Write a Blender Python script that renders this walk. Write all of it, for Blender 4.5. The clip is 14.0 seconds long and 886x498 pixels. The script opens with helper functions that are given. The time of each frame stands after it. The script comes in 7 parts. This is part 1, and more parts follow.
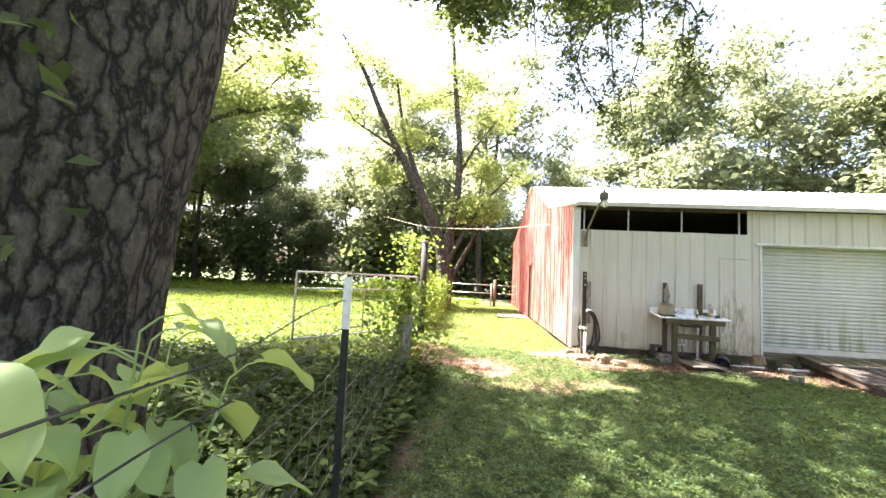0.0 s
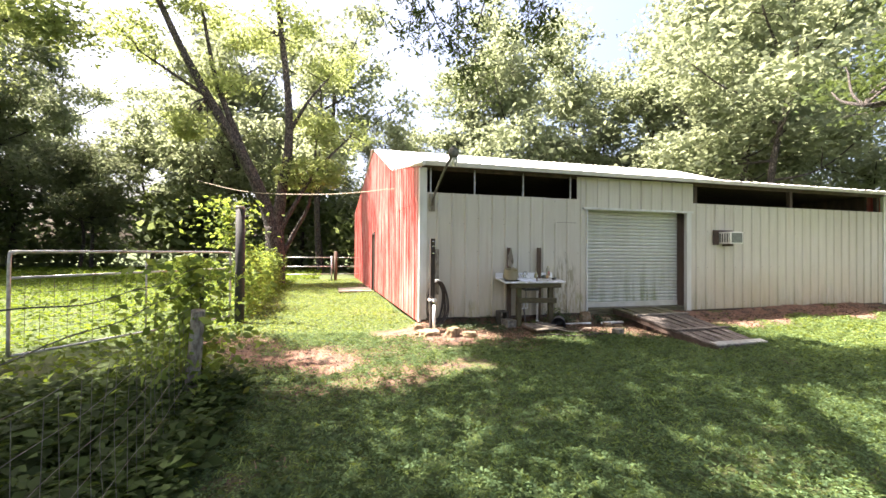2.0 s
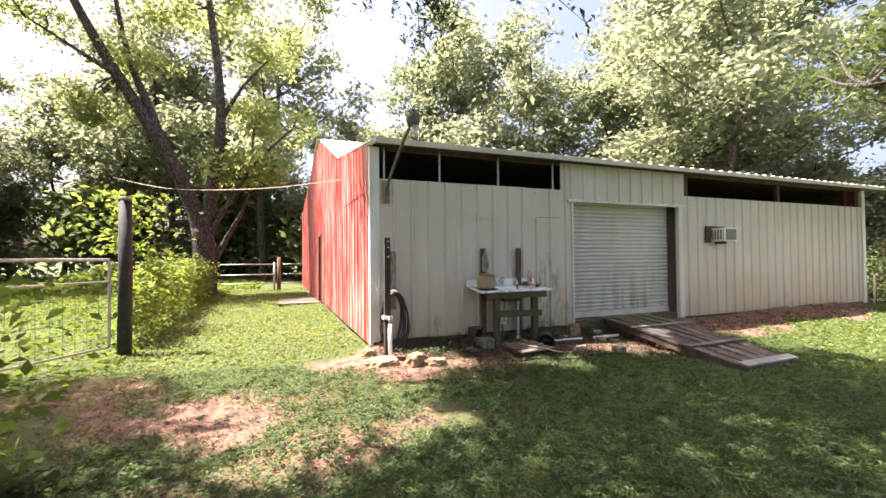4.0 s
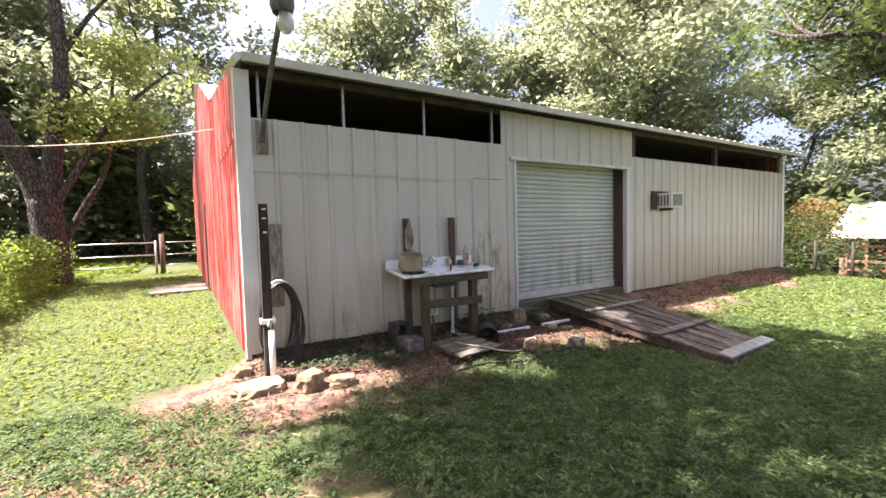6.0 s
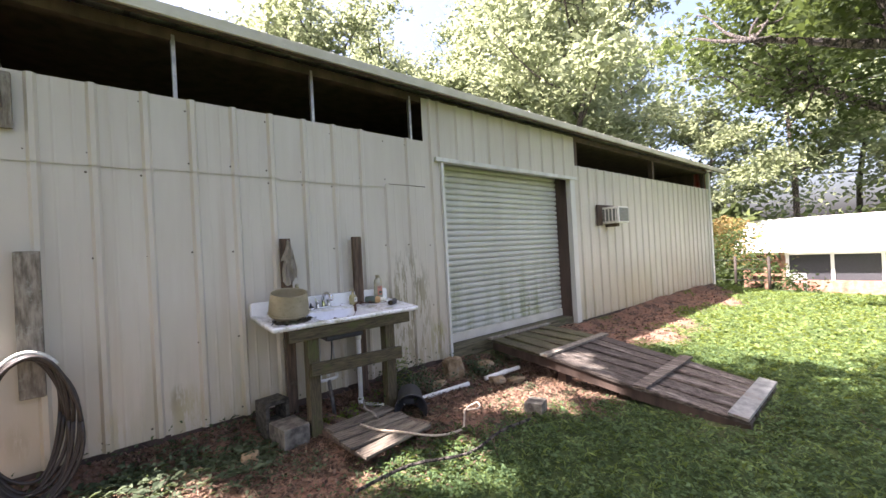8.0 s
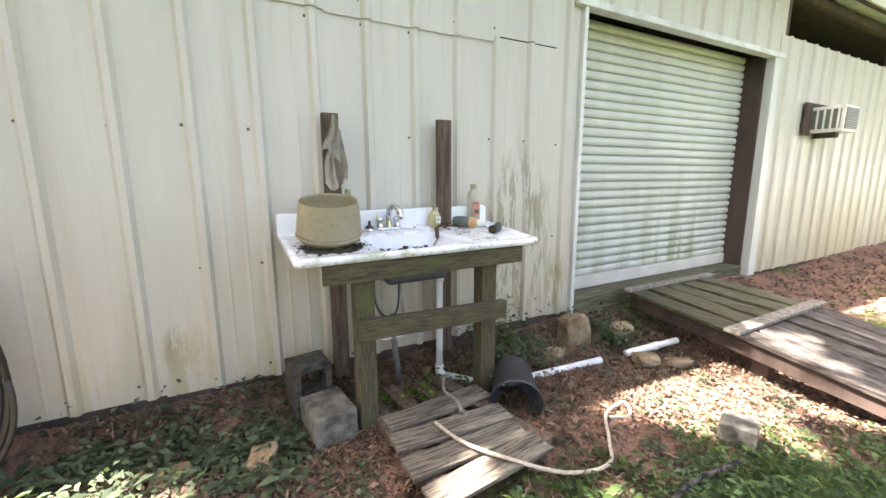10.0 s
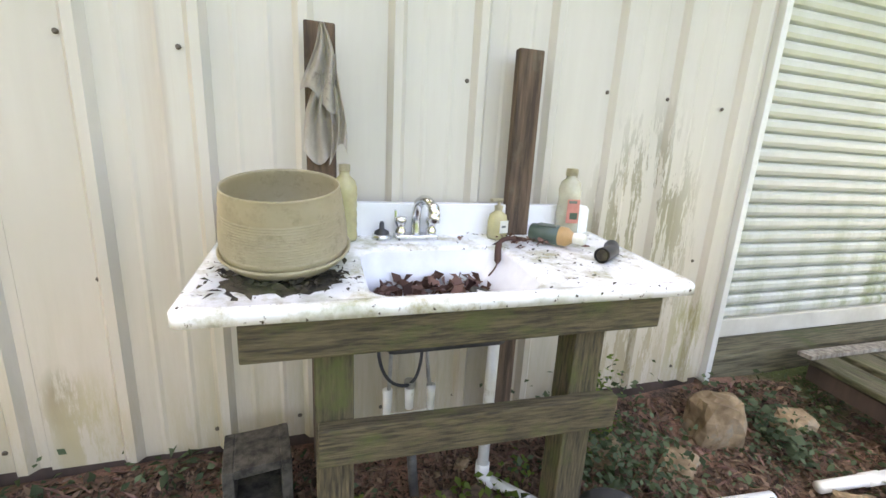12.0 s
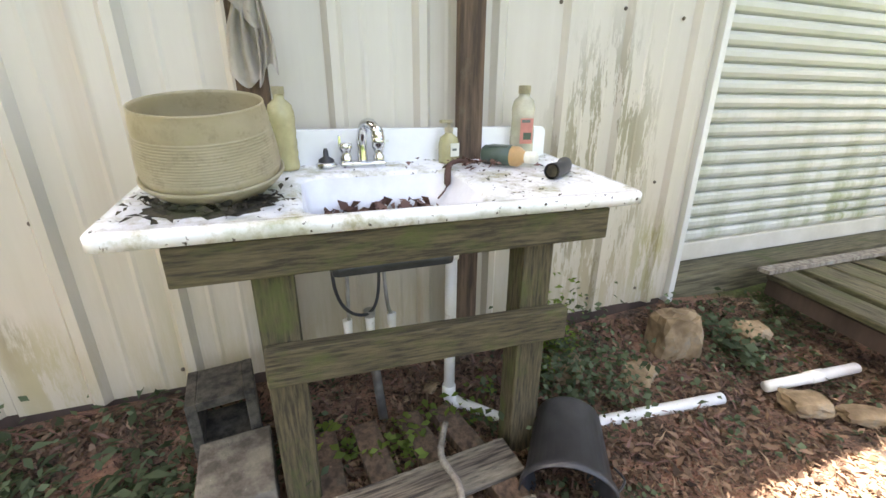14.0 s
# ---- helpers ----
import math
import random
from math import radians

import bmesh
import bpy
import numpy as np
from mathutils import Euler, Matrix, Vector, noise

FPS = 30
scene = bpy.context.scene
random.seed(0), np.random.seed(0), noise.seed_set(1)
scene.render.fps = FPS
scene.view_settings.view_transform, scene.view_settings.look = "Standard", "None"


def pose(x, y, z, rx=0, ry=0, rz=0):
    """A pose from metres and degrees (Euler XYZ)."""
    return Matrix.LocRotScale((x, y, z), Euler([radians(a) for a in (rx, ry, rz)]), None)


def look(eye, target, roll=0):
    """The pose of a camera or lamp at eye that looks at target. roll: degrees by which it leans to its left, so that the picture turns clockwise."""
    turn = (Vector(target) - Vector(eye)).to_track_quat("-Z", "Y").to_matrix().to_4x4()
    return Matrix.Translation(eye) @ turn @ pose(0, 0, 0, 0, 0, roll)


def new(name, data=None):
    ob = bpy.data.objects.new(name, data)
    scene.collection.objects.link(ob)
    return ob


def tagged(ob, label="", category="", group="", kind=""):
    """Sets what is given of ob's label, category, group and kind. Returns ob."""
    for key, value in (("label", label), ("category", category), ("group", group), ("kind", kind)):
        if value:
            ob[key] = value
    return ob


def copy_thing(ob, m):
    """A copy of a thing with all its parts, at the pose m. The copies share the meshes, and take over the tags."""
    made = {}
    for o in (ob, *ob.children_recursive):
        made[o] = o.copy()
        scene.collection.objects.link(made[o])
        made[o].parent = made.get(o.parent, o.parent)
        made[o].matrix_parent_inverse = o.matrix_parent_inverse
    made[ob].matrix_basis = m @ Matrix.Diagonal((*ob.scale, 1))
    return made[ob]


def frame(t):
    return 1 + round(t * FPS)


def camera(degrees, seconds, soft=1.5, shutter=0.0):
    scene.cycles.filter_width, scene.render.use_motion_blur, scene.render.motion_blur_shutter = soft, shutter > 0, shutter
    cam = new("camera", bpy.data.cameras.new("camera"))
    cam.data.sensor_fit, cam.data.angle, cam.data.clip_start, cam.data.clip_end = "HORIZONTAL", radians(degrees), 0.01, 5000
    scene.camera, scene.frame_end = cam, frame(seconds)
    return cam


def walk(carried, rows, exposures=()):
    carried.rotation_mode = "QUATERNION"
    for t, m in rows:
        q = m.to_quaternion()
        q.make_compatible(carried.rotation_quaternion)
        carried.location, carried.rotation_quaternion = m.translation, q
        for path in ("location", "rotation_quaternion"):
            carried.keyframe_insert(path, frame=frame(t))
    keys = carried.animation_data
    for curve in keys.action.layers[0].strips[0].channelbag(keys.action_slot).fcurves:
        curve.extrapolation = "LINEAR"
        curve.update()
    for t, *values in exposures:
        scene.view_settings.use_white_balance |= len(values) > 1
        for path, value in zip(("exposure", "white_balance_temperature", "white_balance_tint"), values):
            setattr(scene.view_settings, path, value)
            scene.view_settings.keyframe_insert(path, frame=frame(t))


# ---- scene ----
cam = camera(95.0, 14.0)
PATH = [
    (0, (0.622, -0.424, 1.524), (0.387, 1.558, 1.664), 2.8),
    (0.5, (0.655, -0.202, 1.528), (0.705, 1.798, 1.504), 0.4),
    (1, (0.7, 0.171, 1.563), (0.802, 2.167, 1.648), -0.9),
    (1.5, (0.679, 0.577, 1.56), (0.799, 2.569, 1.683), 0.5),
    (2, (0.752, 0.91, 1.531), (1.278, 2.84, 1.548), 0.4),
    (2.2, (0.81, 1.073, 1.524), (1.41, 2.978, 1.616), -1.2),
    (4.3, (1.315, 2.89, 1.507), (2.042, 4.754, 1.512), -0.2),
    (4.5, (1.383, 3.063, 1.53), (2.084, 4.936, 1.49), -0.3),
    (5, (1.562, 3.485, 1.512), (2.438, 5.282, 1.448), -0.6),
    (5.5, (1.817, 3.759, 1.497), (2.76, 5.521, 1.413), 0.2),
    (6, (2.047, 4.14, 1.513), (3.085, 5.847, 1.407), -1.5),
    (6.5, (2.325, 4.439, 1.517), (3.393, 6.129, 1.498), -2.5),
    (7, (2.613, 4.726, 1.538), (3.914, 6.245, 1.502), -4.0),
    (7.5, (2.835, 5.077, 1.489), (4.202, 6.535, 1.414), -1.8),
    (8, (3.137, 5.341, 1.456), (4.446, 6.853, 1.467), -3.1),
    (8.5, (3.38, 5.584, 1.395), (4.551, 7.189, 1.17), -2.3),
    (8.7, (3.441, 5.791, 1.38), (4.526, 7.451, 1.115), -1.8),
    (10.8, (4.159, 7.06, 1.26), (4.983, 8.846, 0.896), -0.1),
    (11, (4.221, 7.179, 1.254), (4.935, 9.021, 0.943), -1.4),
    (11.5, (4.398, 7.429, 1.296), (4.925, 9.325, 0.941), -0.9),
    (12, (4.433, 7.604, 1.283), (5.016, 9.46, 0.821), 3.0),
    (12.5, (4.467, 7.644, 1.279), (4.864, 9.538, 0.777), 1.0),
    (13, (4.511, 7.619, 1.23), (4.975, 9.466, 0.62), 0.2),
    (13.5, (4.54, 7.593, 1.189), (5.133, 9.356, 0.455), 0.4),
    (14, (4.553, 7.56, 1.188), (5.176, 9.335, 0.51), 0.3),
]
walk(cam, [(t, look(eye, target, roll)) for t, eye, target, roll in PATH],
     [(0, 3.25, 6600, 18), (0.5, 2.92, 6600, 18), (1.5, 2.75, 6600, 19), (2.2, 2.55, 6650, 20), (4.5, 2.35, 6650, 27), (7.0, 2.6, 6250, 29), (8.0, 2.75, 6350, 27), (8.7, 2.95, 6600, 25), (11.0, 4.05, 6550, 17), (11.5, 3.97, 6750, 18), (12.0, 3.95, 6850, 19), (13.0, 3.88, 6950, 18), (14.0, 3.88, 6950, 18)])

# ---------------------------------------------------------------- light
SUN_EL, SUN_AZ = 61.0, 292.0            # degrees; azimuth clockwise from +y
world = bpy.data.worlds.new("world")
scene.world = world
world.use_nodes = True
wn = world.node_tree
sky = wn.nodes.new("ShaderNodeTexSky")
sky.sky_type = 'NISHITA'
sky.sun_disc = False
sky.sun_elevation, sky.sun_rotation = radians(SUN_EL), radians(SUN_AZ)
sky.air_density, sky.dust_density, sky.ozone_density = 1.0, 7.0, 1.0
wn.links.new(sky.outputs[0], wn.nodes["Background"].inputs[0])
wn.nodes["Background"].inputs[1].default_value = 0.088
sun_data = bpy.data.lights.new("sun", 'SUN')
sun_data.energy, sun_data.angle, sun_data.color = 5.0, radians(0.6), (1.0, 0.95, 0.86)
sun = new("sun", sun_data)
_e, _a = radians(SUN_EL), radians(SUN_AZ)
SUN_DIR = Vector((math.sin(_a) * math.cos(_e), math.cos(_a) * math.cos(_e), math.sin(_e)))
sun.matrix_world = look(SUN_DIR * 60, (0, 0, 0))

# ---------------------------------------------------------------- materials
def nodes_of(name):
    m = bpy.data.materials.new(name)
    m.use_nodes = True
    nt = m.node_tree
    return m, nt, nt.nodes["Principled BSDF"]


def nd(nt, kind, **inputs):
    n = nt.nodes.new(kind)
    for k, v in inputs.items():
        n.inputs[k].default_value = v
    return n


def ramp_node(nt, src, stops):
    r = nt.nodes.new("ShaderNodeValToRGB")
    els = r.color_ramp.elements
    while len(els) < len(stops):
        els.new(0.5)
    for e, (p, c) in zip(els, stops):
        e.position, e.color = p, (*c, 1) if len(c) == 3 else c
    nt.links.new(src, r.inputs[0])
    return r.outputs[0]


def mix_col(nt, fac, a, b, mode='MIX'):
    m = nt.nodes.new("ShaderNodeMix")
    m.data_type, m.blend_type = 'RGBA', mode
    for sock, v in ((m.inputs[0], fac), (m.inputs[6], a), (m.inputs[7], b)):
        if isinstance(v, (int, float)):
            sock.default_value = v
        elif isinstance(v, tuple):
            sock.default_value = (*v, 1)
        else:
            nt.links.new(v, sock)
    return m.outputs[2]


def tex(nt, scale, stretch=(1, 1, 1), detail=6, rough=0.6, kind="ShaderNodeTexNoise", coord="Object"):
    tc = nt.nodes.new("ShaderNodeTexCoord")
    mp = nt.nodes.new("ShaderNodeMapping")
    mp.inputs["Scale"].default_value = stretch
    nt.links.new(tc.outputs[coord], mp.inputs[0])
    t = nt.nodes.new(kind)
    t.inputs["Scale"].default_value = scale
    if kind == "ShaderNodeTexNoise":
        t.inputs["Detail"].default_value, t.inputs["Roughness"].default_value = detail, rough
    nt.links.new(mp.outputs[0], t.inputs["Vector"])
    return t


def bump(nt, bsdf, height, strength=0.3, dist=0.01):
    b = nt.nodes.new("ShaderNodeBump")
    b.inputs["Strength"].default_value, b.inputs["Distance"].default_value = strength, dist
    nt.links.new(height, b.inputs["Height"])
    nt.links.new(b.outputs[0], bsdf.inputs["Normal"])


def surf(name, a, b, scale=8, stretch=(1, 1, 1), rough=0.7, metal=0.0, spots=None, spot_scale=3, spot_at=(0.55, 0.68), relief=0.25, rand=0.0, fine=None, spot_stretch=(1, 1, 1)):
    """Two-tone surface with grain, blotches of a third colour and fine relief."""
    m, nt, p = nodes_of(name)
    n1 = tex(nt, scale, stretch)
    col = ramp_node(nt, n1.outputs[0], [(0.38, a), (0.62, b)])
    if spots:
        n2 = tex(nt, spot_scale, spot_stretch, detail=8, rough=0.7)
        f = ramp_node(nt, n2.outputs[0], [(spot_at[0], (0, 0, 0)), (spot_at[1], (1, 1, 1))])
        col = mix_col(nt, f, col, spots)
    if rand:
        oi = nt.nodes.new("ShaderNodeObjectInfo")
        hv = nt.nodes.new("ShaderNodeHueSaturation")
        mr = nd(nt, "ShaderNodeMapRange")
        mr.inputs["To Min"].default_value, mr.inputs["To Max"].default_value = 1 - rand, 1 + rand
        nt.links.new(oi.outputs["Random"], mr.inputs[0])
        nt.links.new(mr.outputs[0], hv.inputs["Value"])
        nt.links.new(col, hv.inputs["Color"])
        col = hv.outputs[0]
    nt.links.new(col, p.inputs["Base Color"])
    p.inputs["Roughness"].default_value, p.inputs["Metallic"].default_value = rough, metal
    n3 = tex(nt, fine or scale * 3, stretch)
    bump(nt, p, n3.outputs[0], relief, 0.006)
    return m


def siding_mat(name, clean, dirty, algae, low, high, amount):
    """Painted steel: faint vertical grime, algae streaks growing from the foot."""
    m, nt, p = nodes_of(name)
    geo = nt.nodes.new("ShaderNodeNewGeometry")
    sep = nt.nodes.new("ShaderNodeSeparateXYZ")
    nt.links.new(geo.outputs["Position"], sep.inputs[0])
    streak = tex(nt, 3.0, (2.2, 2.2, 0.25), 8, 0.65)
    blot = tex(nt, 1.1, (1, 1, 0.7), 6, 0.6)
    base = ramp_node(nt, streak.outputs[0], [(0.32, dirty), (0.62, clean)])
    mr = nd(nt, "ShaderNodeMapRange")
    mr.inputs["From Min"].default_value, mr.inputs["From Max"].default_value = high, low
    nt.links.new(sep.outputs[2], mr.inputs[0])
    mul = nt.nodes.new("ShaderNodeMath"); mul.operation = 'MULTIPLY'
    nt.links.new(mr.outputs[0], mul.inputs[0])
    f2 = ramp_node(nt, streak.outputs[0], [(0.42, (0, 0, 0)), (0.62, (amount, amount, amount))])
    nt.links.new(f2, mul.inputs[1])
    col = mix_col(nt, mul.outputs[0], base, algae)
    if name == "tan_siding":
        # grey peeling streaks beside the sink, a mould spot, rusty clay splash, painted bounce
        peel = tex(nt, 8.0, (1.7, 1.7, 0.3), 10, 0.75)
        win = nd(nt, "ShaderNodeMapRange"); win.interpolation_type = 'SMOOTHSTEP'
        win.inputs["From Min"].default_value, win.inputs["From Max"].default_value = 0.42, 0.18
        dx = nt.nodes.new("ShaderNodeVectorMath"); dx.operation = 'DISTANCE'
        cmb = nt.nodes.new("ShaderNodeCombineXYZ"); sc = nt.nodes.new("ShaderNodeMath"); sc.operation = 'MULTIPLY'; sc.inputs[1].default_value = 0.45
        nt.links.new(sep.outputs[2], sc.inputs[0]); nt.links.new(sep.outputs[0], cmb.inputs[0]); nt.links.new(sc.outputs[0], cmb.inputs[2])
        nt.links.new(cmb.outputs[0], dx.inputs[0]); dx.inputs[1].default_value = (5.85, 0, 0.35)
        nt.links.new(dx.outputs["Value"], win.inputs[0])
        pm = nt.nodes.new("ShaderNodeMath"); pm.operation = 'MULTIPLY'
        nt.links.new(win.outputs[0], pm.inputs[0])
        nt.links.new(ramp_node(nt, peel.outputs[0], [(0.5, (0, 0, 0)), (0.525, (0.95, 0.95, 0.95))]), pm.inputs[1])
        col = mix_col(nt, pm.outputs[0], col, (0.17, 0.155, 0.085))
        for sx, sz, r, c2 in ((3.61, 0.39, 0.075, (0.08, 0.075, 0.025)), (3.68, 0.25, 0.13, (0.3, 0.27, 0.1)), (2.74, 0.36, 0.075, (0.13, 0.12, 0.045)), (3.2, 0.26, 0.1, (0.36, 0.31, 0.13)), (6.25, 0.4, 0.16, (0.25, 0.24, 0.09))):
            d2 = nt.nodes.new("ShaderNodeVectorMath"); d2.operation = 'DISTANCE'
            nt.links.new(cmb.outputs[0], d2.inputs[0]); d2.inputs[1].default_value = (sx, 0, sz * 0.45)
            w2 = nd(nt, "ShaderNodeMapRange"); w2.inputs["From Min"].default_value, w2.inputs["From Max"].default_value = r, r * 0.45
            nt.links.new(d2.outputs["Value"], w2.inputs[0])
            p2 = nt.nodes.new("ShaderNodeMath"); p2.operation = 'MULTIPLY'
            nt.links.new(w2.outputs[0], p2.inputs[0])
            nt.links.new(ramp_node(nt, peel.outputs[0], [(0.43, (0, 0, 0)), (0.52, (1, 1, 1))]), p2.inputs[1])
            col = mix_col(nt, p2.outputs[0], col, c2)
        w4 = nd(nt, "ShaderNodeMapRange"); w4.inputs["From Min"].default_value, w4.inputs["From Max"].default_value = 0.55, 0.15
        nt.links.new(sep.outputs[2], w4.inputs[0])
        p4 = nt.nodes.new("ShaderNodeMath"); p4.operation = 'MULTIPLY'
        nt.links.new(w4.outputs[0], p4.inputs[0])
        nt.links.new(ramp_node(nt, peel.outputs[0], [(0.46, (0, 0, 0)), (0.6, (0.85, 0.85, 0.85))]), p4.inputs[1])
        col = mix_col(nt, p4.outputs[0], col, (0.33, 0.28, 0.13))
        rust = tex(nt, 2.2, (2.6, 2.6, 0.12), 6, 0.6)
        col = mix_col(nt, ramp_node(nt, rust.outputs[0], [(0.6, (0, 0, 0)), (0.72, (0.35, 0.35, 0.35))]), col, (0.36, 0.24, 0.13))
        # warm tint to 1.35 m: clay splash plus ground-bounced light put into the colour
        w3 = nd(nt, "ShaderNodeMapRange"); w3.inputs["From Min"].default_value, w3.inputs["From Max"].default_value = 1.35, 0.2
        nt.links.new(sep.outputs[2], w3.inputs[0])
        p3 = nt.nodes.new("ShaderNodeMath"); p3.operation = 'MULTIPLY'
        nt.links.new(w3.outputs[0], p3.inputs[0])
        nt.links.new(ramp_node(nt, blot.outputs[0], [(0.35, (0.2, 0.2, 0.2)), (0.62, (0.9, 0.9, 0.9))]), p3.inputs[1])
        col = mix_col(nt, p3.outputs[0], col, (0.5, 0.405, 0.265))
    f3 = ramp_node(nt, blot.outputs[0], [(0.5, (0, 0, 0)), (0.75, (0.22, 0.22, 0.22))])
    dust = tex(nt, 0.55, (1, 1, 0.35), 5, 0.6)
    col = mix_col(nt, ramp_node(nt, dust.outputs[0], [(0.4, (0, 0, 0)), (0.7, (0.5, 0.5, 0.5))]), col, tuple(c * 0.82 for c in dirty))
    col = mix_col(nt, f3, col, dirty)
    nt.links.new(col, p.inputs["Base Color"])
    p.inputs["Roughness"].default_value = 0.38
    wob = tex(nt, 2.0, (1, 1, 0.5), 2, 0.5)
    bump(nt, p, wob.outputs[0], 0.18, 0.03)
    return m


def leaf_mat(name, dark, light, trans, amount=0.45):
    m, nt, p = nodes_of(name)
    geo = nt.nodes.new("ShaderNodeNewGeometry")
    col = ramp_node(nt, geo.outputs["Random Per Island"], [(0.0, dark), (0.8, light), (1.0, tuple(min(1, c * 1.25) for c in light))])
    nt.links.new(col, p.inputs["Base Color"])
    p.inputs["Roughness"].default_value = 0.7
    p.inputs["Specular IOR Level"].default_value = 0.18
    tr = nt.nodes.new("ShaderNodeBsdfTranslucent")
    tr.inputs[0].default_value = (*trans, 1)
    mx = nt.nodes.new("ShaderNodeMixShader")
    mx.inputs[0].default_value = amount
    nt.links.new(p.outputs[0], mx.inputs[1])
    nt.links.new(tr.outputs[0], mx.inputs[2])
    nt.links.new(mx.outputs[0], nt.nodes["Material Output"].inputs[0])
    return m


def ground_mat():
    m, nt, p = nodes_of("ground")
    at = nt.nodes.new("ShaderNodeAttribute"); at.attribute_name = "bare"
    nA = tex(nt, 5.0, detail=10, rough=0.7); nB = tex(nt, 0.5, detail=4); nC = tex(nt, 38, detail=6, rough=0.7)
    grass = ramp_node(nt, nC.outputs[0], [(0.3, (0.02, 0.034, 0.007)), (0.52, (0.05, 0.08, 0.014)), (0.75, (0.1, 0.13, 0.025))])
    dry = ramp_node(nt, nC.outputs[0], [(0.3, (0.06, 0.05, 0.02)), (0.7, (0.13, 0.105, 0.045))])
    fd = ramp_node(nt, nB.outputs[0], [(0.52, (0, 0, 0)), (0.75, (0.6, 0.6, 0.6))])
    grass = mix_col(nt, fd, grass, dry)
    clay = ramp_node(nt, nA.outputs[0], [(0.3, (0.14, 0.07, 0.045)), (0.5, (0.34, 0.185, 0.12)), (0.72, (0.48, 0.31, 0.22))])
    litter = ramp_node(nt, nC.outputs[0], [(0.42, (0.03, 0.021, 0.015)), (0.6, (0.14, 0.09, 0.06))])
    nD = tex(nt, 150, detail=4, rough=0.7)
    clay = mix_col(nt, ramp_node(nt, nD.outputs[0], [(0.5, (0, 0, 0)), (0.66, (0.75, 0.75, 0.75))]), clay, (0.06, 0.035, 0.025))
    fl = ramp_node(nt, nA.outputs[0], [(0.44, (0, 0, 0)), (0.58, (1, 1, 1))])
    clay = mix_col(nt, fl, clay, litter)
    add = nt.nodes.new("ShaderNodeMath"); add.operation = 'MULTIPLY_ADD'
    nt.links.new(nA.outputs[0], add.inputs[0]); add.inputs[1].default_value = 0.9
    sub = nt.nodes.new("ShaderNodeMath"); sub.operation = 'SUBTRACT'
    nt.links.new(at.outputs["Fac"], sub.inputs[0]); sub.inputs[1].default_value = 0.45
    nt.links.new(sub.outputs[0], add.inputs[2])
    f = ramp_node(nt, add.outputs[0], [(0.42, (0, 0, 0)), (0.58, (1, 1, 1))])
    nt.links.new(mix_col(nt, f, grass, clay), p.inputs["Base Color"])
    p.inputs["Roughness"].default_value = 0.95
    bump(nt, p, nC.outputs[0], 0.8, 0.03)
    return m


def bark_mat():
    """Furrowed bark: long plates parted by dark cracks, lichen blotches."""
    m, nt, p = nodes_of("bark")
    plate = tex(nt, 13, (1, 1, 0.3), kind="ShaderNodeTexVoronoi")
    plate.feature = 'DISTANCE_TO_EDGE'
    warp = tex(nt, 5, (1, 1, 0.6), 5, 0.6)
    add = nt.nodes.new("ShaderNodeVectorMath"); add.operation = 'MULTIPLY_ADD'
    nt.links.new(warp.outputs[1], add.inputs[0]); add.inputs[1].default_value = (0.22, 0.22, 0.1)
    nt.links.new(plate.inputs["Vector"].links[0].from_socket, add.inputs[2])
    nt.links.new(add.outputs[0], plate.inputs["Vector"])
    fine = tex(nt, 34, (1, 1, 0.4), 8, 0.75)
    blot = tex(nt, 2.4, (1, 1, 0.6), 6)
    c = ramp_node(nt, fine.outputs[0], [(0.3, (0.05, 0.041, 0.034)), (0.5, (0.1, 0.085, 0.07)), (0.72, (0.19, 0.165, 0.14))])
    c = mix_col(nt, ramp_node(nt, blot.outputs[0], [(0.55, (0, 0, 0)), (0.72, (0.5, 0.5, 0.5))]), c, (0.1, 0.105, 0.075))
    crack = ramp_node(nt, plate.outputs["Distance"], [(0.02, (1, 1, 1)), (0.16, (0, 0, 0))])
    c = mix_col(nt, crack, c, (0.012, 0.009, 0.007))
    nt.links.new(c, p.inputs["Base Color"])
    p.inputs["Roughness"].default_value = 0.95
    h = ramp_node(nt, plate.outputs["Distance"], [(0.0, (0, 0, 0)), (0.25, (0.8, 0.8, 0.8)), (0.6, (1, 1, 1))])
    s = nt.nodes.new("ShaderNodeMath"); s.operation = 'MULTIPLY_ADD'
    nt.links.new(fine.outputs[0], s.inputs[0]); s.inputs[1].default_value = 0.4
    nt.links.new(h, s.inputs[2])
    bump(nt, p, s.outputs[0], 1.0, 0.05)
    return m


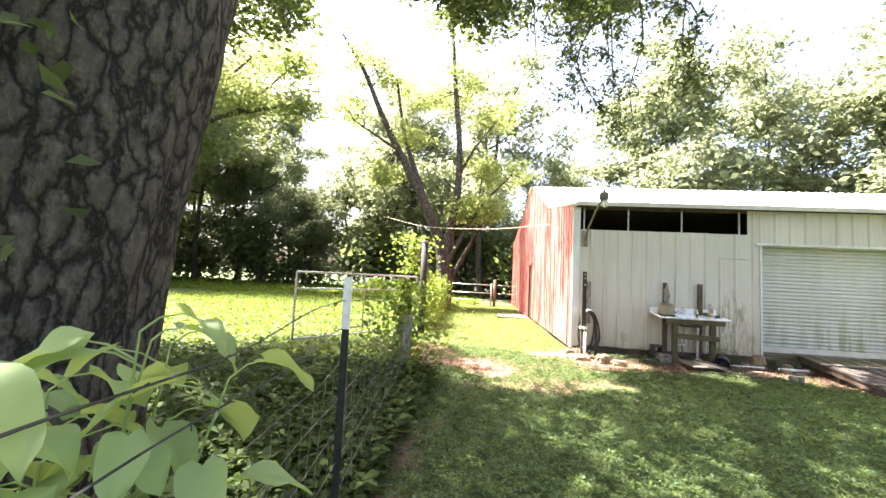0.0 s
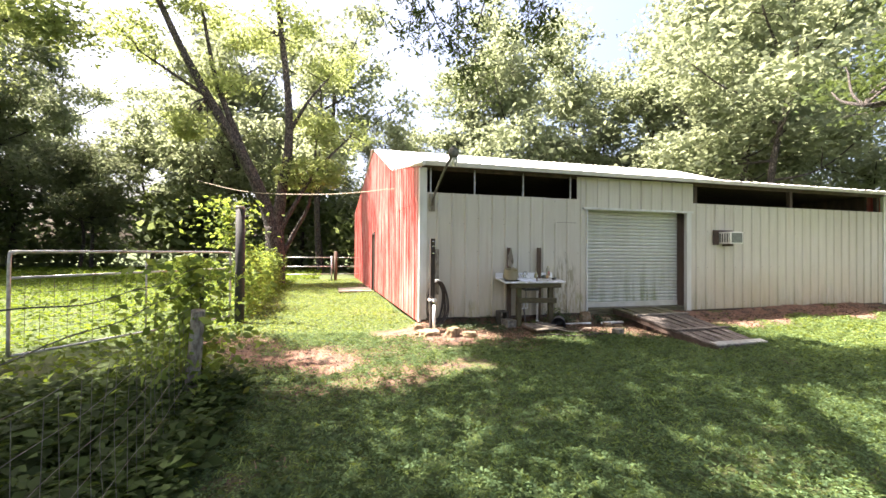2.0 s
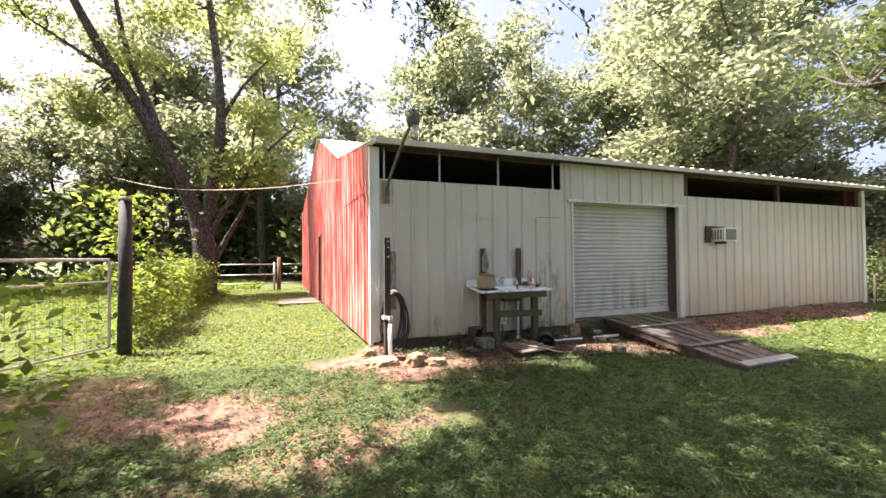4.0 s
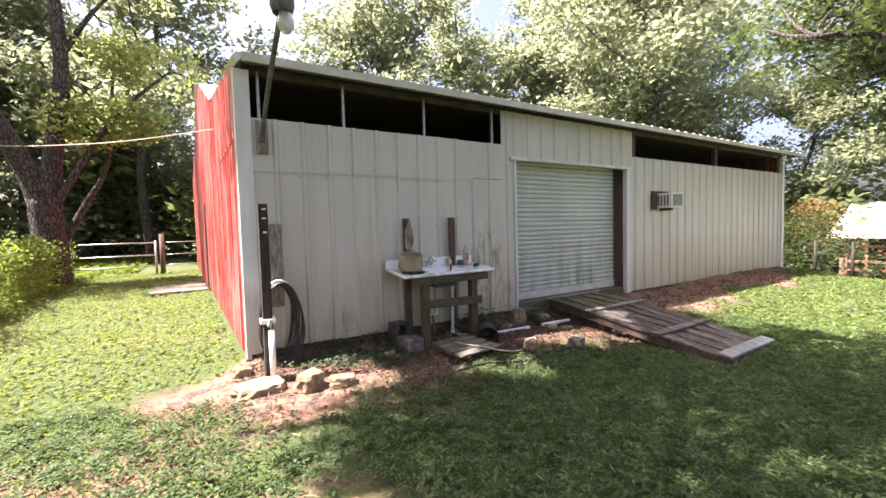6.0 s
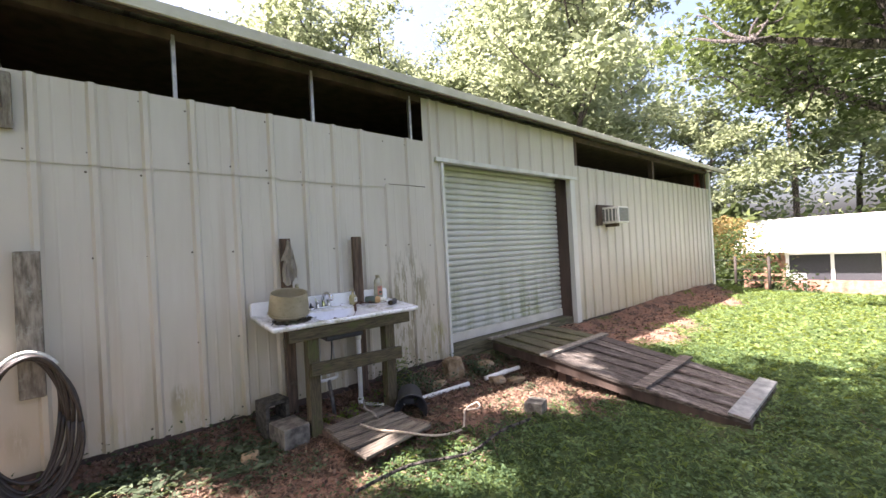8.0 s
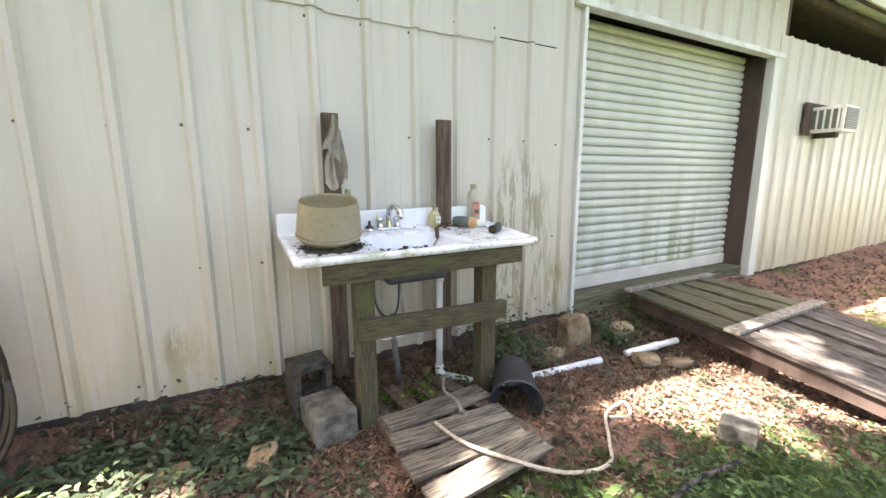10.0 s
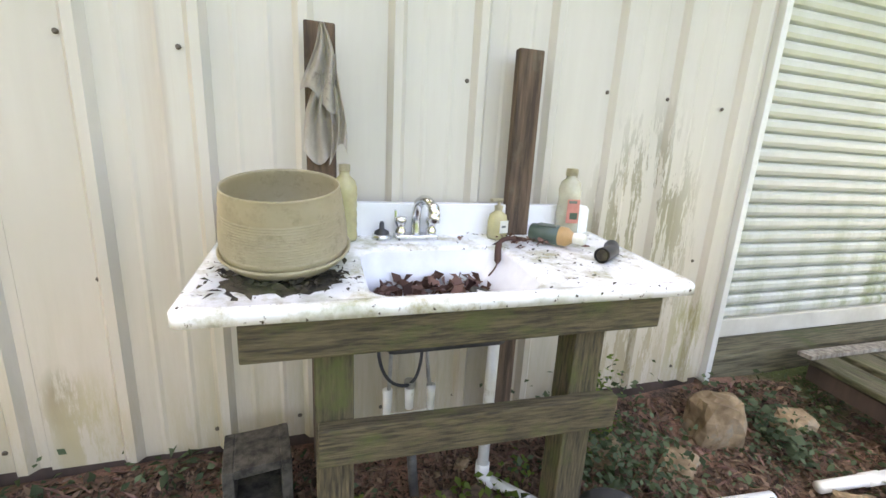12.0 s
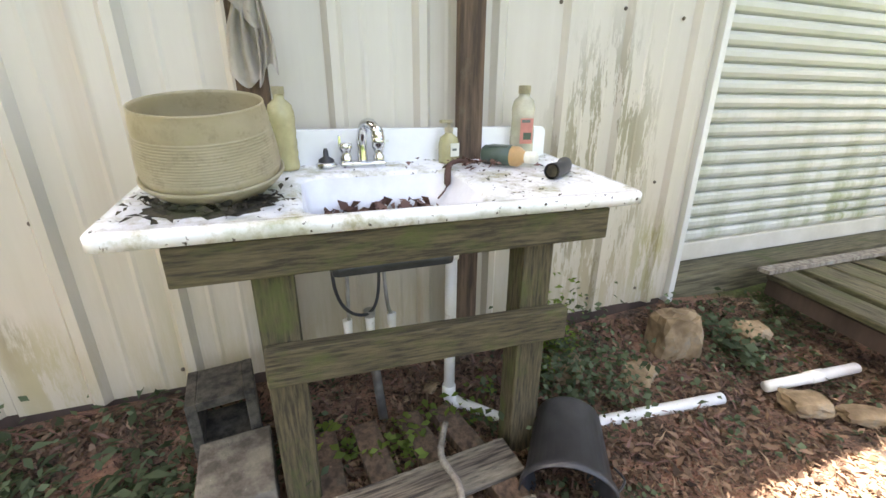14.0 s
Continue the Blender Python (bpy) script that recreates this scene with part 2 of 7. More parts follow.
M = {
    "ground": ground_mat(),
    "tan": siding_mat("tan_siding", (0.61, 0.58, 0.505), (0.545, 0.51, 0.435), (0.17, 0.175, 0.07), 0.1, 1.2, 0.75),
    "white": siding_mat("white_trim", (0.74, 0.75, 0.73), (0.55, 0.55, 0.5), (0.2, 0.2, 0.1), 0.1, 1.0, 0.6),
    "curtain": siding_mat("door_curtain", (0.66, 0.67, 0.635), (0.57, 0.58, 0.52), (0.2, 0.23, 0.08), 0.25, 1.7, 1.0),
    "red": surf("red_siding", (0.42, 0.045, 0.035), (0.55, 0.1, 0.085), 2.0, (1, 3, 0.3), 0.4, spots=(0.64, 0.35, 0.31), spot_scale=2.4, spot_at=(0.43, 0.62), spot_stretch=(1.5, 1.5, 0.22)),
    "roof": surf("white_roof", (0.72, 0.72, 0.7), (0.82, 0.82, 0.8), 1.5, rough=0.35),
    "fascia": surf("tan_fascia", (0.5, 0.48, 0.4), (0.62, 0.6, 0.52), 3, rough=0.5),
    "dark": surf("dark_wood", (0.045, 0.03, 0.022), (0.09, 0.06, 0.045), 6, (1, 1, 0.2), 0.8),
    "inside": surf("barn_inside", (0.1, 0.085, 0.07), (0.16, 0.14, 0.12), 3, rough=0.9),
    "grey_wood": surf("grey_wood", (0.09, 0.08, 0.066), (0.24, 0.215, 0.18), 7, (6, 0.6, 6), 0.85, spots=(0.055, 0.048, 0.04), rand=0.25, relief=0.5),
    "bark": bark_mat(),
    # paler and greyer than near leaves: distance haze put into the colour
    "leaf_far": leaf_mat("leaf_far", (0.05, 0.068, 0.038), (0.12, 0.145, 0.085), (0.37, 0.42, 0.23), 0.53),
    # darkened: backlit shade of overhanging crowns put into the colour
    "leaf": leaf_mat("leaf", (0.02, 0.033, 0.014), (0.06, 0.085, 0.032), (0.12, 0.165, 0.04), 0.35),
    "vine": leaf_mat("vine_leaf", (0.038, 0.068, 0.018), (0.13, 0.19, 0.045), (0.28, 0.37, 0.06)),
    # darker version of the vine leaf, with tree shade put into the colour
    "weed": leaf_mat("weed_leaf", (0.016, 0.03, 0.009), (0.05, 0.08, 0.02), (0.1, 0.145, 0.025), 0.3),
    "meadow": leaf_mat("meadow_grass", (0.035, 0.065, 0.008), (0.11, 0.165, 0.022), (0.22, 0.3, 0.03), 0.35),
    "under": leaf_mat("under_leaf", (0.035, 0.05, 0.024), (0.11, 0.14, 0.065), (0.24, 0.3, 0.1), 0.45),
    "grass": leaf_mat("grass_blade", (0.026, 0.05, 0.017), (0.145, 0.21, 0.075), (0.27, 0.33, 0.055), 0.4),
    "clover": leaf_mat("clover_leaf", (0.02, 0.043, 0.019), (0.1, 0.158, 0.066), (0.18, 0.25, 0.055), 0.3),
    "wall_weed": leaf_mat("wall_weed_leaf", (0.028, 0.044, 0.022), (0.105, 0.135, 0.075), (0.12, 0.16, 0.05), 0.25),
    "crown": leaf_mat("crown_leaf", (0.035, 0.055, 0.02), (0.125, 0.16, 0.06), (0.46, 0.53, 0.18), 0.55),
    "straw": leaf_mat("straw", (0.07, 0.045, 0.03), (0.27, 0.19, 0.12), (0.2, 0.14, 0.08), 0.1),
    "steel_post": surf("dark_steel_post", (0.012, 0.014, 0.012), (0.03, 0.032, 0.028), 14, rough=0.75, spots=(0.07, 0.04, 0.025), spot_scale=9, spot_at=(0.62, 0.75)),
    "sill": surf("mossy_sill", (0.05, 0.045, 0.025), (0.16, 0.145, 0.085), 8, (0.5, 8, 8), 0.9, spots=(0.07, 0.085, 0.03), relief=0.6),
    "steel": surf("galvanised", (0.3, 0.3, 0.29), (0.5, 0.5, 0.48), 12, rough=0.45, metal=0.6, spots=(0.2, 0.13, 0.09)),
}

# ---------------------------------------------------------------- mesh helpers
def part(name, bm, material, parent=None, label="", smooth=False):
    me = bpy.data.meshes.new(name)
    bm.to_mesh(me)
    bm.free()
    if material:
        me.materials.append(M[material] if isinstance(material, str) else material)
    if smooth:
        me.polygons.foreach_set("use_smooth", [True] * len(me.polygons))
    ob = new(name, me)
    if parent:
        ob.parent = parent
    if label:
        ob["label"] = label
    return ob


def thing(name, label, category, at=(0, 0, 0), group="", kind="", rz=0):
    ob = new(name)
    ob.matrix_basis = pose(*at, 0, 0, rz)
    ob.empty_display_size = 0.1
    return tagged(ob, label, category, group, kind)


def box(x0, x1, y0, y1, z0, z1, bev=0.0, bm=None, m=None):
    bm = bm or bmesh.new()
    mat4 = Matrix.Translation(((x0 + x1) / 2, (y0 + y1) / 2, (z0 + z1) / 2)) @ Matrix.Diagonal((x1 - x0, y1 - y0, z1 - z0, 1))
    r = bmesh.ops.create_cube(bm, size=1, matrix=(m @ mat4) if m else mat4)
    if bev:
        es = list({e for v in r["verts"] for e in v.link_edges})
        bmesh.ops.bevel(bm, geom=es, offset=bev, segments=2, affect='EDGES', profile=0.6)
    return bm


def tube(pts, radii, seg=8, bm=None, caps=True):
    """A tapered tube along points."""
    bm = bm or bmesh.new()
    pts = [Vector(p) for p in pts]
    if isinstance(radii, (int, float)):
        radii = [radii] * len(pts)
    rings, side = [], None
    for i, p in enumerate(pts):
        d = (pts[min(i + 1, len(pts) - 1)] - pts[max(i - 1, 0)]).normalized()
        if side is None:
            side = d.cross(Vector((0, 0, 1)) if abs(d.z) < 0.9 else Vector((1, 0, 0))).normalized()
        side = (side - d * side.dot(d)).normalized()
        up = d.cross(side)
        rings.append([bm.verts.new(p + (side * math.cos(a) + up * math.sin(a)) * radii[i]) for a in (2 * math.pi * k / seg for k in range(seg))])
    for a, b in zip(rings, rings[1:]):
        for k in range(seg):
            bm.faces.new((a[k], a[(k + 1) % seg], b[(k + 1) % seg], b[k]))
    if caps:
        bm.faces.new(rings[0][::-1])
        bm.faces.new(rings[-1])
    return bm


def lathe(profile, seg=32, bm=None, at=(0, 0, 0)):
    """Turn (radius, z) pairs round the z axis; radius 0 closes."""
    bm = bm or bmesh.new()
    at = Vector(at)
    rings = []
    for r, z in profile:
        if r < 1e-5:
            rings.append([bm.verts.new(at + Vector((0, 0, z)))])
        else:
            rings.append([bm.verts.new(at + Vector((r * math.cos(a), r * math.sin(a), z))) for a in (2 * math.pi * k / seg for k in range(seg))])
    for a, b in zip(rings, rings[1:]):
        for k in range(seg):
            k2 = (k + 1) % seg
            if len(a) == 1 and len(b) == 1:
                continue
            if len(a) == 1:
                bm.faces.new((a[0], b[k2], b[k]))
            elif len(b) == 1:
                bm.faces.new((a[k], a[k2], b[0]))
            else:
                bm.faces.new((a[k], a[k2], b[k2], b[k]))
    return bm


def smooth_path(pts, n=6):
    """Catmull-Rom through points."""
    pts = [Vector(p) for p in pts]
    out = []
    for i in range(len(pts) - 1):
        p0, p1, p2, p3 = pts[max(i - 1, 0)], pts[i], pts[i + 1], pts[min(i + 2, len(pts) - 1)]
        for k in range(n):
            t = k / n
            out.append(0.5 * ((2 * p1) + (p2 - p0) * t + (2 * p0 - 5 * p1 + 4 * p2 - p3) * t * t + (3 * p1 - p0 - 3 * p2 + p3) * t ** 3))
    return out + [pts[-1]]


RNG = np.random.default_rng(7)


def leaf_mesh(name, centres, sizes, droop=0.35, slim=0.5, up=0.5):
    """Many separate pointed leaves, each a folded four-cornered blade."""
    n = len(centres)
    c = np.asarray(centres, float)
    s = np.asarray(sizes, float).reshape(-1, 1)
    a = RNG.uniform(0, 2 * np.pi, n)
    d = np.stack([np.cos(a), np.sin(a), RNG.normal(-droop, 0.45, n)], 1)
    d /= np.linalg.norm(d, axis=1, keepdims=True)
    nrm = RNG.normal(0, 1, (n, 3)) * (1 - up) + np.array([0, 0, 1.0]) * up
    w = np.cross(d, nrm)
    w /= np.linalg.norm(w, axis=1, keepdims=True) + 1e-9
    h = np.cross(w, d)
    v = np.empty((n, 4, 3))
    v[:, 0] = c - d * s * 0.5
    v[:, 1] = c + w * s * slim * 0.5 + h * s * 0.08
    v[:, 2] = c + d * s * 0.5 - h * s * 0.08
    v[:, 3] = c - w * s * slim * 0.5 + h * s * 0.08
    return quads(name, v)


def rosette_mesh(name, centres, leaf, k=6, lift=(0.01, 0.05), slim=0.5):
    """Low plants: k leaves spreading from each centre on short stalks, tips drooping."""
    c = np.repeat(np.asarray(centres, float), k, 0)
    n = len(c)
    a = np.repeat(RNG.uniform(0, 2 * np.pi, len(centres)), k) + np.tile(np.arange(k) * 2 * np.pi / k, len(centres)) + RNG.normal(0, 0.35, n)
    s = (np.repeat(RNG.uniform(*leaf, len(centres)), k) * RNG.uniform(0.65, 1.2, n)).reshape(-1, 1)
    d = np.stack([np.cos(a), np.sin(a), RNG.uniform(-0.15, 0.55, n)], 1)
    d /= np.linalg.norm(d, axis=1, keepdims=True)
    roll = RNG.normal(0, 0.35, n)
    w = np.stack([-np.sin(a) * np.cos(roll), np.cos(a) * np.cos(roll), np.sin(roll)], 1)
    base = c + d * s * RNG.uniform(0.05, 0.5, (n, 1)) + np.array([0, 0, 1.0]) * np.repeat(RNG.uniform(*lift, len(centres)), k).reshape(-1, 1) * RNG.uniform(0.5, 1.2, (n, 1))
    v = np.empty((n, 4, 3))
    v[:, 0] = base
    v[:, 1] = base + d * s * 0.55 + w * s * slim * 0.5 + np.array([0, 0, 0.06]) * s
    v[:, 2] = base + d * s - np.array([0, 0, 0.12]) * s
    v[:, 3] = base + d * s * 0.55 - w * s * slim * 0.5 + np.array([0, 0, 0.06]) * s
    return quads(name, v)


def quads(name, v):
    n = len(v)
    me = bpy.data.meshes.new(name)
    me.vertices.add(n * 4)
    me.vertices.foreach_set("co", v.reshape(-1).astype(np.float32))
    me.loops.add(n * 4)
    me.loops.foreach_set("vertex_index", np.arange(n * 4, dtype=np.int32))
    me.polygons.add(n)
    me.polygons.foreach_set("loop_start", np.arange(0, n * 4, 4, dtype=np.int32))
    me.polygons.foreach_set("loop_total", np.full(n, 4, dtype=np.int32))
    me.update(calc_edges=True)
    return me


def smooth01(x, a, b):
    t = np.clip((x - a) / (b - a), 0, 1)
    return t * t * (3 - 2 * t)


def ground_z(x, y):
    x, y = np.asarray(x, float), np.asarray(y, float)
    z = -0.06 + 0.06 * smooth01(y, 7.0, 8.9)
    z = z + 0.11 * smooth01(y, 8.83, 9.05) * (1 - smooth01(y, 9.1, 9.6)) * smooth01(x, 2.3, 2.6)
    z = z + 0.06 * smooth01(x, 9.0, 14.0) * smooth01(y, 7.5, 9.0)
    fall = 0.11 * np.clip(x - 15, 0, 22)
    z = z - fall * smooth01(x, 14, 20)
    z = z + 0.025 * np.sin(x * 1.7 + 0.6 * y) * np.sin(y * 1.3 - 0.4 * x) + 0.012 * np.sin(x * 5.1) * np.sin(y * 4.3)
    return z


BARE = [(0.5, 7.3, 2.2, 0.95, 0.66), (-0.6, 8.3, 1.2, 1.0, 0.58), (2.7, 8.2, 1.2, 0.9, 0.85), (4.2, 8.6, 2.0, 0.8, 1.15), (6.2, 8.3, 1.5, 0.9, 1.15), (12.5, 8.75, 4.6, 0.7, 0.9),
        (1.6, 6.1, 2.2, 0.8, 0.56), (7.6, 5.6, 0.8, 0.35, 0.5), (3.6, 7.5, 1.3, 0.5, 0.55), (-0.1, 2.8, 0.6, 1.8, 0.62), (2.0, 19.0, 0.6, 2.0, 0.8), (8.6, 8.4, 2.0, 0.9, 1.0)]


def bare(x, y):
    """How bare of grass the ground is: 0 turf, 1 clay and litter."""
    x, y = np.asarray(x, float), np.asarray(y, float)
    b = np.zeros(np.broadcast(x, y).shape)
    x, y = x + 0.3 * np.sin(2.3 * y + 0.7) + 0.16 * np.sin(5.3 * y + 3.1 * x), y + 0.2 * np.sin(1.9 * x + 0.4) + 0.14 * np.sin(4.6 * x - 2.2 * y)
    for cx, cy, rx, ry, k in BARE:
        b = np.maximum(b, k * np.clip(1.25 - np.sqrt(((x - cx) / rx) ** 2 + ((y - cy) / ry) ** 2) * 0.75, 0, 1))
    return np.clip(b, 0, 1)


# ---------------------------------------------------------------- ground
def make_ground():
    def axis(fine0, fine1, step, far):
        a = list(np.arange(fine0, fine1, step))
        s, g = step, fine0
        lo = []
        while g > -far:
            s *= 1.35; g -= s; lo.append(g)
        hi, s, g = [], step, fine1
        while g < far:
            hi.append(g); s *= 1.35; g += s
        return np.array(lo[::-1] + a + hi)
    xs, ys = axis(-4, 19, 0.16, 900), axis(-2, 12, 0.16, 900)
    X, Y = np.meshgrid(xs, ys)
    Z = ground_z(X, Y)
    rough = np.array([noise.noise(Vector((x * 2.3, y * 2.3, 0))) + 0.5 * noise.noise(Vector((x * 6.1, y * 6.1, 3))) for x, y in zip(X.ravel(), Y.ravel())]).reshape(X.shape)
    Z = Z + rough * 0.03 * bare(X, Y)
    me = bpy.data.meshes.new("ground")
    ny, nx = X.shape
    idx = np.arange(nx * ny).reshape(ny, nx)
    f = np.stack([idx[:-1, :-1], idx[:-1, 1:], idx[1:, 1:], idx[1:, :-1]], -1).reshape(-1, 4)
    me.from_pydata(np.stack([X, Y, Z], -1).reshape(-1, 3).tolist(), [], f.tolist())
    at = me.attributes.new("bare", 'FLOAT', 'POINT')
    at.data.foreach_set("value", bare(X, Y).ravel().astype(np.float32))
    me.polygons.foreach_set("use_smooth", [True] * len(me.polygons))
    me.materials.append(M["ground"])
    tagged(new("ground", me), "patchy mown grass with bare red clay and leaf litter", "ground", kind="structure")


make_ground()

# ---------------------------------------------------------------- barn
WY, X0, X1 = 9.1, 2.5, 16.65           # front wall plane and its ends
RIB = 0.305
SLANT = 0.024                          # the side wall runs slightly off square
barn_front = thing("wall_front", "beige ribbed steel barn wall with open strip under the eave", "wall", kind="structure")


def ribbed(u0, u1, z0, z1, first, pitch=RIB, h=0.027, wide=0.066, top=0.028, thick=0.004):
    """A ribbed steel sheet in the x-z plane facing -y, from u0 to u1, ribs at first + k * pitch."""
    prof = [(u0, 0.0)]
    k = math.ceil((u0 - first + wide / 2) / pitch)
    while first + k * pitch + wide / 2 < u1:
        c = first + k * pitch
        prof += [(c - wide / 2, 0.0), (c - top / 2, -h), (c + top / 2, -h), (c + wide / 2, 0.0)]
        for off in (0.1, 0.2):
            if c + off + 0.02 < u1 and off + 0.05 < pitch:
                prof += [(c + off - 0.012, 0.0), (c + off, -0.003), (c + off + 0.012, 0.0)]
        k += 1
    prof.append((u1, 0.0))
    bm = bmesh.new()
    fr = [(bm.verts.new((u, v, z0)), bm.verts.new((u, v, z1)), bm.verts.new((u, v + thick, z0)), bm.verts.new((u, v + thick, z1))) for u, v in prof]
    for a, b in zip(fr, fr[1:]):
        bm.faces.new((a[0], b[0], b[1], a[1]))
        bm.faces.new((a[2], a[3], b[3], b[2]))
        bm.faces.new((a[1], b[1], b[3], a[3]))
        bm.faces.new((a[0], a[2], b[2], b[0]))
    bm.faces.new((fr[0][0], fr[0][1], fr[0][3], fr[0][2]))
    bm.faces.new((fr[-1][0], fr[-1][2], fr[-1][3], fr[-1][1]))
    return bm


FIRST = 2.872
def sheets(parent, x0, x1, z0, z1, y, first=FIRST, material="tan", jag=0.0):
    k = 0
    x = x0
    while x < x1 - 0.02:
        nxt = min(x + 0.915, x1)
        if x1 - nxt < 0.15:
            nxt = x1
        d = random.uniform(-jag, jag)
        ob = part("panel", ribbed(x, nxt, z0 + d, z1 + random.uniform(-jag, jag) * 0.4, first), material, parent)
        ob.location.y = y + (0.0015 if k % 2 else 0)
        x, k = nxt, k + 1


sheets(barn_front, 2.63, 6.17, 0.16, 2.23, WY, jag=0.016)
sheets(barn_front, 2.63, 5.62, 2.19, 2.775, WY - 0.012, jag=0.012)
sheets(barn_front, 5.62, 6.17, 2.235, 2.775, WY - 0.002)
sheets(barn_front, 6.17, 6.41, 0.16, 2.57, WY + 0.004, first=6.285)
sheets(barn_front, 6.17, 6.36, 2.57, 3.3, WY + 0.004, first=6.285)
sheets(barn_front, 6.36, 9.5, 2.58, 3.3, WY + 0.004, first=6.73 - 0.305)
sheets(barn_front, 9.42, 16.5, 0.14, 2.81, WY, first=9.6)
part("corner_trim", box(X0, 2.628, WY - 0.03, WY + 0.05, 0.15, 3.28, 0.006), "white", barn_front, "pale grey steel corner trim")
part("corner_trim", box(16.5, X1, WY - 0.03, WY + 0.05, 0.1, 3.28, 0.006), "white", barn_front, "pale grey steel corner trim")
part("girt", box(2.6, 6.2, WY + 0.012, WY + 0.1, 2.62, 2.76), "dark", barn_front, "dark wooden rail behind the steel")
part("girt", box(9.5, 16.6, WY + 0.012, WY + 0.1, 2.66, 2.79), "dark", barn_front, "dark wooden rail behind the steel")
for x in (2.72, 3.69, 4.83, 6.02):
    part("stud", box(x - 0.015, x + 0.015, WY + 0.03, WY + 0.07, 2.7, 3.3, 0.003), "steel", barn_front, "thin grey metal stud in the gap")
for x in (9.62, 12.9, 16.4):
    part("stud", box(x - 0.05, x + 0.05, WY + 0.05, WY + 0.14, 2.7, 3.3, 0.003), "dark", barn_front, "dark wooden stud in the gap")
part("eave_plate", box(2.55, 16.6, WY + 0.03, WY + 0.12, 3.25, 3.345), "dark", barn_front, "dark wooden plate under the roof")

# roll-up door and its surround
part("trim", box(6.412, 6.45, WY - 0.03, WY + 0.06, 0.14, 2.58, 0.004), "white", barn_front, "white steel door trim")
part("trim", box(9.28, 9.42, WY - 0.03, WY + 0.06, 0.12, 2.58, 0.004), "white", barn_front, "white steel door trim")
part("trim", box(6.32, 9.46, WY - 0.05, WY + 0.05, 2.55, 2.6, 0.004), "white", barn_front, "white steel drip edge over the door")
part("jamb", box(9.26, 9.36, WY + 0.062, WY + 0.6, 0.12, 2.6), "dark", barn_front, "dark brown wooden jamb")
part("jamb", box(6.36, 6.44, WY + 0.062, WY + 0.6, 0.12, 2.6), "dark", barn_front, "dark brown wooden jamb")
door = thing("roll_up_door", "closed cream corrugated steel roll-up door", "door", kind="structure")
def curtain():
    bm = bmesh.new()
    n, z0, z1, y = 28, 0.36, 2.62, WY + 0.28
    rows, step = [], (2.62 - 0.36) / 28
    for i in range(n):
        for f, d in ((0.0, 0.0), (0.1, -0.016), (0.35, -0.026), (0.66, -0.026), (0.86, -0.016), (0.92, 0.012), (0.97, 0.014)):
            z = z0 + (i + f) * step
            rows.append((bm.verts.new((6.44, y + d, z)), bm.verts.new((9.27, y + d, z))))
    for a, b in zip(rows, rows[1:]):
        bm.faces.new((a[0], a[1], b[1], b[0]))
    return bm
part("curtain", curtain(), "curtain", door, "cream corrugated steel with green algae below")
part("bottom_bar", box(6.45, 9.26, WY + 0.24, WY + 0.31, 0.24, 0.36, 0.008), "fascia", door, "flat tan bottom bar")
part("sill_beam", box(6.4, 9.4, WY + 0.05, WY + 0.5, -0.05, 0.235, 0.012), "sill", barn_front, "weathered mossy sill timber")
part("footing", box(9.3, X1, WY + 0.012, WY + 0.2, -0.6, 0.2, 0.01), "dark", barn_front, "dark base board")
part("footing", box(2.55, 6.4, WY + 0.012, WY + 0.2, -0.3, 0.2, 0.01), "dark", barn_front, "dark base board")

# gable side, back and far walls
SIDE = [(9.1, 3.42), (12.4, 3.9), (17.2, 5.58), (26.5, 3.92)]
BACK = 26.5
def side_x(y):
    return X0 - SLANT * (y - WY)
def top_z(y):
    for (a, za), (b, zb) in zip(SIDE, SIDE[1:]):
        if a <= y <= b + 1e-6:
            return za + (zb - za) * (y - a) / (b - a)
    return SIDE[-1][1]
wall_side = thing("wall_side", "red ribbed steel gable wall with faded streaks", "wall", kind="structure")
def side_sheet(y0, y1, zb, zt0, zt1, first):
    """One red sheet of the gable wall, its top cut along the rake."""
    bm = bmesh.new()
    cols = [(y0, 0.0)]
    k = math.ceil((y0 - first + 0.03) / 0.305)
    while first + k * 0.305 + 0.03 < y1:
        c = first + k * 0.305
        cols += [(c - 0.025, 0), (c - 0.012, -0.022), (c + 0.012, -0.022), (c + 0.025, 0)]
        k += 1
    cols.append((y1, 0.0))
    vs = []
    for y, d in cols:
        zt = zt0 + (zt1 - zt0) * (y - y0) / (y1 - y0)
        vs.append([bm.verts.new((side_x(y) + d + e, y, z)) for e in (0, 0.004) for z in (zb, zt)])
    for a, b in zip(vs, vs[1:]):
        bm.faces.new((a[0], a[1], b[1], b[0])); bm.faces.new((a[2], b[2], b[3], a[3])); bm.faces.new((a[1], a[3], b[3], b[1]))
    return bm
DOOR_Y0, DOOR_Y1 = 16.4, 17.3
y, k = WY + 0.05, 0
for y, y2, zb in [(9.15 + 0.915 * i, 9.15 + 0.915 * (i + 1), 0.08) for i in range(8)] + [(16.47, 17.37, 2.25)] + [(17.37 + 0.915 * i, min(17.37 + 0.915 * (i + 1), BACK), 0.0) for i in range(10)]:
    part("panel", side_sheet(y, y2, zb, top_z(y) - 0.02, top_z(y2) - 0.02, 9.3), "red", wall_side)
for i in range(3):
    y = 9.15 + 0.915 * i
    ob = part("panel", side_sheet(y, y + 0.91, 2.62, top_z(y) - 0.02, top_z(y + 0.91) - 0.02, 9.3), "red", wall_side, "upper red sheet lapping the lower one")
    ob.location.x = -0.012
side_door = thing("side_door", "plain dark brown door in the red wall", "door", kind="structure")
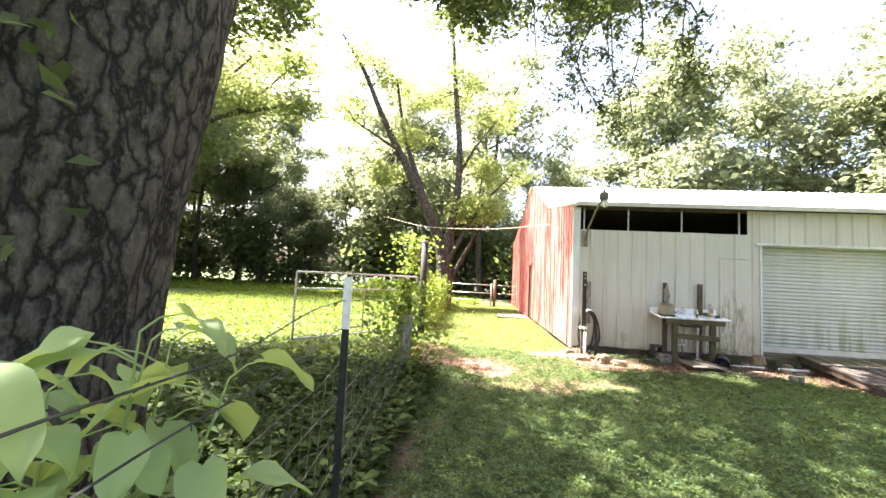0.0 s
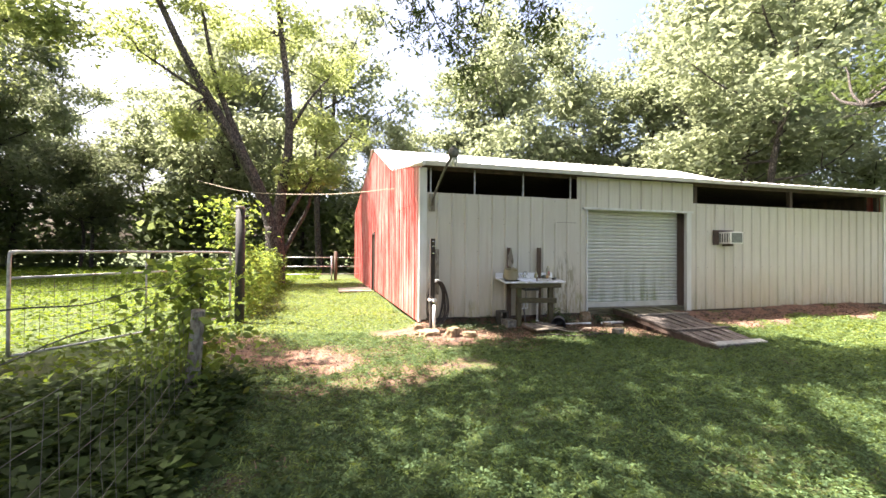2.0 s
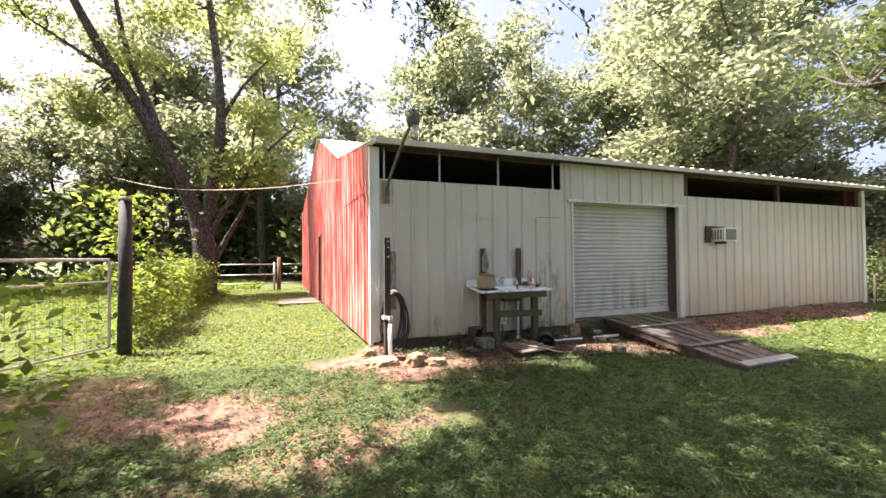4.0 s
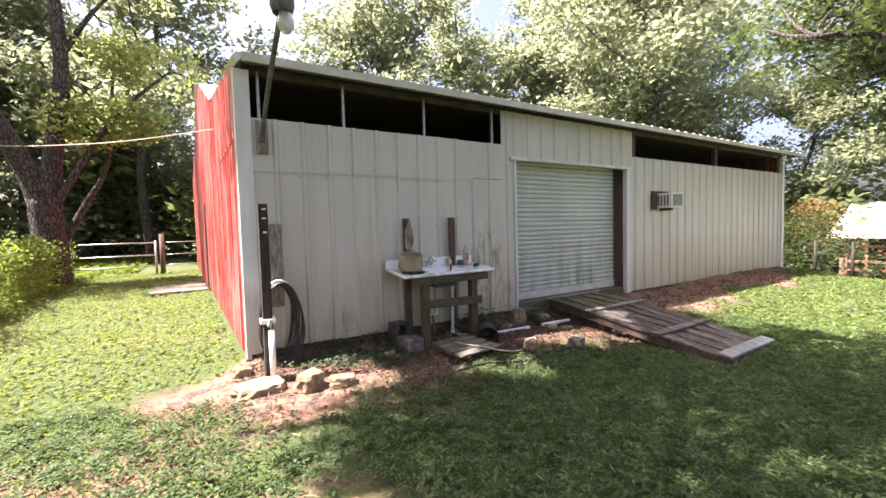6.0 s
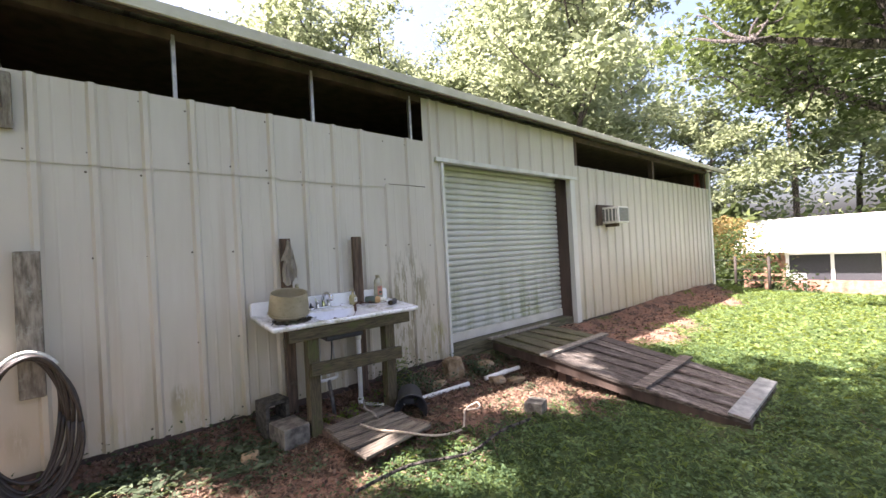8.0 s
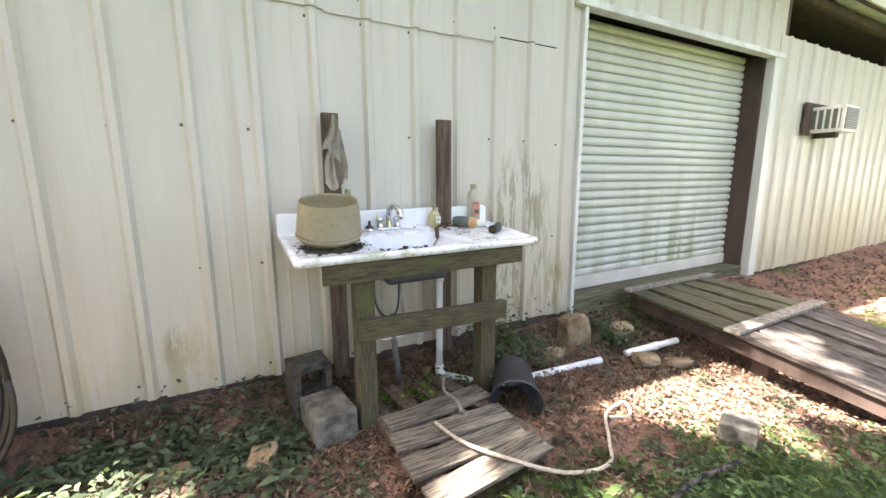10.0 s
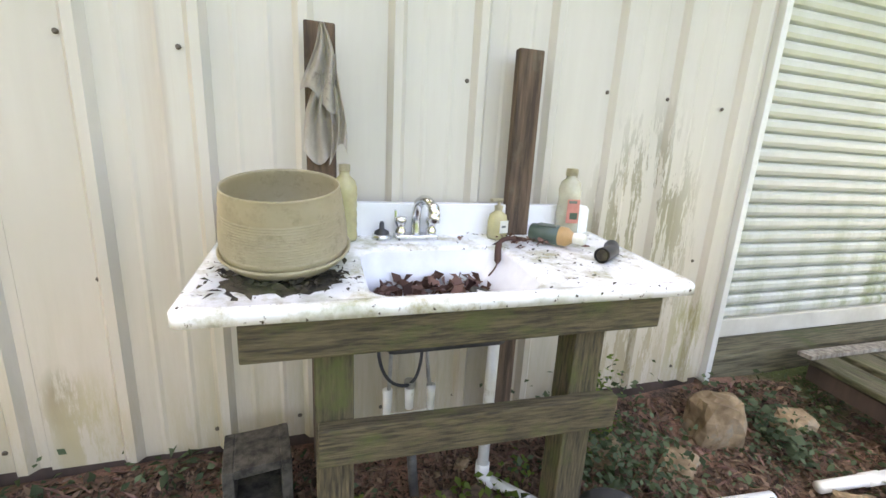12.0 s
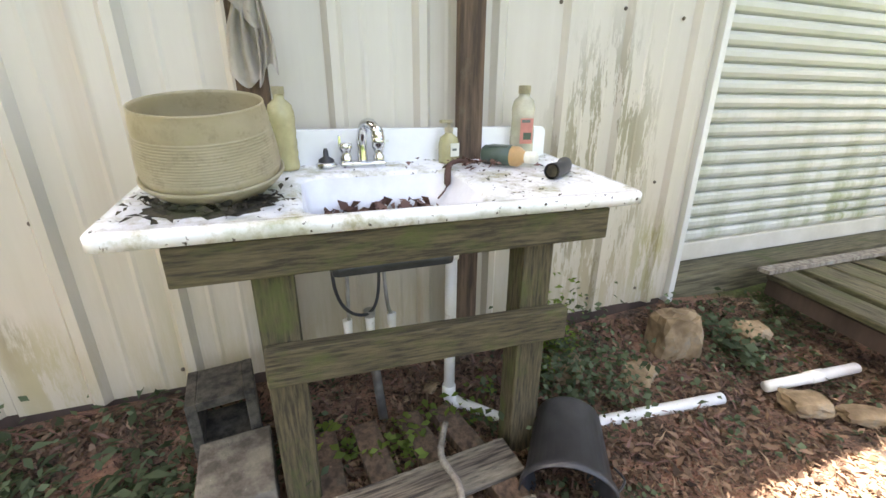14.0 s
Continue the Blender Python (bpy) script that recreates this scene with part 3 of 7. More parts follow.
part("leaf", box(side_x(16.9) + 0.04, side_x(16.9) + 0.09, 16.5, 17.34, 0.05, 2.2, 0.005), "dark", side_door)
part("frame", box(side_x(16.9) - 0.03, side_x(16.9) + 0.1, 16.4, 16.49, 0.0, 2.25, 0.005), "dark", side_door)
part("frame", box(side_x(16.9) - 0.03, side_x(16.9) + 0.1, 17.35, 17.44, 0.0, 2.25, 0.005), "dark", side_door)
part("frame", box(side_x(16.9) - 0.03, side_x(16.9) + 0.1, 16.4, 17.44, 2.21, 2.3, 0.005), "dark", side_door)
part("corner_trim", box(X0 - 0.03, X0 + 0.02, WY - 0.035, WY + 0.09, 0.1, 3.28, 0.004), "white", wall_side, "white steel corner trim")
wb = part("wall_back", box(2.1, X1, BACK, BACK + 0.1, -0.6, 3.9), "red")
tagged(wb, "plain red steel back wall of the barn", "wall", kind="structure")
def far_wall():
    bm = bmesh.new()
    pts = [(WY + 0.05, -0.6)] + [(y, z - 0.02) for y, z in SIDE] + [(BACK, -0.6)]
    pts[1] = (WY + 0.05, 3.4)
    a = [bm.verts.new((X1 - 0.1, y, z)) for y, z in pts]
    b = [bm.verts.new((X1 - 0.02, y, z)) for y, z in pts]
    bm.faces.new(a[::-1]); bm.faces.new(b)
    for i in range(len(a)):
        j = (i + 1) % len(a)
        bm.faces.new((a[i], a[j], b[j], b[i]))
    return bm
tagged(part("wall_far", far_wall(), "red"), "plain red steel end wall of the barn", "wall", kind="structure")
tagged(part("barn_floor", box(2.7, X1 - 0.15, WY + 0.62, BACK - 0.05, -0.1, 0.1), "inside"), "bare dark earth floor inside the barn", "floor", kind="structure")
# Added dark sheet: keeps the gap under the eave black.
tagged(part("ceiling", box(2.6, X1 - 0.15, WY + 0.13, 13.4, 3.3, 3.33), "dark"), "dark sheet added to blacken the gap under the eave", "ceiling", kind="structure")
# Added dark panel: hides the lit far wall behind the gap.
tagged(part("partition", box(16.3, 16.36, WY + 0.3, 13.38, 0.1, 3.3), "dark"), "dark panel added to hide the lit end wall", "wall", kind="structure")
# Added, unseen: closes the interior so the gap stays dark.
tagged(part("partition", box(2.6, X1 - 0.15, 13.4, 13.5, 0.1, 3.9), "inside"), "unseen partition added to keep the gap dark", "wall", kind="structure")

roof = thing("roof", "white ribbed steel barn roof with tan eave fascia", "roof", kind="structure")
def roof_sheet(y0, z0, y1, z1, xa, xb):
    bm = bmesh.new()
    prof, x = [], xa
    while x < xb - 0.3:
        prof += [(x, 0.0), (x + 0.25, 0.0), (x + 0.265, 0.022), (x + 0.29, 0.022)]
        x += 0.305
    prof.append((xb, 0.0))
    vs = [[bm.verts.new((x, yy, zz + h + e)) for yy, zz in ((y0, z0), (y1, z1)) for e in (0, -0.02)] for x, h in prof]
    for a, b in zip(vs, vs[1:]):
        bm.faces.new((a[0], b[0], b[2], a[2])); bm.faces.new((a[1], a[3], b[3], b[1])); bm.faces.new((a[0], a[1], b[1], b[0])); bm.faces.new((a[2], b[2], b[3], a[3]))
    bm.faces.new((vs[0][0], vs[0][2], vs[0][3], vs[0][1])); bm.faces.new((vs[-1][0], vs[-1][1], vs[-1][3], vs[-1][2]))
    return bm
XA, XB = 2.52, 17.35
part("sheet", roof_sheet(8.86, 3.375, 12.45, 3.95, XA, XB), "roof", roof, "white ribbed lean-to roof sheets")
part("sheet", roof_sheet(12.35, 3.9, 17.2, 5.62, XA - 0.1, XB), "roof", roof, "white ribbed front slope")
part("sheet", roof_sheet(17.2, 5.62, 26.8, 3.9, XA - 0.3, XB), "roof", roof, "white ribbed back slope")
part("fascia", box(XA + 0.02, XB - 0.02, 8.83, 8.858, 3.285, 3.375, 0.004), "fascia", roof, "tan steel eave fascia")
part("purlin", box(XA + 0.05, XB - 0.05, 8.862, 8.9, 3.275, 3.35), "dark", roof, "dark wood behind the fascia")
part("rake_trim", tube([(XA - 0.02, 8.84, 3.32), (XA - 0.06, 12.4, 3.86)], 0.05, 4), "roof", roof, "white rake trim")
part("rake_trim", tube([(XA - 0.1, 12.36, 3.84), (XA - 0.12, 17.2, 5.56)], 0.06, 4), "roof", roof, "white rake trim")
part("rake_trim", tube([(XA - 0.14, 17.2, 5.56), (XA - 0.36, 26.8, 3.83)], 0.06, 4), "roof", roof, "white rake trim")

# ---------------------------------------------------------------- trees
def limb(bm, a, b, ra, rb, bend=0.12, seg=7, n=5):
    a, b = Vector(a), Vector(b)
    L = (b - a).length
    mid1 = a.lerp(b, 0.35) + Vector(RNG.normal(0, bend * L * 0.5, 3))
    mid2 = a.lerp(b, 0.7) + Vector(RNG.normal(0, bend * L * 0.5, 3))
    p = smooth_path([a, mid1, mid2, b], n)
    tube(p, [ra + (rb - ra) * i / (len(p) - 1) for i in range(len(p))], seg, bm)
    return p


def crown_points(blobs, per, clumps, spread):
    """Leaf places: clumps strewn through ellipsoids, leaves strewn round clumps."""
    out, cl = [], []
    for (cx, cy, cz, rx, rz) in blobs:
        d = RNG.normal(0, 1, (clumps, 3))
        d /= np.linalg.norm(d, axis=1, keepdims=True)
        r = RNG.uniform(0.25, 1.0, (clumps, 1)) ** 0.6
        c = np.array([cx, cy, cz]) + d * r * np.array([rx, rx, rz])
        cl.append(c)
        k = RNG.integers(int(per * 0.5), int(per * 1.5), clumps)
        out.append(np.repeat(c, k, 0) + RNG.normal(0, 1, (k.sum(), 3)) * spread * np.array([1, 1, 0.55]))
    return np.concatenate(out), np.concatenate(cl)


# ground spots kept sunlit, shading crown leaves left out: x, y, radius
LIGHT_GAPS = [(6.4, 7.95, 0.45), (6.0, 7.95, 0.25), (7.0, 7.7, 0.4), (5.0, 7.35, 0.3), (3.0, 8.35, 0.55), (3.45, 8.15, 0.35), (2.45, 8.2, 0.5), (4.65, 7.75, 0.28), (9.2, 7.2, 0.5), (9.9, 6.3, 0.7), (11.5, 5.8, 0.8), (13.2, 5.7, 1.0), (10.3, 7.1, 0.9), (11.8, 6.9, 1.1), (14.0, 6.8, 1.3), (16.4, 6.6, 1.4), (2.0, 7.3, 0.5),
              (1.2, 6.4, 0.6), (0.9, 8.2, 0.8), (2.4, 6.3, 0.35)]


def sunlit(p):
    """Which of these places in a crown would shade one of the spots."""
    q = p[:, :2] - (p[:, 2:3] / SUN_DIR.z) * np.array([SUN_DIR.x, SUN_DIR.y])
    hit = np.zeros(len(p), bool)
    for x, y, r in LIGHT_GAPS:
        d = q - np.array([x, y])
        a = np.arctan2(d[:, 1], d[:, 0])
        hit |= np.hypot(d[:, 0], d[:, 1]) < r * (1 + 0.28 * np.sin(3 * a + x) + 0.16 * np.sin(7 * a + y))
    return hit


def tree(name, base, forks, blobs, label, per=60, clumps=40, spread=0.5, leaf=0.3, leaf_kind="leaf_far", group="", twigs=10, gaps=False, seg=9):
    """forks: limbs as (start, end, radius at start, radius at end) or (list of points, None, radii), relative to the base."""
    t = thing(name, label, "tree", base, group)
    bm = bmesh.new()
    tips = []
    for a, b, ra, rb in forks:
        if b is None:                         # a limb along given points
            q = smooth_path(a, 5)
            tube(q, [ra + (rb - ra) * (i / (len(q) - 1)) ** 0.8 for i in range(len(q))], seg, bm)
            tips += q[len(q) // 2::3] + [q[-1]]
            continue
        if ra > 0.5:                          # the stout butt of an old tree, straight and flared
            a, b = Vector(a), Vector(b)
            q = [a.lerp(b, i / 60) for i in range(61)]
            tube(q, [rb + (ra - rb) * (1 - i / 60) ** 2 for i in range(61)], 120, bm)
            for v in bm.verts:
                d = Vector((v.co.x, v.co.y, 0))
                ang = math.atan2(v.co.y, v.co.x)
                ridge = noise.noise(Vector((math.cos(ang) * 9, math.sin(ang) * 9, v.co.z * 1.6)))
                v.co += d.normalized() * (0.05 * (0.5 - abs(ridge)) + 0.03 * noise.noise(Vector((math.cos(ang) * 2, math.sin(ang) * 2, v.co.z))))
        else:
            limb(bm, a, b, ra, rb, 0.07, seg)
        tips.append(Vector(b))
    pts, cl = crown_points(blobs, per, clumps, spread)
    for i in RNG.choice(len(cl), min(len(cl), twigs * len(blobs)), replace=False):
        c = Vector(cl[i])
        s = min(tips, key=lambda q: (q - c).length)
        limb(bm, s, c, 0.04, 0.01, 0.12, 4, 3)
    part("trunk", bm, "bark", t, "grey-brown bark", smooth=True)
    if gaps:
        pts = pts[~sunlit(pts + np.array(base))]
    me = leaf_mesh("crown", pts, RNG.uniform(0.6, 1.3, len(pts)) * leaf)
    me.materials.append(M[leaf_kind])
    c = new("crown", me)
    c.parent = t
    c["label"] = "open crown of green leaves"
    return t


def wood_tree(name, h, w, label, per, clumps, leaf, seed):
    """A woodland tree: one leader, limbs leaving it at all heights, a tuft of foliage on each limb."""
    g = random.Random(seed)
    lead = [(0, 0, -0.5), (g.uniform(-0.4, 0.4), 0, h * 0.3), (g.uniform(-0.9, 0.9), g.uniform(-0.5, 0.5), h * 0.62), (g.uniform(-0.8, 0.8), 0, h * 0.92)]
    forks = [(lead, None, 0.27, 0.05)]
    blobs = [(lead[-1][0], lead[-1][1], h * 0.93, w * 0.26, h * 0.09)]
    for k in range(11):
        f = 0.26 + 0.6 * k / 10
        a = k * 2.4 + g.uniform(-0.5, 0.5)
        reach = w * (0.62 - 0.42 * max(0, f - 0.45)) * g.uniform(0.7, 1.1)
        o = Vector(lead[1]).lerp(Vector(lead[3]), (f - 0.26) / 0.75)
        e = Vector((o.x + reach * math.cos(a), o.y + reach * math.sin(a), h * (f + g.uniform(0.08, 0.16))))
        m = o.lerp(e, 0.5) + Vector((0, 0, -0.03 * h + g.uniform(-0.3, 0.3)))
        forks.append(([o, m, e], None, 0.11 - 0.05 * f, 0.025))
        blobs.append((e.x, e.y, e.z, w * g.uniform(0.17, 0.26), h * g.uniform(0.05, 0.085)))
        blobs.append(((o.x + e.x) / 2, (o.y + e.y) / 2, m.z + 0.06 * h, w * 0.16, h * 0.05))
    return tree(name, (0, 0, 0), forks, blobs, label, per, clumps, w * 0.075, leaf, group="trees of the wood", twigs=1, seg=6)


W1 = wood_tree("woodland_tree", 19, 7.5, "tall leafy broadleaf tree at the wood's edge", 66, 8, 0.37, 3)
W2 = wood_tree("woodland_tree", 23, 8.5, "very tall leafy broadleaf tree at the wood's edge", 68, 8, 0.4, 8)
W3 = wood_tree("woodland_tree", 15, 6.5, "middling leafy broadleaf tree at the wood's edge", 64, 8, 0.34, 15)
rt = random.Random(11)
spots = []
for i in range(12):                       # far edge of the field
    spots.append((-48 + i * 4.2 + rt.uniform(-1.5, 1.5), 46 + rt.uniform(-4, 5) - 0.35 * i))
for i in range(7):                        # nearer trees round the field
    spots.append((-34 + i * 5.0 + rt.uniform(-1.5, 1.5), 39 + rt.uniform(-2, 3)))
for i in range(7):                        # left edge of the field
    spots.append((-30 + rt.uniform(-3, 3), 6 + i * 4.5 + rt.uniform(-1.5, 1.5)))
for i in range(9):                        # behind the barn
    spots.append((-1 + i * 4.3 + rt.uniform(-1.2, 1.2), 32 + rt.uniform(-1.5, 3)))
for i in range(8):                        # beyond the coop
    spots.append((45 + rt.uniform(-3, 4), 34 - i * 5.5 + rt.uniform(-2, 2)))
for i in range(6):                        # east of the barn
    spots.append((23 + i * 3 + rt.uniform(-1, 1), 17 + i * 3 + rt.uniform(-1, 1)))
for i, (x, y) in enumerate(spots):
    src = (W1, W2, W3)[i % 3]
    m = pose(x, y, float(ground_z(x, y)), 0, 0, rt.uniform(0, 360))
    s = rt.uniform(0.9, 1.25)
    if i < 3:
        src.matrix_basis = m
        continue
    low = 4.0 < x < 10.0 and 28 < y < 38 or -21 < x < -13 and y > 36
    if low:                               # younger, lower trees leave the sky open
        src, s = W3, rt.uniform(0.62, 0.74)
    ob = copy_thing(src, m)
    ob.scale = (s, s, s * rt.uniform(0.9, 1.1))


def thicket(name, label, line, n, h, depth, leaf, kind="leaf_far", lump=1.5):
    """A bank of undergrowth along a line of points."""
    line = np.array(line, float)
    seg = np.linalg.norm(np.diff(line, axis=0), axis=1)
    cum = np.concatenate([[0], np.cumsum(seg)])
    nc = max(6, int(cum[-1] / lump * 3))
    s = RNG.uniform(0, cum[-1], nc)
    cx = np.interp(s, cum, line[:, 0]) + RNG.normal(0, depth, nc)
    cy = np.interp(s, cum, line[:, 1]) + RNG.normal(0, depth, nc)
    cz = RNG.uniform(0.1, 1, nc) * h
    pick = RNG.integers(0, nc, n)
    pts = np.stack([cx[pick], cy[pick], cz[pick]], 1) + RNG.normal(0, 1, (n, 3)) * np.array([lump * 0.45, lump * 0.45, h * 0.16])
    g = ground_z(pts[:, 0], pts[:, 1])
    pts[:, 2] = np.maximum(pts[:, 2], 0.05) + g
    me = leaf_mesh(name, pts, RNG.uniform(0.6, 1.3, n) * leaf)
    me.materials.append(M[kind])
    return tagged(new(name, me), label, "undergrowth", kind="stuff")


thicket("undergrowth", "dark dense undergrowth at the edge of the wood", [(-32, 2), (-32, 24), (-36, 40), (-20, 42), (0, 38), (12, 36)], 30000, 6.5, 2.0, 0.8, "under", lump=2.5)
thicket("undergrowth", "dark dense undergrowth behind the barn", [(2, 30), (20, 30), (30, 26), (42, 22), (46, -8)], 16000, 5.5, 2.0, 0.7, "under", lump=2.5)

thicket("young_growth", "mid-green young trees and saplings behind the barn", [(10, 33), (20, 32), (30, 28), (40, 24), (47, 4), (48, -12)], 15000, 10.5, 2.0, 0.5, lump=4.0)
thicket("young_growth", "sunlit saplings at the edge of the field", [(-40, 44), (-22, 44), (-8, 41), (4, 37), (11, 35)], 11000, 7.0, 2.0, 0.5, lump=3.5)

# forked tree behind the fence
tree("forked_tree", (-1.85, 21.3, 0), [([(0, 0, -0.3), (0.02, 0, 1.4), (-0.05, 0, 2.7)], None, 0.5, 0.4), ([(-0.08, 0, 2.4), (-0.4, 0, 3.6), (-1.25, 0, 5.6), (-2.9, 0.1, 8.5), (-4.0, 0.1, 10.6), (-5.2, 0.1, 13.2), (-6.6, 0.2, 15.4)], None, 0.36, 0.08),
      ([(-1.3, 0.1, 5.7), (-2.0, 0.3, 7.6), (-2.7, 0.4, 9.6), (-3.3, 0.5, 12.8)], None, 0.22, 0.06), ([(0.06, 0, 2.4), (0.25, 0, 4.2), (0.55, 0.1, 6.4), (0.5, 0.1, 9.0), (0.1, 0.2, 12.5), (-0.2, 0.3, 16.0)], None, 0.31, 0.09),
      ([(0.1, -0.1, 2.2), (0.8, -0.1, 3.6), (1.9, 0, 5.5), (3.4, 0.2, 7.2)], None, 0.15, 0.04), ([(0.15, 0, 1.0), (0.9, 0.3, 2.6), (1.5, 0.4, 4.0), (1.8, 0.5, 7.0)], None, 0.14, 0.04), ([(0.5, 0.1, 7.0), (1.4, 0.3, 8.8), (2.6, 0.4, 10.4)], None, 0.12, 0.03), ([(-2.9, 0, 8.5), (-3.8, -0.3, 9.0), (-5.4, -0.5, 10.0)], None, 0.12, 0.03)],
     [(-6.6, 0, 15.2, 2.2, 1.4), (-5.6, -0.4, 10.6, 1.5, 0.9), (-5.0, 0.2, 13.2, 1.6, 1.0), (-3.3, 0.4, 13.0, 1.6, 1.0), (-2.4, 0.4, 9.4, 1.1, 0.9), (-0.2, 0.2, 15.6, 2.0, 1.4), (0.4, 0.3, 12.4, 1.5, 1.0), (2.7, 0.4, 10.6, 1.5, 0.9), (3.2, 0.4, 7.4, 1.3, 0.9), (1.9, 0.4, 7.6, 1.2, 0.9), (-1.2, 0.2, 11.6, 1.2, 0.9), (0.9, 0.2, 5.2, 0.9, 0.7), (-3.4, -0.3, 7.0, 0.9, 0.6), (2.2, 0, 5.4, 0.9, 0.6)],
     "leaning forked tree with two dark trunks behind the fence", 60, 20, 0.3, 0.2, "crown", twigs=5)
# spreading tree at the paddock's edge, its lowest bough over the grass
paddock_tree = tree("paddock_tree", (-28.4, 28.7, -0.2), [([(0, 0, -0.3), (0.1, 0, 2.5), (0.2, 0.1, 5.0), (0.0, 0.2, 9.0), (0.3, 0.2, 14.0)], None, 0.42, 0.12), ([(0.15, 0, 4.4), (1.2, -0.4, 5.6), (3.7, -0.4, 6.85), (6.0, -0.4, 7.3), (7.9, -0.4, 7.55)], None, 0.2, 0.03),
      ([(4.6, -0.4, 7.1), (5.6, -0.3, 7.9), (7.2, -0.2, 9.4)], None, 0.09, 0.02), ([(0.1, 0.1, 6.0), (2.0, 0.8, 8.0), (4.2, 1.2, 10.4)], None, 0.17, 0.04), ([(0, 0.1, 5.6), (-2.2, 0.4, 7.4), (-4.6, 0.6, 9.0)], None, 0.16, 0.04), ([(0.1, 0, 8.0), (1.6, -0.8, 10.8), (2.6, -1.0, 13.4)], None, 0.13, 0.04), ([(0.1, 0, 5.0), (0.8, 1.6, 6.2), (2.4, 3.0, 7.0)], None, 0.13, 0.03)],
     [(0.3, 0.2, 14.2, 2.2, 1.3), (2.7, -1.0, 13.2, 1.9, 1.2), (4.4, 1.2, 10.8, 1.8, 1.2), (2.4, 0.6, 8.8, 1.5, 1.0), (-4.4, 0.6, 9.2, 2.2, 1.4), (-2.0, 0, 11.4, 2.0, 1.4), (1.4, -0.5, 11.0, 1.6, 1.0), (2.4, 3.0, 7.2, 1.8, 1.0), (0.6, 1.0, 6.0, 1.6, 1.0), (2.8, -0.2, 6.0, 1.3, 0.7), (5.4, -0.4, 7.6, 1.0, 0.5), (7.3, -0.3, 9.2, 0.8, 0.4), (7.4, -0.4, 7.4, 0.7, 0.3), (4.0, 0.6, 8.4, 1.1, 0.6)],
     "spreading tree with a long low bough over the paddock", 40, 34, 0.5, 0.2, "crown", twigs=4)
paddock_tree.scale = (1.9, 1.9, 1.9)
# big trunk beside the start, its unseen crown placed to shade yard and wall
tree("shade_tree", (-1.62, 0.95, 0), [((0, 0, -0.3), (0.42, 0.3, 3.2), 0.66, 0.5), ((0.4, 0.28, 2.8), (0.7, 1.2, 6.5), 0.4, 0.25), ((0.2, 0.2, 2.6), (-2.2, 2.2, 7.0), 0.26, 0.16), ((0.7, 1.2, 6.5), (1.6, 7.0, 8.6), 0.22, 0.07),
      ((0.7, 1.2, 6.5), (4.6, 6.8, 8.8), 0.18, 0.05), ((0.7, 1.2, 6.5), (3.4, 2.4, 9.0), 0.18, 0.06), ((-2.2, 2.2, 7.0), (-3.6, 7.0, 8.6), 0.15, 0.05), ((-2.2, 2.2, 7.0), (-6.0, 2.6, 8.6), 0.15, 0.05)],
     [(1.2, 6.35, 8.9, 2.2, 0.9), (-7.1, 6.35, 8.8, 2.4, 0.9), (-9.0, 4.25, 8.8, 2.6, 0.9), (-5.0, 8.25, 9.0, 2.0, 0.8), (-3.2, 3.85, 8.8, 2.2, 0.9), (-5.4, 4.85, 8.6, 2.2, 0.9), (5.1, 6.55, 8.9, 2.0, 0.9), (0.9, 7.75, 9.0, 1.2, 0.7), (4.5, 8.85, 9.0, 1.1, 0.6), (1.8, 9.15, 9.0, 1.0, 0.6), (-1.6, 4.45, 8.7, 2.4, 1.0), (-3.8, 6.65, 8.8, 2.2, 1.0), (2.6, 2.45, 9.2, 2.8, 1.1), (7.2, 4.45, 9.2, 2.5, 1.0), (-6.0, 1.85, 8.8, 2.6, 1.2), (-1.0, 0.25, 9.6, 3.0, 1.2), (4.6, -1.35, 9.6, 3.2, 1.2), (0.6, -5.25, 9.2, 3.5, 1.2), (3.4, 7.2, 9.2, 1.5, 0.7), (-6.0, -4.5, 8.0, 3.0, 1.2), (-9.5, -2.0, 8.0, 3.0, 1.2), (-3.0, -6.5, 8.6, 3.2, 1.2), (-7.0, -8.0, 8.2, 3.2, 1.3), (3.6, -7.0, 9.0, 3.2, 1.2), (-11.0, -6.0, 7.6, 3.0, 1.3)],
     "large old tree with rough dark bark at the fence", 80, 34, 0.4, 0.22, "leaf", twigs=5, gaps=True)
# leafy sprays hanging into view under that crown
for x, y, z, top in ((2.54, 6.55, 4.25, 7.6), (2.05, 8.1, 5.5, 8.2), (3.6, 6.4, 4.6, 7.8), (3.0, 7.6, 5.2, 8.2), (4.0, 9.4, 4.9, 8.6), (3.5, 9.6, 5.4, 8.6), (1.5, 8.9, 6.6, 8.6), (4.6, 8.4, 5.9, 8.4), (2.7, 9.2, 6.1, 8.6)):
    t = thing("hanging_branch", "thin leafy branch hanging from the crown above", "branch", group="hanging branches")
    bm = bmesh.new()
    p = limb(bm, (x - 0.5, y - 0.9, top), (x, y, z), 0.028, 0.005, 0.1, 5, 4)
    side = []
    for v in p[3:]:
        for _ in range(3):
            e = v + Vector(RNG.normal(0, 0.3, 3)) + Vector((0, 0, -0.12))
            tube([v, v.lerp(e, 0.5) + Vector((0, 0, 0.04)), e], [0.006, 0.005, 0.002], 4, bm)
            side += [v.lerp(e, f) for f in (0.3, 0.5, 0.7, 0.85, 1.0)]
    part("stem", bm, "bark", t)
    q = np.array([list(v) for v in side])
    pts = np.repeat(q, 4, 0) + RNG.normal(0, 0.07, (len(q) * 4, 3))
    pts = pts[~sunlit(pts)]
    me = leaf_mesh("leaves", pts, RNG.uniform(0.07, 0.15, len(pts)), 0.5, 0.36)
    me.materials.append(M["leaf"])
    o = new("leaves", me)
    o.parent = t
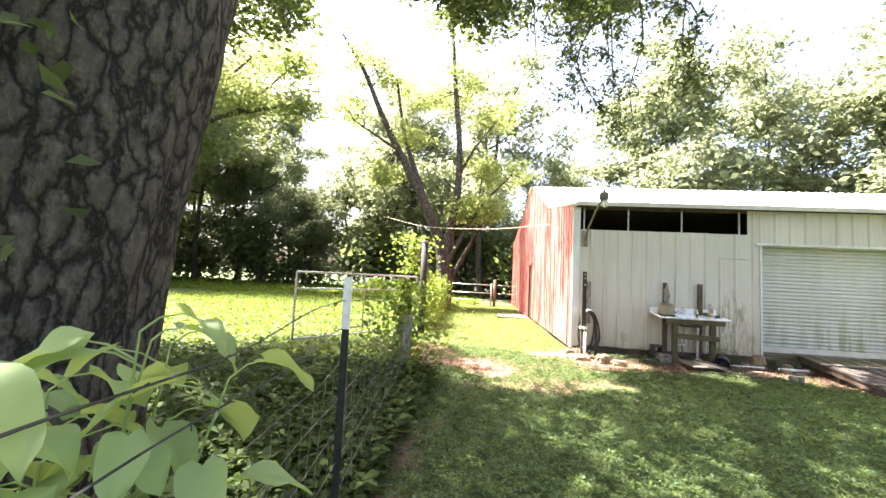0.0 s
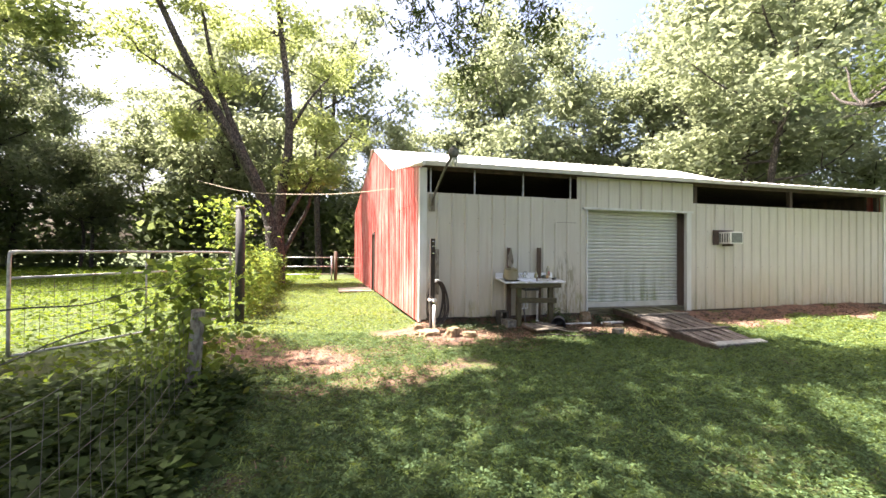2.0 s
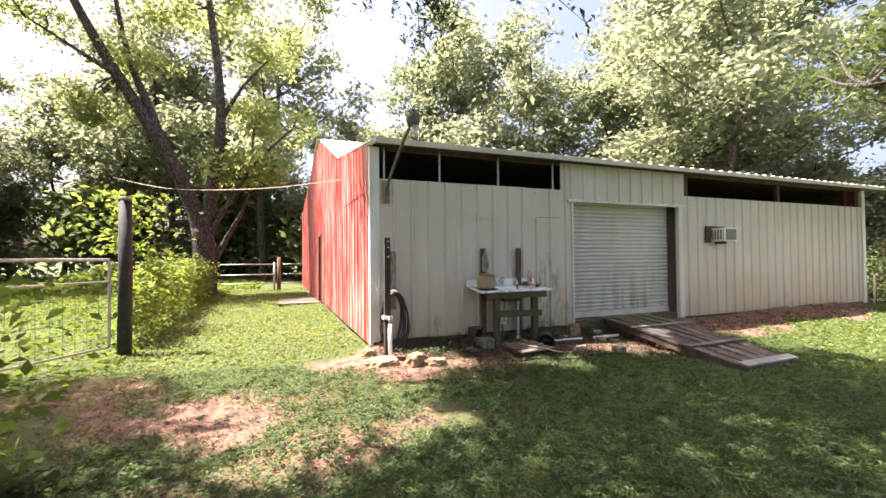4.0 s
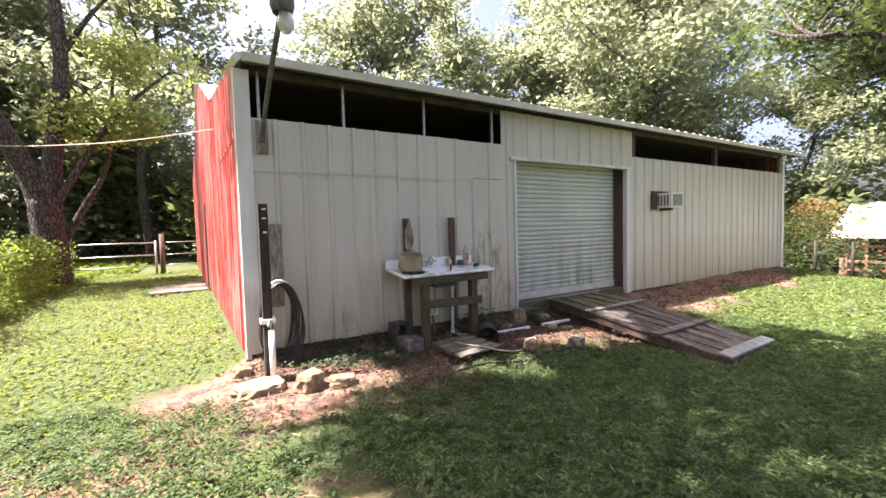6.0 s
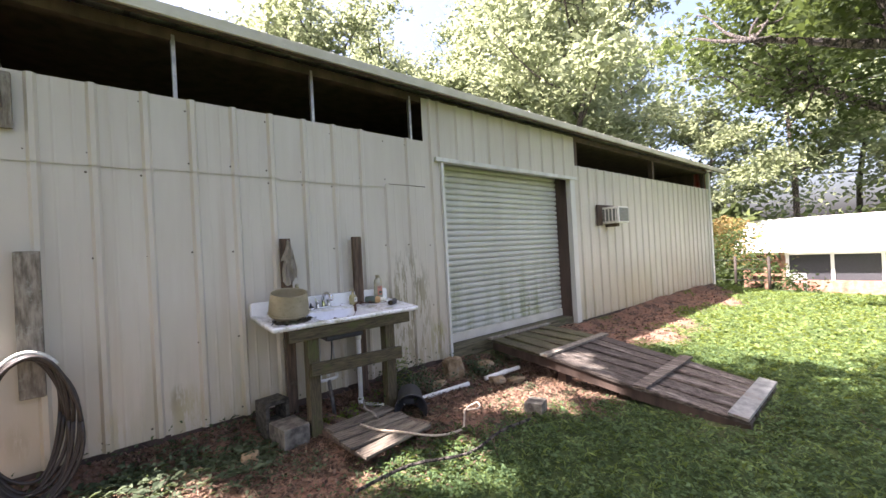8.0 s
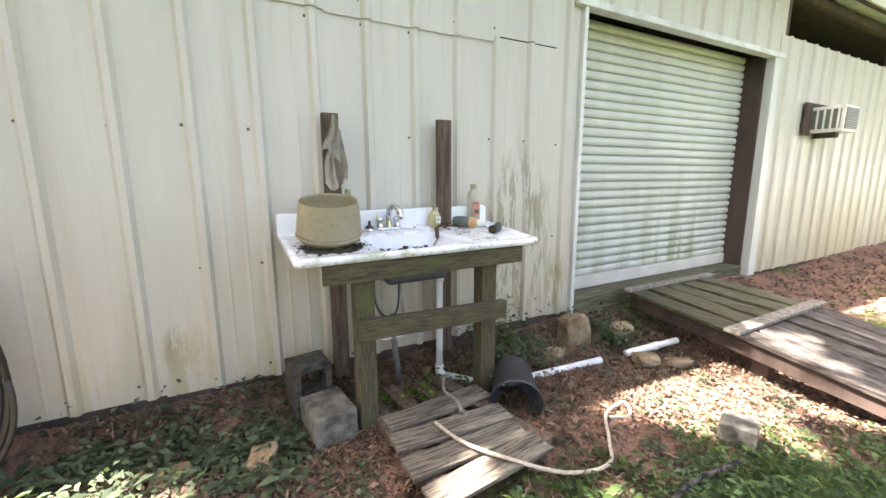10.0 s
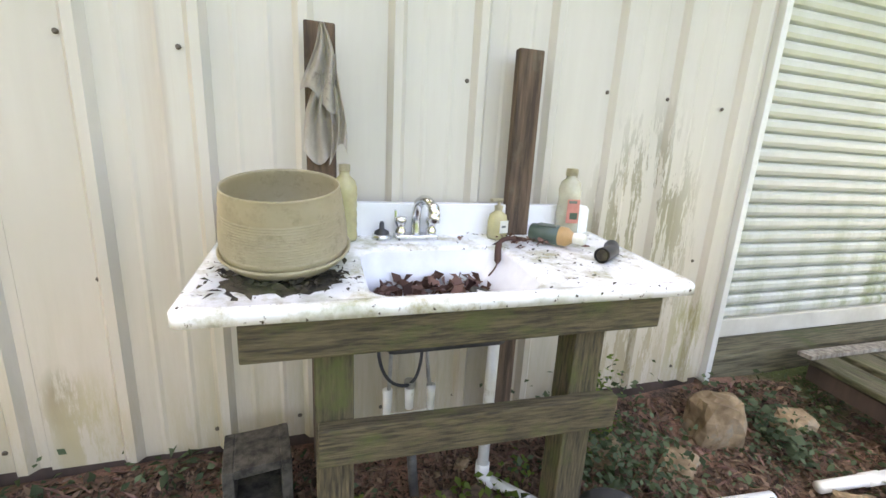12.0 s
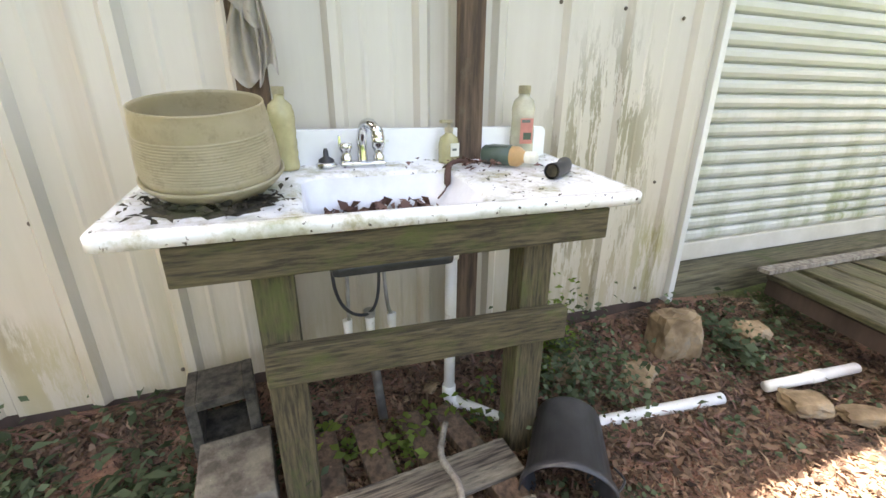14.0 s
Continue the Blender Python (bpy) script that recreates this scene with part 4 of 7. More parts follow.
# big tree to the east, its limbs over the yard
tree("shade_tree", (15.5, 2.6, -0.1), [((0, 0, -0.3), (-0.2, 0.1, 3.0), 0.42, 0.34), ((-0.2, 0.1, 3.0), (-2.6, 1.6, 5.6), 0.26, 0.12), ((-2.6, 1.6, 5.6), (-5.6, 2.4, 6.8), 0.11, 0.04), ((-0.2, 0.1, 2.2), (-2.9, 2.6, 4.5), 0.3, 0.2), ((-2.9, 2.6, 4.5), (-4.3, 3.3, 6.4), 0.2, 0.07), ((-2.7, 2.4, 4.3), (-3.6, 4.4, 4.9), 0.1, 0.03), ((-0.2, 0.1, 3.0), (0.6, 1.4, 8.0), 0.3, 0.12), ((-0.2, 0.1, 2.8), (1.6, 4.2, 5.2), 0.2, 0.08)],
     [(-2.6, 1.5, 5.9, 2.0, 1.1), (-5.8, 1.9, 7.0, 2.0, 0.9), (0.4, 0.9, 8.0, 3.0, 1.5), (1.4, 4.1, 5.2, 1.8, 1.2), (-2.9, 3.5, 5.5, 1.5, 0.9), (-1.0, 5.2, 6.2, 1.6, 1.0), (3.0, 5.0, 7.4, 2.6, 1.5), (-1.5, -3.0, 8.2, 3.2, 1.5), (-0.6, 3.9, 7.2, 2.2, 1.2)],
     "large spreading tree whose limbs overhang the yard", 64, 40, 0.36, 0.19, "leaf", gaps=True)
# ivy on the big trunk
n = 1700
a, z = RNG.normal(4.75, 0.36, n), RNG.uniform(0.1, 3.4, n)
r = 0.69 - 0.045 * z + np.abs(RNG.normal(0, 0.06, n))
pts = np.stack([-1.62 + 0.13 * z + r * np.cos(a), 0.95 + 0.09 * z + r * np.sin(a), z], 1)
me = leaf_mesh("ivy", pts, RNG.uniform(0.05, 0.12, n), 0.6, 0.7, 0.1)
me.materials.append(M["under"])
tagged(new("ivy", me), "dark ivy leaves clinging to the trunk", "vine", kind="stuff")

# ---------------------------------------------------------------- more materials
def plain(name, col, rough=0.4, metal=0.0, trans=0.0, var=0.12, scale=20):
    m, nt, p = nodes_of(name)
    n1 = tex(nt, scale, detail=5)
    d = tuple(c * (1 - var) for c in col)
    l = tuple(min(1, c * (1 + var)) for c in col)
    nt.links.new(ramp_node(nt, n1.outputs[0], [(0.35, d), (0.65, l)]), p.inputs["Base Color"])
    p.inputs["Roughness"].default_value, p.inputs["Metallic"].default_value = rough, metal
    p.inputs["Transmission Weight"].default_value = trans
    bump(nt, p, n1.outputs[0], 0.08, 0.002)
    return m


def enamel():
    m, nt, p = nodes_of("enamel")
    n1, n2, n3 = tex(nt, 9, detail=10, rough=0.72), tex(nt, 45, detail=4), tex(nt, 3.5, detail=6)
    c = mix_col(nt, ramp_node(nt, n1.outputs[0], [(0.5, (0, 0, 0)), (0.66, (0.85, 0.85, 0.85))]), (0.84, 0.85, 0.86), (0.36, 0.33, 0.18))
    c = mix_col(nt, ramp_node(nt, n3.outputs[0], [(0.53, (0, 0, 0)), (0.68, (0.7, 0.7, 0.7))]), c, (0.22, 0.25, 0.09))
    c = mix_col(nt, ramp_node(nt, n2.outputs[0], [(0.64, (0, 0, 0)), (0.68, (1, 1, 1))]), c, (0.07, 0.055, 0.04))
    nt.links.new(c, p.inputs["Base Color"])
    p.inputs["Roughness"].default_value = 0.22
    bump(nt, p, n1.outputs[0], 0.06, 0.004)
    return m


M.update({
    "enamel": enamel(),
    "splash": surf("splash_enamel", (0.8, 0.81, 0.83), (0.87, 0.88, 0.9), 5, rough=0.2, spots=(0.45, 0.42, 0.28), spot_scale=11, spot_at=(0.63, 0.75), relief=0.03),
    "basin": plain("basin_enamel", (0.86, 0.87, 0.9), 0.15, var=0.04),
    "moss_wood": surf("mossy_wood", (0.036, 0.028, 0.015), (0.112, 0.09, 0.046), 13, (0.8, 9, 9), 0.88, spots=(0.072, 0.082, 0.022), spot_scale=7, spot_at=(0.5, 0.68), spot_stretch=(0.9, 1.6, 1.6), relief=0.7, fine=16),
    "moss_post": surf("mossy_post", (0.036, 0.028, 0.015), (0.112, 0.09, 0.046), 13, (9, 9, 0.8), 0.88, spots=(0.072, 0.082, 0.022), spot_scale=7, spot_at=(0.5, 0.68), spot_stretch=(1.6, 1.6, 0.9), relief=0.7, fine=16),
    "black_wood": surf("black_wood", (0.016, 0.012, 0.009), (0.05, 0.037, 0.027), 7, (7, 7, 0.6), 0.85, spots=(0.09, 0.07, 0.045), spot_scale=5, spot_at=(0.62, 0.74), spot_stretch=(3, 3, 0.5), relief=0.6),
    "ramp_moss": surf("ramp_moss", (0.04, 0.036, 0.018), (0.17, 0.15, 0.085), 9, (9, 0.5, 9), 0.9, spots=(0.08, 0.09, 0.03), spot_scale=5, spot_at=(0.48, 0.66), spot_stretch=(2, 0.6, 2), rand=0.3, relief=0.7),
    "old_board": surf("old_board", (0.055, 0.036, 0.024), (0.15, 0.1, 0.064), 6, (7, 7, 0.6), 0.85, spots=(0.12, 0.11, 0.075), spot_scale=4, relief=0.6, fine=20),
    "lichen": surf("lichen_board", (0.13, 0.11, 0.085), (0.3, 0.27, 0.22), 8, (4, 4, 0.8), 0.9, spots=(0.33, 0.34, 0.29), spot_scale=8, relief=0.6),
    "pot": surf("beige_plastic", (0.42, 0.375, 0.25), (0.58, 0.52, 0.37), 6, rough=0.5, spots=(0.26, 0.21, 0.13), spot_scale=26, spot_at=(0.52, 0.72), relief=0.08),
    "chrome": plain("chrome", (0.7, 0.7, 0.7), 0.12, 1.0, var=0.05),
    "pvc": surf("white_pvc", (0.7, 0.69, 0.64), (0.82, 0.82, 0.79), 6, rough=0.4, spots=(0.35, 0.3, 0.22), spot_scale=9, spot_at=(0.62, 0.74), relief=0.05),
    "black_plastic": plain("black_plastic", (0.035, 0.036, 0.04), 0.42, var=0.3),
    "concrete": surf("concrete", (0.022, 0.02, 0.015), (0.085, 0.077, 0.06), 26, rough=0.95, spots=(0.03, 0.032, 0.02), spot_scale=5, relief=0.7),
    "rough_concrete": surf("rough_concrete", (0.07, 0.063, 0.05), (0.19, 0.175, 0.14), 14, rough=0.95, spots=(0.5, 0.48, 0.42), spot_scale=60, spot_at=(0.68, 0.74), relief=0.8),
    "stone": surf("field_stone", (0.16, 0.11, 0.058), (0.33, 0.245, 0.145), 9, rough=0.95, spots=(0.2, 0.19, 0.15), spot_scale=5, relief=0.8, rand=0.25),
    "dead_leaf": leaf_mat("dead_leaf", (0.04, 0.02, 0.016), (0.22, 0.13, 0.105), (0.14, 0.07, 0.04), 0.15),
    "litter": leaf_mat("litter", (0.022, 0.015, 0.011), (0.22, 0.145, 0.095), (0.14, 0.08, 0.04), 0.12),
    "hose": plain("hose", (0.032, 0.026, 0.022), 0.5, var=0.3),
    "ramp_wood": surf("ramp_wood", (0.022, 0.016, 0.012), (0.16, 0.135, 0.11), 12, (9, 0.5, 9), 0.9, spots=(0.3, 0.275, 0.235), spot_scale=3.5, spot_at=(0.54, 0.7), spot_stretch=(4, 0.5, 4), rand=0.35, relief=0.7),
    "pallet_wood": surf("pallet_wood", (0.03, 0.024, 0.018), (0.16, 0.135, 0.1), 12, (0.6, 9, 9), 0.9, spots=(0.24, 0.215, 0.16), spot_scale=4, spot_at=(0.52, 0.68), spot_stretch=(0.6, 3, 3), rand=0.4, relief=0.8),
    "rope": surf("rope", (0.4, 0.33, 0.24), (0.55, 0.47, 0.36), 60, rough=0.9, relief=0.6),
    "rag": surf("rag", (0.55, 0.5, 0.42), (0.72, 0.67, 0.58), 10, rough=0.95, spots=(0.2, 0.15, 0.11), spot_scale=9, spot_at=(0.6, 0.72)),
    "yellow_bottle": plain("yellow_bottle", (0.6, 0.55, 0.3), 0.25, trans=0.35),
    "clear_bottle": plain("clear_bottle", (0.68, 0.66, 0.52), 0.25, trans=0.45),
    "dark_bottle": plain("dark_bottle", (0.06, 0.09, 0.07), 0.3),
    "amber": plain("amber", (0.45, 0.28, 0.12), 0.35),
    "label_red": plain("label_red", (0.5, 0.2, 0.16), 0.5), "label_white": plain("label_white", (0.72, 0.71, 0.62), 0.5), "ink": plain("ink", (0.12, 0.14, 0.12), 0.5),
    "white_plastic": plain("white_plastic", (0.78, 0.77, 0.72), 0.4),
    "screw": plain("screw_head", (0.12, 0.1, 0.08), 0.5, 0.6),
    "old_metal": surf("old_metal", (0.08, 0.078, 0.07), (0.17, 0.165, 0.15), 14, rough=0.6, metal=0.3, spots=(0.1, 0.07, 0.05)),
    "glass": plain("lamp_glass", (0.8, 0.8, 0.78), 0.15, trans=0.6),
    "grime": surf("grime", (0.022, 0.018, 0.012), (0.06, 0.05, 0.03), 30, rough=0.9, spots=(0.07, 0.08, 0.03), relief=0.8),
})

# screws in the front wall
def screw_bm():
    bm = lathe([(0, 0), (0.0085, 0), (0.0085, 0.002), (0.005, 0.0035), (0.005, 0.007), (0, 0.007)], 8)
    bmesh.ops.rotate(bm, verts=bm.verts, matrix=Matrix.Rotation(radians(90), 3, 'X'))
    return bm
screw0 = part("screw", screw_bm(), "screw", barn_front)
def screw(x, z, y=WY):
    o = new("screw", screw0.data)
    o.parent = barn_front
    o.location = (x, y - 0.0005, z)
screw0.location = (FIRST - 0.03, WY - 0.0005, 1.545)
rs = random.Random(5)
for k in range(0, 12):
    x = FIRST - 0.03 + k * RIB
    if x < 6.3:
        for z in (0.83, 1.545, 0.24):
            if not (z == 1.545 and k == 0):
                screw(x + rs.uniform(-0.02, 0.02), z + rs.uniform(-0.012, 0.012))
        for z in (2.15, 2.27, 2.69):
            if x < 6.1:
                screw(x + rs.uniform(-0.02, 0.02), z + rs.uniform(-0.01, 0.01), WY - 0.008 if z > 2.2 and x < 5.6 else WY)
for k in range(0, 23):
    for z in (0.3, 1.2, 2.1, 2.72):
        screw(9.65 + k * RIB, z + rs.uniform(-0.012, 0.012))

# ---------------------------------------------------------------- sink stand
TILT = 0.098                                # the top falls towards the front
def deck_z(y):
    return 0.945 + TILT * (y - 8.485)


def slope(bm, at_y=8.485):
    for v in bm.verts:
        v.co.z += TILT * (v.co.y - at_y)
    return bm


def rounded(x0, x1, y0, y1, r, n=8):
    out = []
    for cx, cy, a0 in ((x1 - r, y1 - r, 0), (x0 + r, y1 - r, 90), (x0 + r, y0 + r, 180), (x1 - r, y0 + r, 270)):
        for k in range(n):
            a = radians(a0 + 90 * k / (n - 1))
            out.append((cx + r * math.cos(a), cy + r * math.sin(a)))
    return out


def loops_mesh(loops, close_last=True, close_first=False):
    bm = bmesh.new()
    vs = [[bm.verts.new(p) for p in lp] for lp in loops]
    for a, b in zip(vs, vs[1:]):
        n = len(a)
        for k in range(n):
            bm.faces.new((a[k], b[k], b[(k + 1) % n], a[(k + 1) % n]))
    if close_last:
        bm.faces.new(vs[-1])
    if close_first:
        bm.faces.new(vs[0][::-1])
    return bm


def at_z(pts, z):
    return [(x, y, z) for x, y in pts]


sink = thing("drainboard_sink", "stained white enamel drainboard sink, algae-spotted, on a timber stand", "sink")
SX0, SX1, SY0, SY1, SZ = 4.135, 5.51, 8.475, 9.045, 0.944
O = lambda d: rounded(SX0 + d, SX1 - d, SY0 + d, SY1 - d, 0.03)
I = lambda d, r=0.07: rounded(4.55 - d, 5.035 + d, 8.53 - d, 8.87 + d, r)
top = loops_mesh([at_z(O(0.02), SZ - 0.03), at_z(O(0.0), SZ - 0.034), at_z(O(0.0), SZ - 0.006), at_z(O(0.006), SZ), at_z(O(0.028), SZ), at_z(O(0.034), SZ - 0.005),
                  at_z(I(0.022), SZ - 0.007), at_z(I(0.008), SZ - 0.009), at_z(I(0.0), SZ - 0.018)], False)
part("drainboard", slope(top), "enamel", sink, "white enamel top with moss and black stains", smooth=True)
def basin_loops():
    a = rounded(4.55, 5.035, 8.53, 8.87, 0.07)
    b = rounded(4.565, 4.99, 8.545, 8.862, 0.07)
    c = rounded(4.59, 4.93, 8.57, 8.84, 0.07)
    return [at_z(a, SZ - 0.018), at_z(b, SZ - 0.1), at_z(c, SZ - 0.155)]
part("basin", slope(loops_mesh(basin_loops())), "basin", sink, "deep white enamel bowl", smooth=True)
def splash():
    prof = rounded(SX0, 5.485, SZ - 0.02 + 0.053, 1.103, 0.02, 6)
    return loops_mesh([[(x, 9.046, z) for x, z in prof], [(x, 9.006, z) for x, z in prof], [(x * 0.998 + 4.8 * 0.002, 9.001, z * 0.998) for x, z in prof]], True, True)
part("backsplash", splash(), "splash", sink, "white enamel backsplash")
# solid disc, coloured dark for the shade inside a hole
part("overflow", lathe([(0, 0), (0.011, 0), (0.011, 0.004), (0, 0.006)], 10), "grime", sink, "dark disc for the shade in a tap hole").matrix_basis = pose(5.16, 9.0, 1.055, 90)
gr = random.Random(8)
gl_ = [(1 + 0.25 * noise.noise(Vector((math.cos(a) * 1.1, math.sin(a) * 1.1, 1))) + gr.uniform(-0.12, 0.12)) for a in (2 * math.pi * k / 48 for k in range(48))]
part("grime_patch", slope(loops_mesh([at_z([(4.35 + 0.14 * q * g * math.cos(2 * math.pi * k / 48), 8.655 + 0.105 * q * g * math.sin(2 * math.pi * k / 48)) for k, g in enumerate(gl_)], SZ - 0.0035 + dz) for q, dz in ((1.0, -0.004), (0.97, 0.0005), (0.8, 0.002))])), "grime", sink, "black wet dirt under the pot")
part("bowl_underside", slope(box(4.6, 4.95, 8.58, 8.83, 0.735, 0.782, 0.02)), "black_plastic", sink, "dark iron underside of the bowl")

stand = thing("sink_stand", "mossy green-brown timber stand carrying the sink", "stand")
def beam(x0, x1, y0, y1, z0, z1, name, mt, label=""):
    return part(name, box(x0, x1, y0, y1, z0, z1, 0.006), mt, stand, label)
beam(4.415, 4.51, 8.53, 8.62, -0.08, 0.9, "leg", "moss_post")
beam(5.145, 5.245, 8.53, 8.62, -0.08, 0.9, "leg", "moss_post")
beam(4.26, 5.4, 8.492, 8.529, 0.808, 0.902, "apron", "moss_wood")
r = beam(4.42, 5.29, 8.486, 8.528, 0.5, 0.605, "rail", "moss_wood", "mossy cross rail")
r.matrix_basis = Matrix.Translation((4.85, 8.5, 0.55)) @ Matrix.Rotation(radians(1.6), 4, 'Y') @ Matrix.Translation((-4.85, -8.5, -0.55))
beam(4.44, 4.48, 8.63, 8.985, 0.82, 0.9, "side_rail", "moss_wood")
beam(5.16, 5.2, 8.63, 8.985, 0.82, 0.9, "side_rail", "moss_wood")
beam(4.4, 4.492, 8.99, 9.03, 0.02, 1.645, "upright", "old_board", "dark weathered board against the wall")
beam(5.112, 5.208, 8.99, 9.03, 0.02, 1.65, "upright", "old_board", "brown weathered board against the wall")

# planter and its saucer
pot_nodes = M["pot"].node_tree
glow = pot_nodes.nodes.new("ShaderNodeBsdfTranslucent")
glow.inputs[0].default_value = (0.6, 0.55, 0.38, 1)
both = pot_nodes.nodes.new("ShaderNodeMixShader")
both.inputs[0].default_value = 0.4
pot_nodes.links.new([n for n in pot_nodes.nodes if n.type == 'BSDF_PRINCIPLED'][0].outputs[0], both.inputs[1])
pot_nodes.links.new(glow.outputs[0], both.inputs[2])
pot_nodes.links.new(both.outputs[0], pot_nodes.nodes["Material Output"].inputs[0])
PX, PY = 4.352, 8.735
tiltm = Matrix.Translation((PX, PY, deck_z(PY) + 0.003)) @ Matrix.Rotation(radians(12), 4, 'X') @ Matrix.Rotation(radians(-1.5), 4, 'Y')
planter = thing("planter", "empty beige-olive ribbed plastic flower pot standing in its saucer", "flower pot")
planter.matrix_basis = tiltm
pr = [(0, 0.012), (0.11, 0.012), (0.142, 0.032), (0.155, 0.056), (0.157, 0.064)]
for k in range(15):
    z = 0.068 + k * 0.0064
    r = 0.1575 - 0.0085 * (k / 14) ** 1.8
    pr += [(r, z), (r, z + 0.0026), (r - 0.0022, z + 0.0036), (r - 0.0022, z + 0.0052)]
pr += [(0.147, 0.178), (0.1435, 0.2), (0.1405, 0.2135), (0.1415, 0.2165), (0.1405, 0.2205), (0.1375, 0.2205), (0.1365, 0.2135), (0.14, 0.2), (0.145, 0.165), (0.152, 0.08), (0.12, 0.04), (0, 0.035)]
part("pot", lathe(pr, 64), "pot", planter, smooth=True)
part("saucer", lathe([(0, 0), (0.09, 0.0), (0.12, 0.006), (0.152, 0.034), (0.162, 0.047), (0.165, 0.051), (0.165, 0.056), (0.16, 0.056), (0.143, 0.034), (0.115, 0.012), (0, 0.01)], 48), "pot", planter, "matching shallow saucer", smooth=True)

# tap
tap = thing("tap", "chrome two-handle tap with a high curved spout", "tap", (4.757, 8.965, deck_z(8.965) - 0.006))
part("base", box(-0.075, 0.075, -0.028, 0.028, 0, 0.016, 0.006), "chrome", tap, smooth=True)
for sx in (-1, 1):
    h = part("handle", lathe([(0.018, 0.014), (0.02, 0.03), (0.014, 0.04), (0.02, 0.055), (0.023, 0.06), (0.021, 0.075), (0, 0.078)], 16), "chrome", tap, smooth=True)
    h.location = (0.055 * sx, 0, 0)
    part("lever", box(0.018 * sx - 0.004, 0.018 * sx + 0.004, -0.006, 0.006, 0.06, 0.1, 0.002), "chrome", h)
part("spout", tube(smooth_path([(0, 0, 0.01), (0, 0, 0.08), (0.005, -0.02, 0.125), (0.02, -0.055, 0.14), (0.035, -0.085, 0.12), (0.038, -0.09, 0.1)], 5), [0.017] * 14 + [0.016] * 6 + [0.02] * 6, 12), "chrome", tap, smooth=True)
part("aerator", tube([(0.038, -0.09, 0.102), (0.038, -0.092, 0.07)], [0.021, 0.019], 14), "chrome", tap, smooth=True)
spray = thing("side_sprayer", "dull black and chrome side sprayer beside the tap", "sprayer", (4.638, 8.965, deck_z(8.965) - 0.006))
part("base", lathe([(0, 0), (0.034, 0), (0.034, 0.01), (0.028, 0.016), (0, 0.016)], 20), "chrome", spray, smooth=True)
part("head", lathe([(0.026, 0.016), (0.024, 0.026), (0.009, 0.034), (0.008, 0.052), (0.005, 0.06), (0, 0.061)], 16), "black_plastic", spray, smooth=True)

# bottles
jug = thing("oil_bottle", "yellowish ribbed plastic bottle with a dull cap", "bottle", (4.515, 8.955, deck_z(8.955) - 0.006))
part("body", lathe([(0, 0), (0.036, 0), (0.04, 0.008)] + [(0.04 - 0.002 * (k % 2), 0.02 + 0.016 * k) for k in range(9)] + [(0.04, 0.17), (0.034, 0.195), (0.016, 0.212), (0.015, 0.225), (0, 0.225)], 24), "yellow_bottle", jug, smooth=True)
part("cap", lathe([(0, 0.224), (0.018, 0.224), (0.018, 0.246), (0, 0.248)], 16), "pot", jug)
pump = thing("soap_pump", "half-full yellow soap bottle with a pump top", "bottle", (5.062, 8.955, deck_z(8.955) - 0.006), rz=15)
part("body", lathe([(0, 0), (0.033, 0), (0.037, 0.008), (0.037, 0.06), (0.031, 0.088), (0.014, 0.1), (0.013, 0.106), (0, 0.106)], 24), "yellow_bottle", pump, smooth=True)
part("collar", lathe([(0.015, 0.104), (0.016, 0.12), (0.006, 0.123), (0.005, 0.14), (0, 0.14)], 14), "pot", pump, smooth=True)
part("nozzle", box(-0.036, 0.012, -0.009, 0.009, 0.136, 0.147, 0.003), "pot", pump)
part("label", box(-0.018, 0.018, -0.0395, -0.036, 0.025, 0.07, 0.001), "label_white", pump, "faded label")
part("print", box(-0.012, 0.006, -0.0405, -0.0398, 0.045, 0.053), "ink", pump)
tall = thing("detergent_bottle", "tall milky plastic bottle with a faded red label", "bottle", (5.36, 8.965, deck_z(8.965) - 0.006), rz=-10)
part("body", lathe([(0, 0), (0.04, 0), (0.044, 0.01), (0.044, 0.1), (0.04, 0.15), (0.043, 0.185), (0.036, 0.212), (0.02, 0.226), (0.019, 0.236), (0, 0.236)], 24), "clear_bottle", tall, smooth=True)
part("cap", lathe([(0, 0.235), (0.023, 0.235), (0.022, 0.262), (0, 0.264)], 16), "pot", tall)
part("label", box(-0.024, 0.024, -0.0475, -0.043, 0.06, 0.15, 0.002), "label_red", tall, "faded red label")
part("print", box(-0.02, 0.012, -0.0485, -0.0478, 0.155 - 0.02, 0.165 - 0.02), "ink", tall)
part("print", box(-0.012, 0.018, -0.0485, -0.0478, 0.075, 0.1), "dark_bottle", tall)
lying = thing("fallen_bottle", "dark green bottle with amber shoulder lying on the drainboard", "bottle")
lying.matrix_basis = Matrix.Translation((5.19, 8.93, deck_z(8.9) + 0.028)) @ Matrix.Rotation(radians(-52), 4, 'Z') @ Matrix.Rotation(radians(90), 4, 'Y')
part("body", lathe([(0, 0), (0.03, 0), (0.034, 0.006), (0.034, 0.12), (0, 0.12)], 20), "dark_bottle", lying, smooth=True)
part("shoulder", lathe([(0.0345, 0.11), (0.034, 0.135), (0.018, 0.158), (0.016, 0.165), (0, 0.165)], 20), "amber", lying, smooth=True)
part("cap", lathe([(0.019, 0.16), (0.021, 0.164), (0.021, 0.195), (0.017, 0.2), (0, 0.2)], 16), "label_white", lying, smooth=True)
part("label", box(-0.036, -0.03, -0.02, 0.02, 0.025, 0.1, 0.002), "ink", lying)
elbow = thing("pipe_fitting", "black plastic pipe fitting lying on the drainboard", "pipe fitting")
elbow.matrix_basis = Matrix.Translation((5.37, 8.71, deck_z(8.71) + 0.018)) @ Matrix.Rotation(radians(25), 4, 'Z')
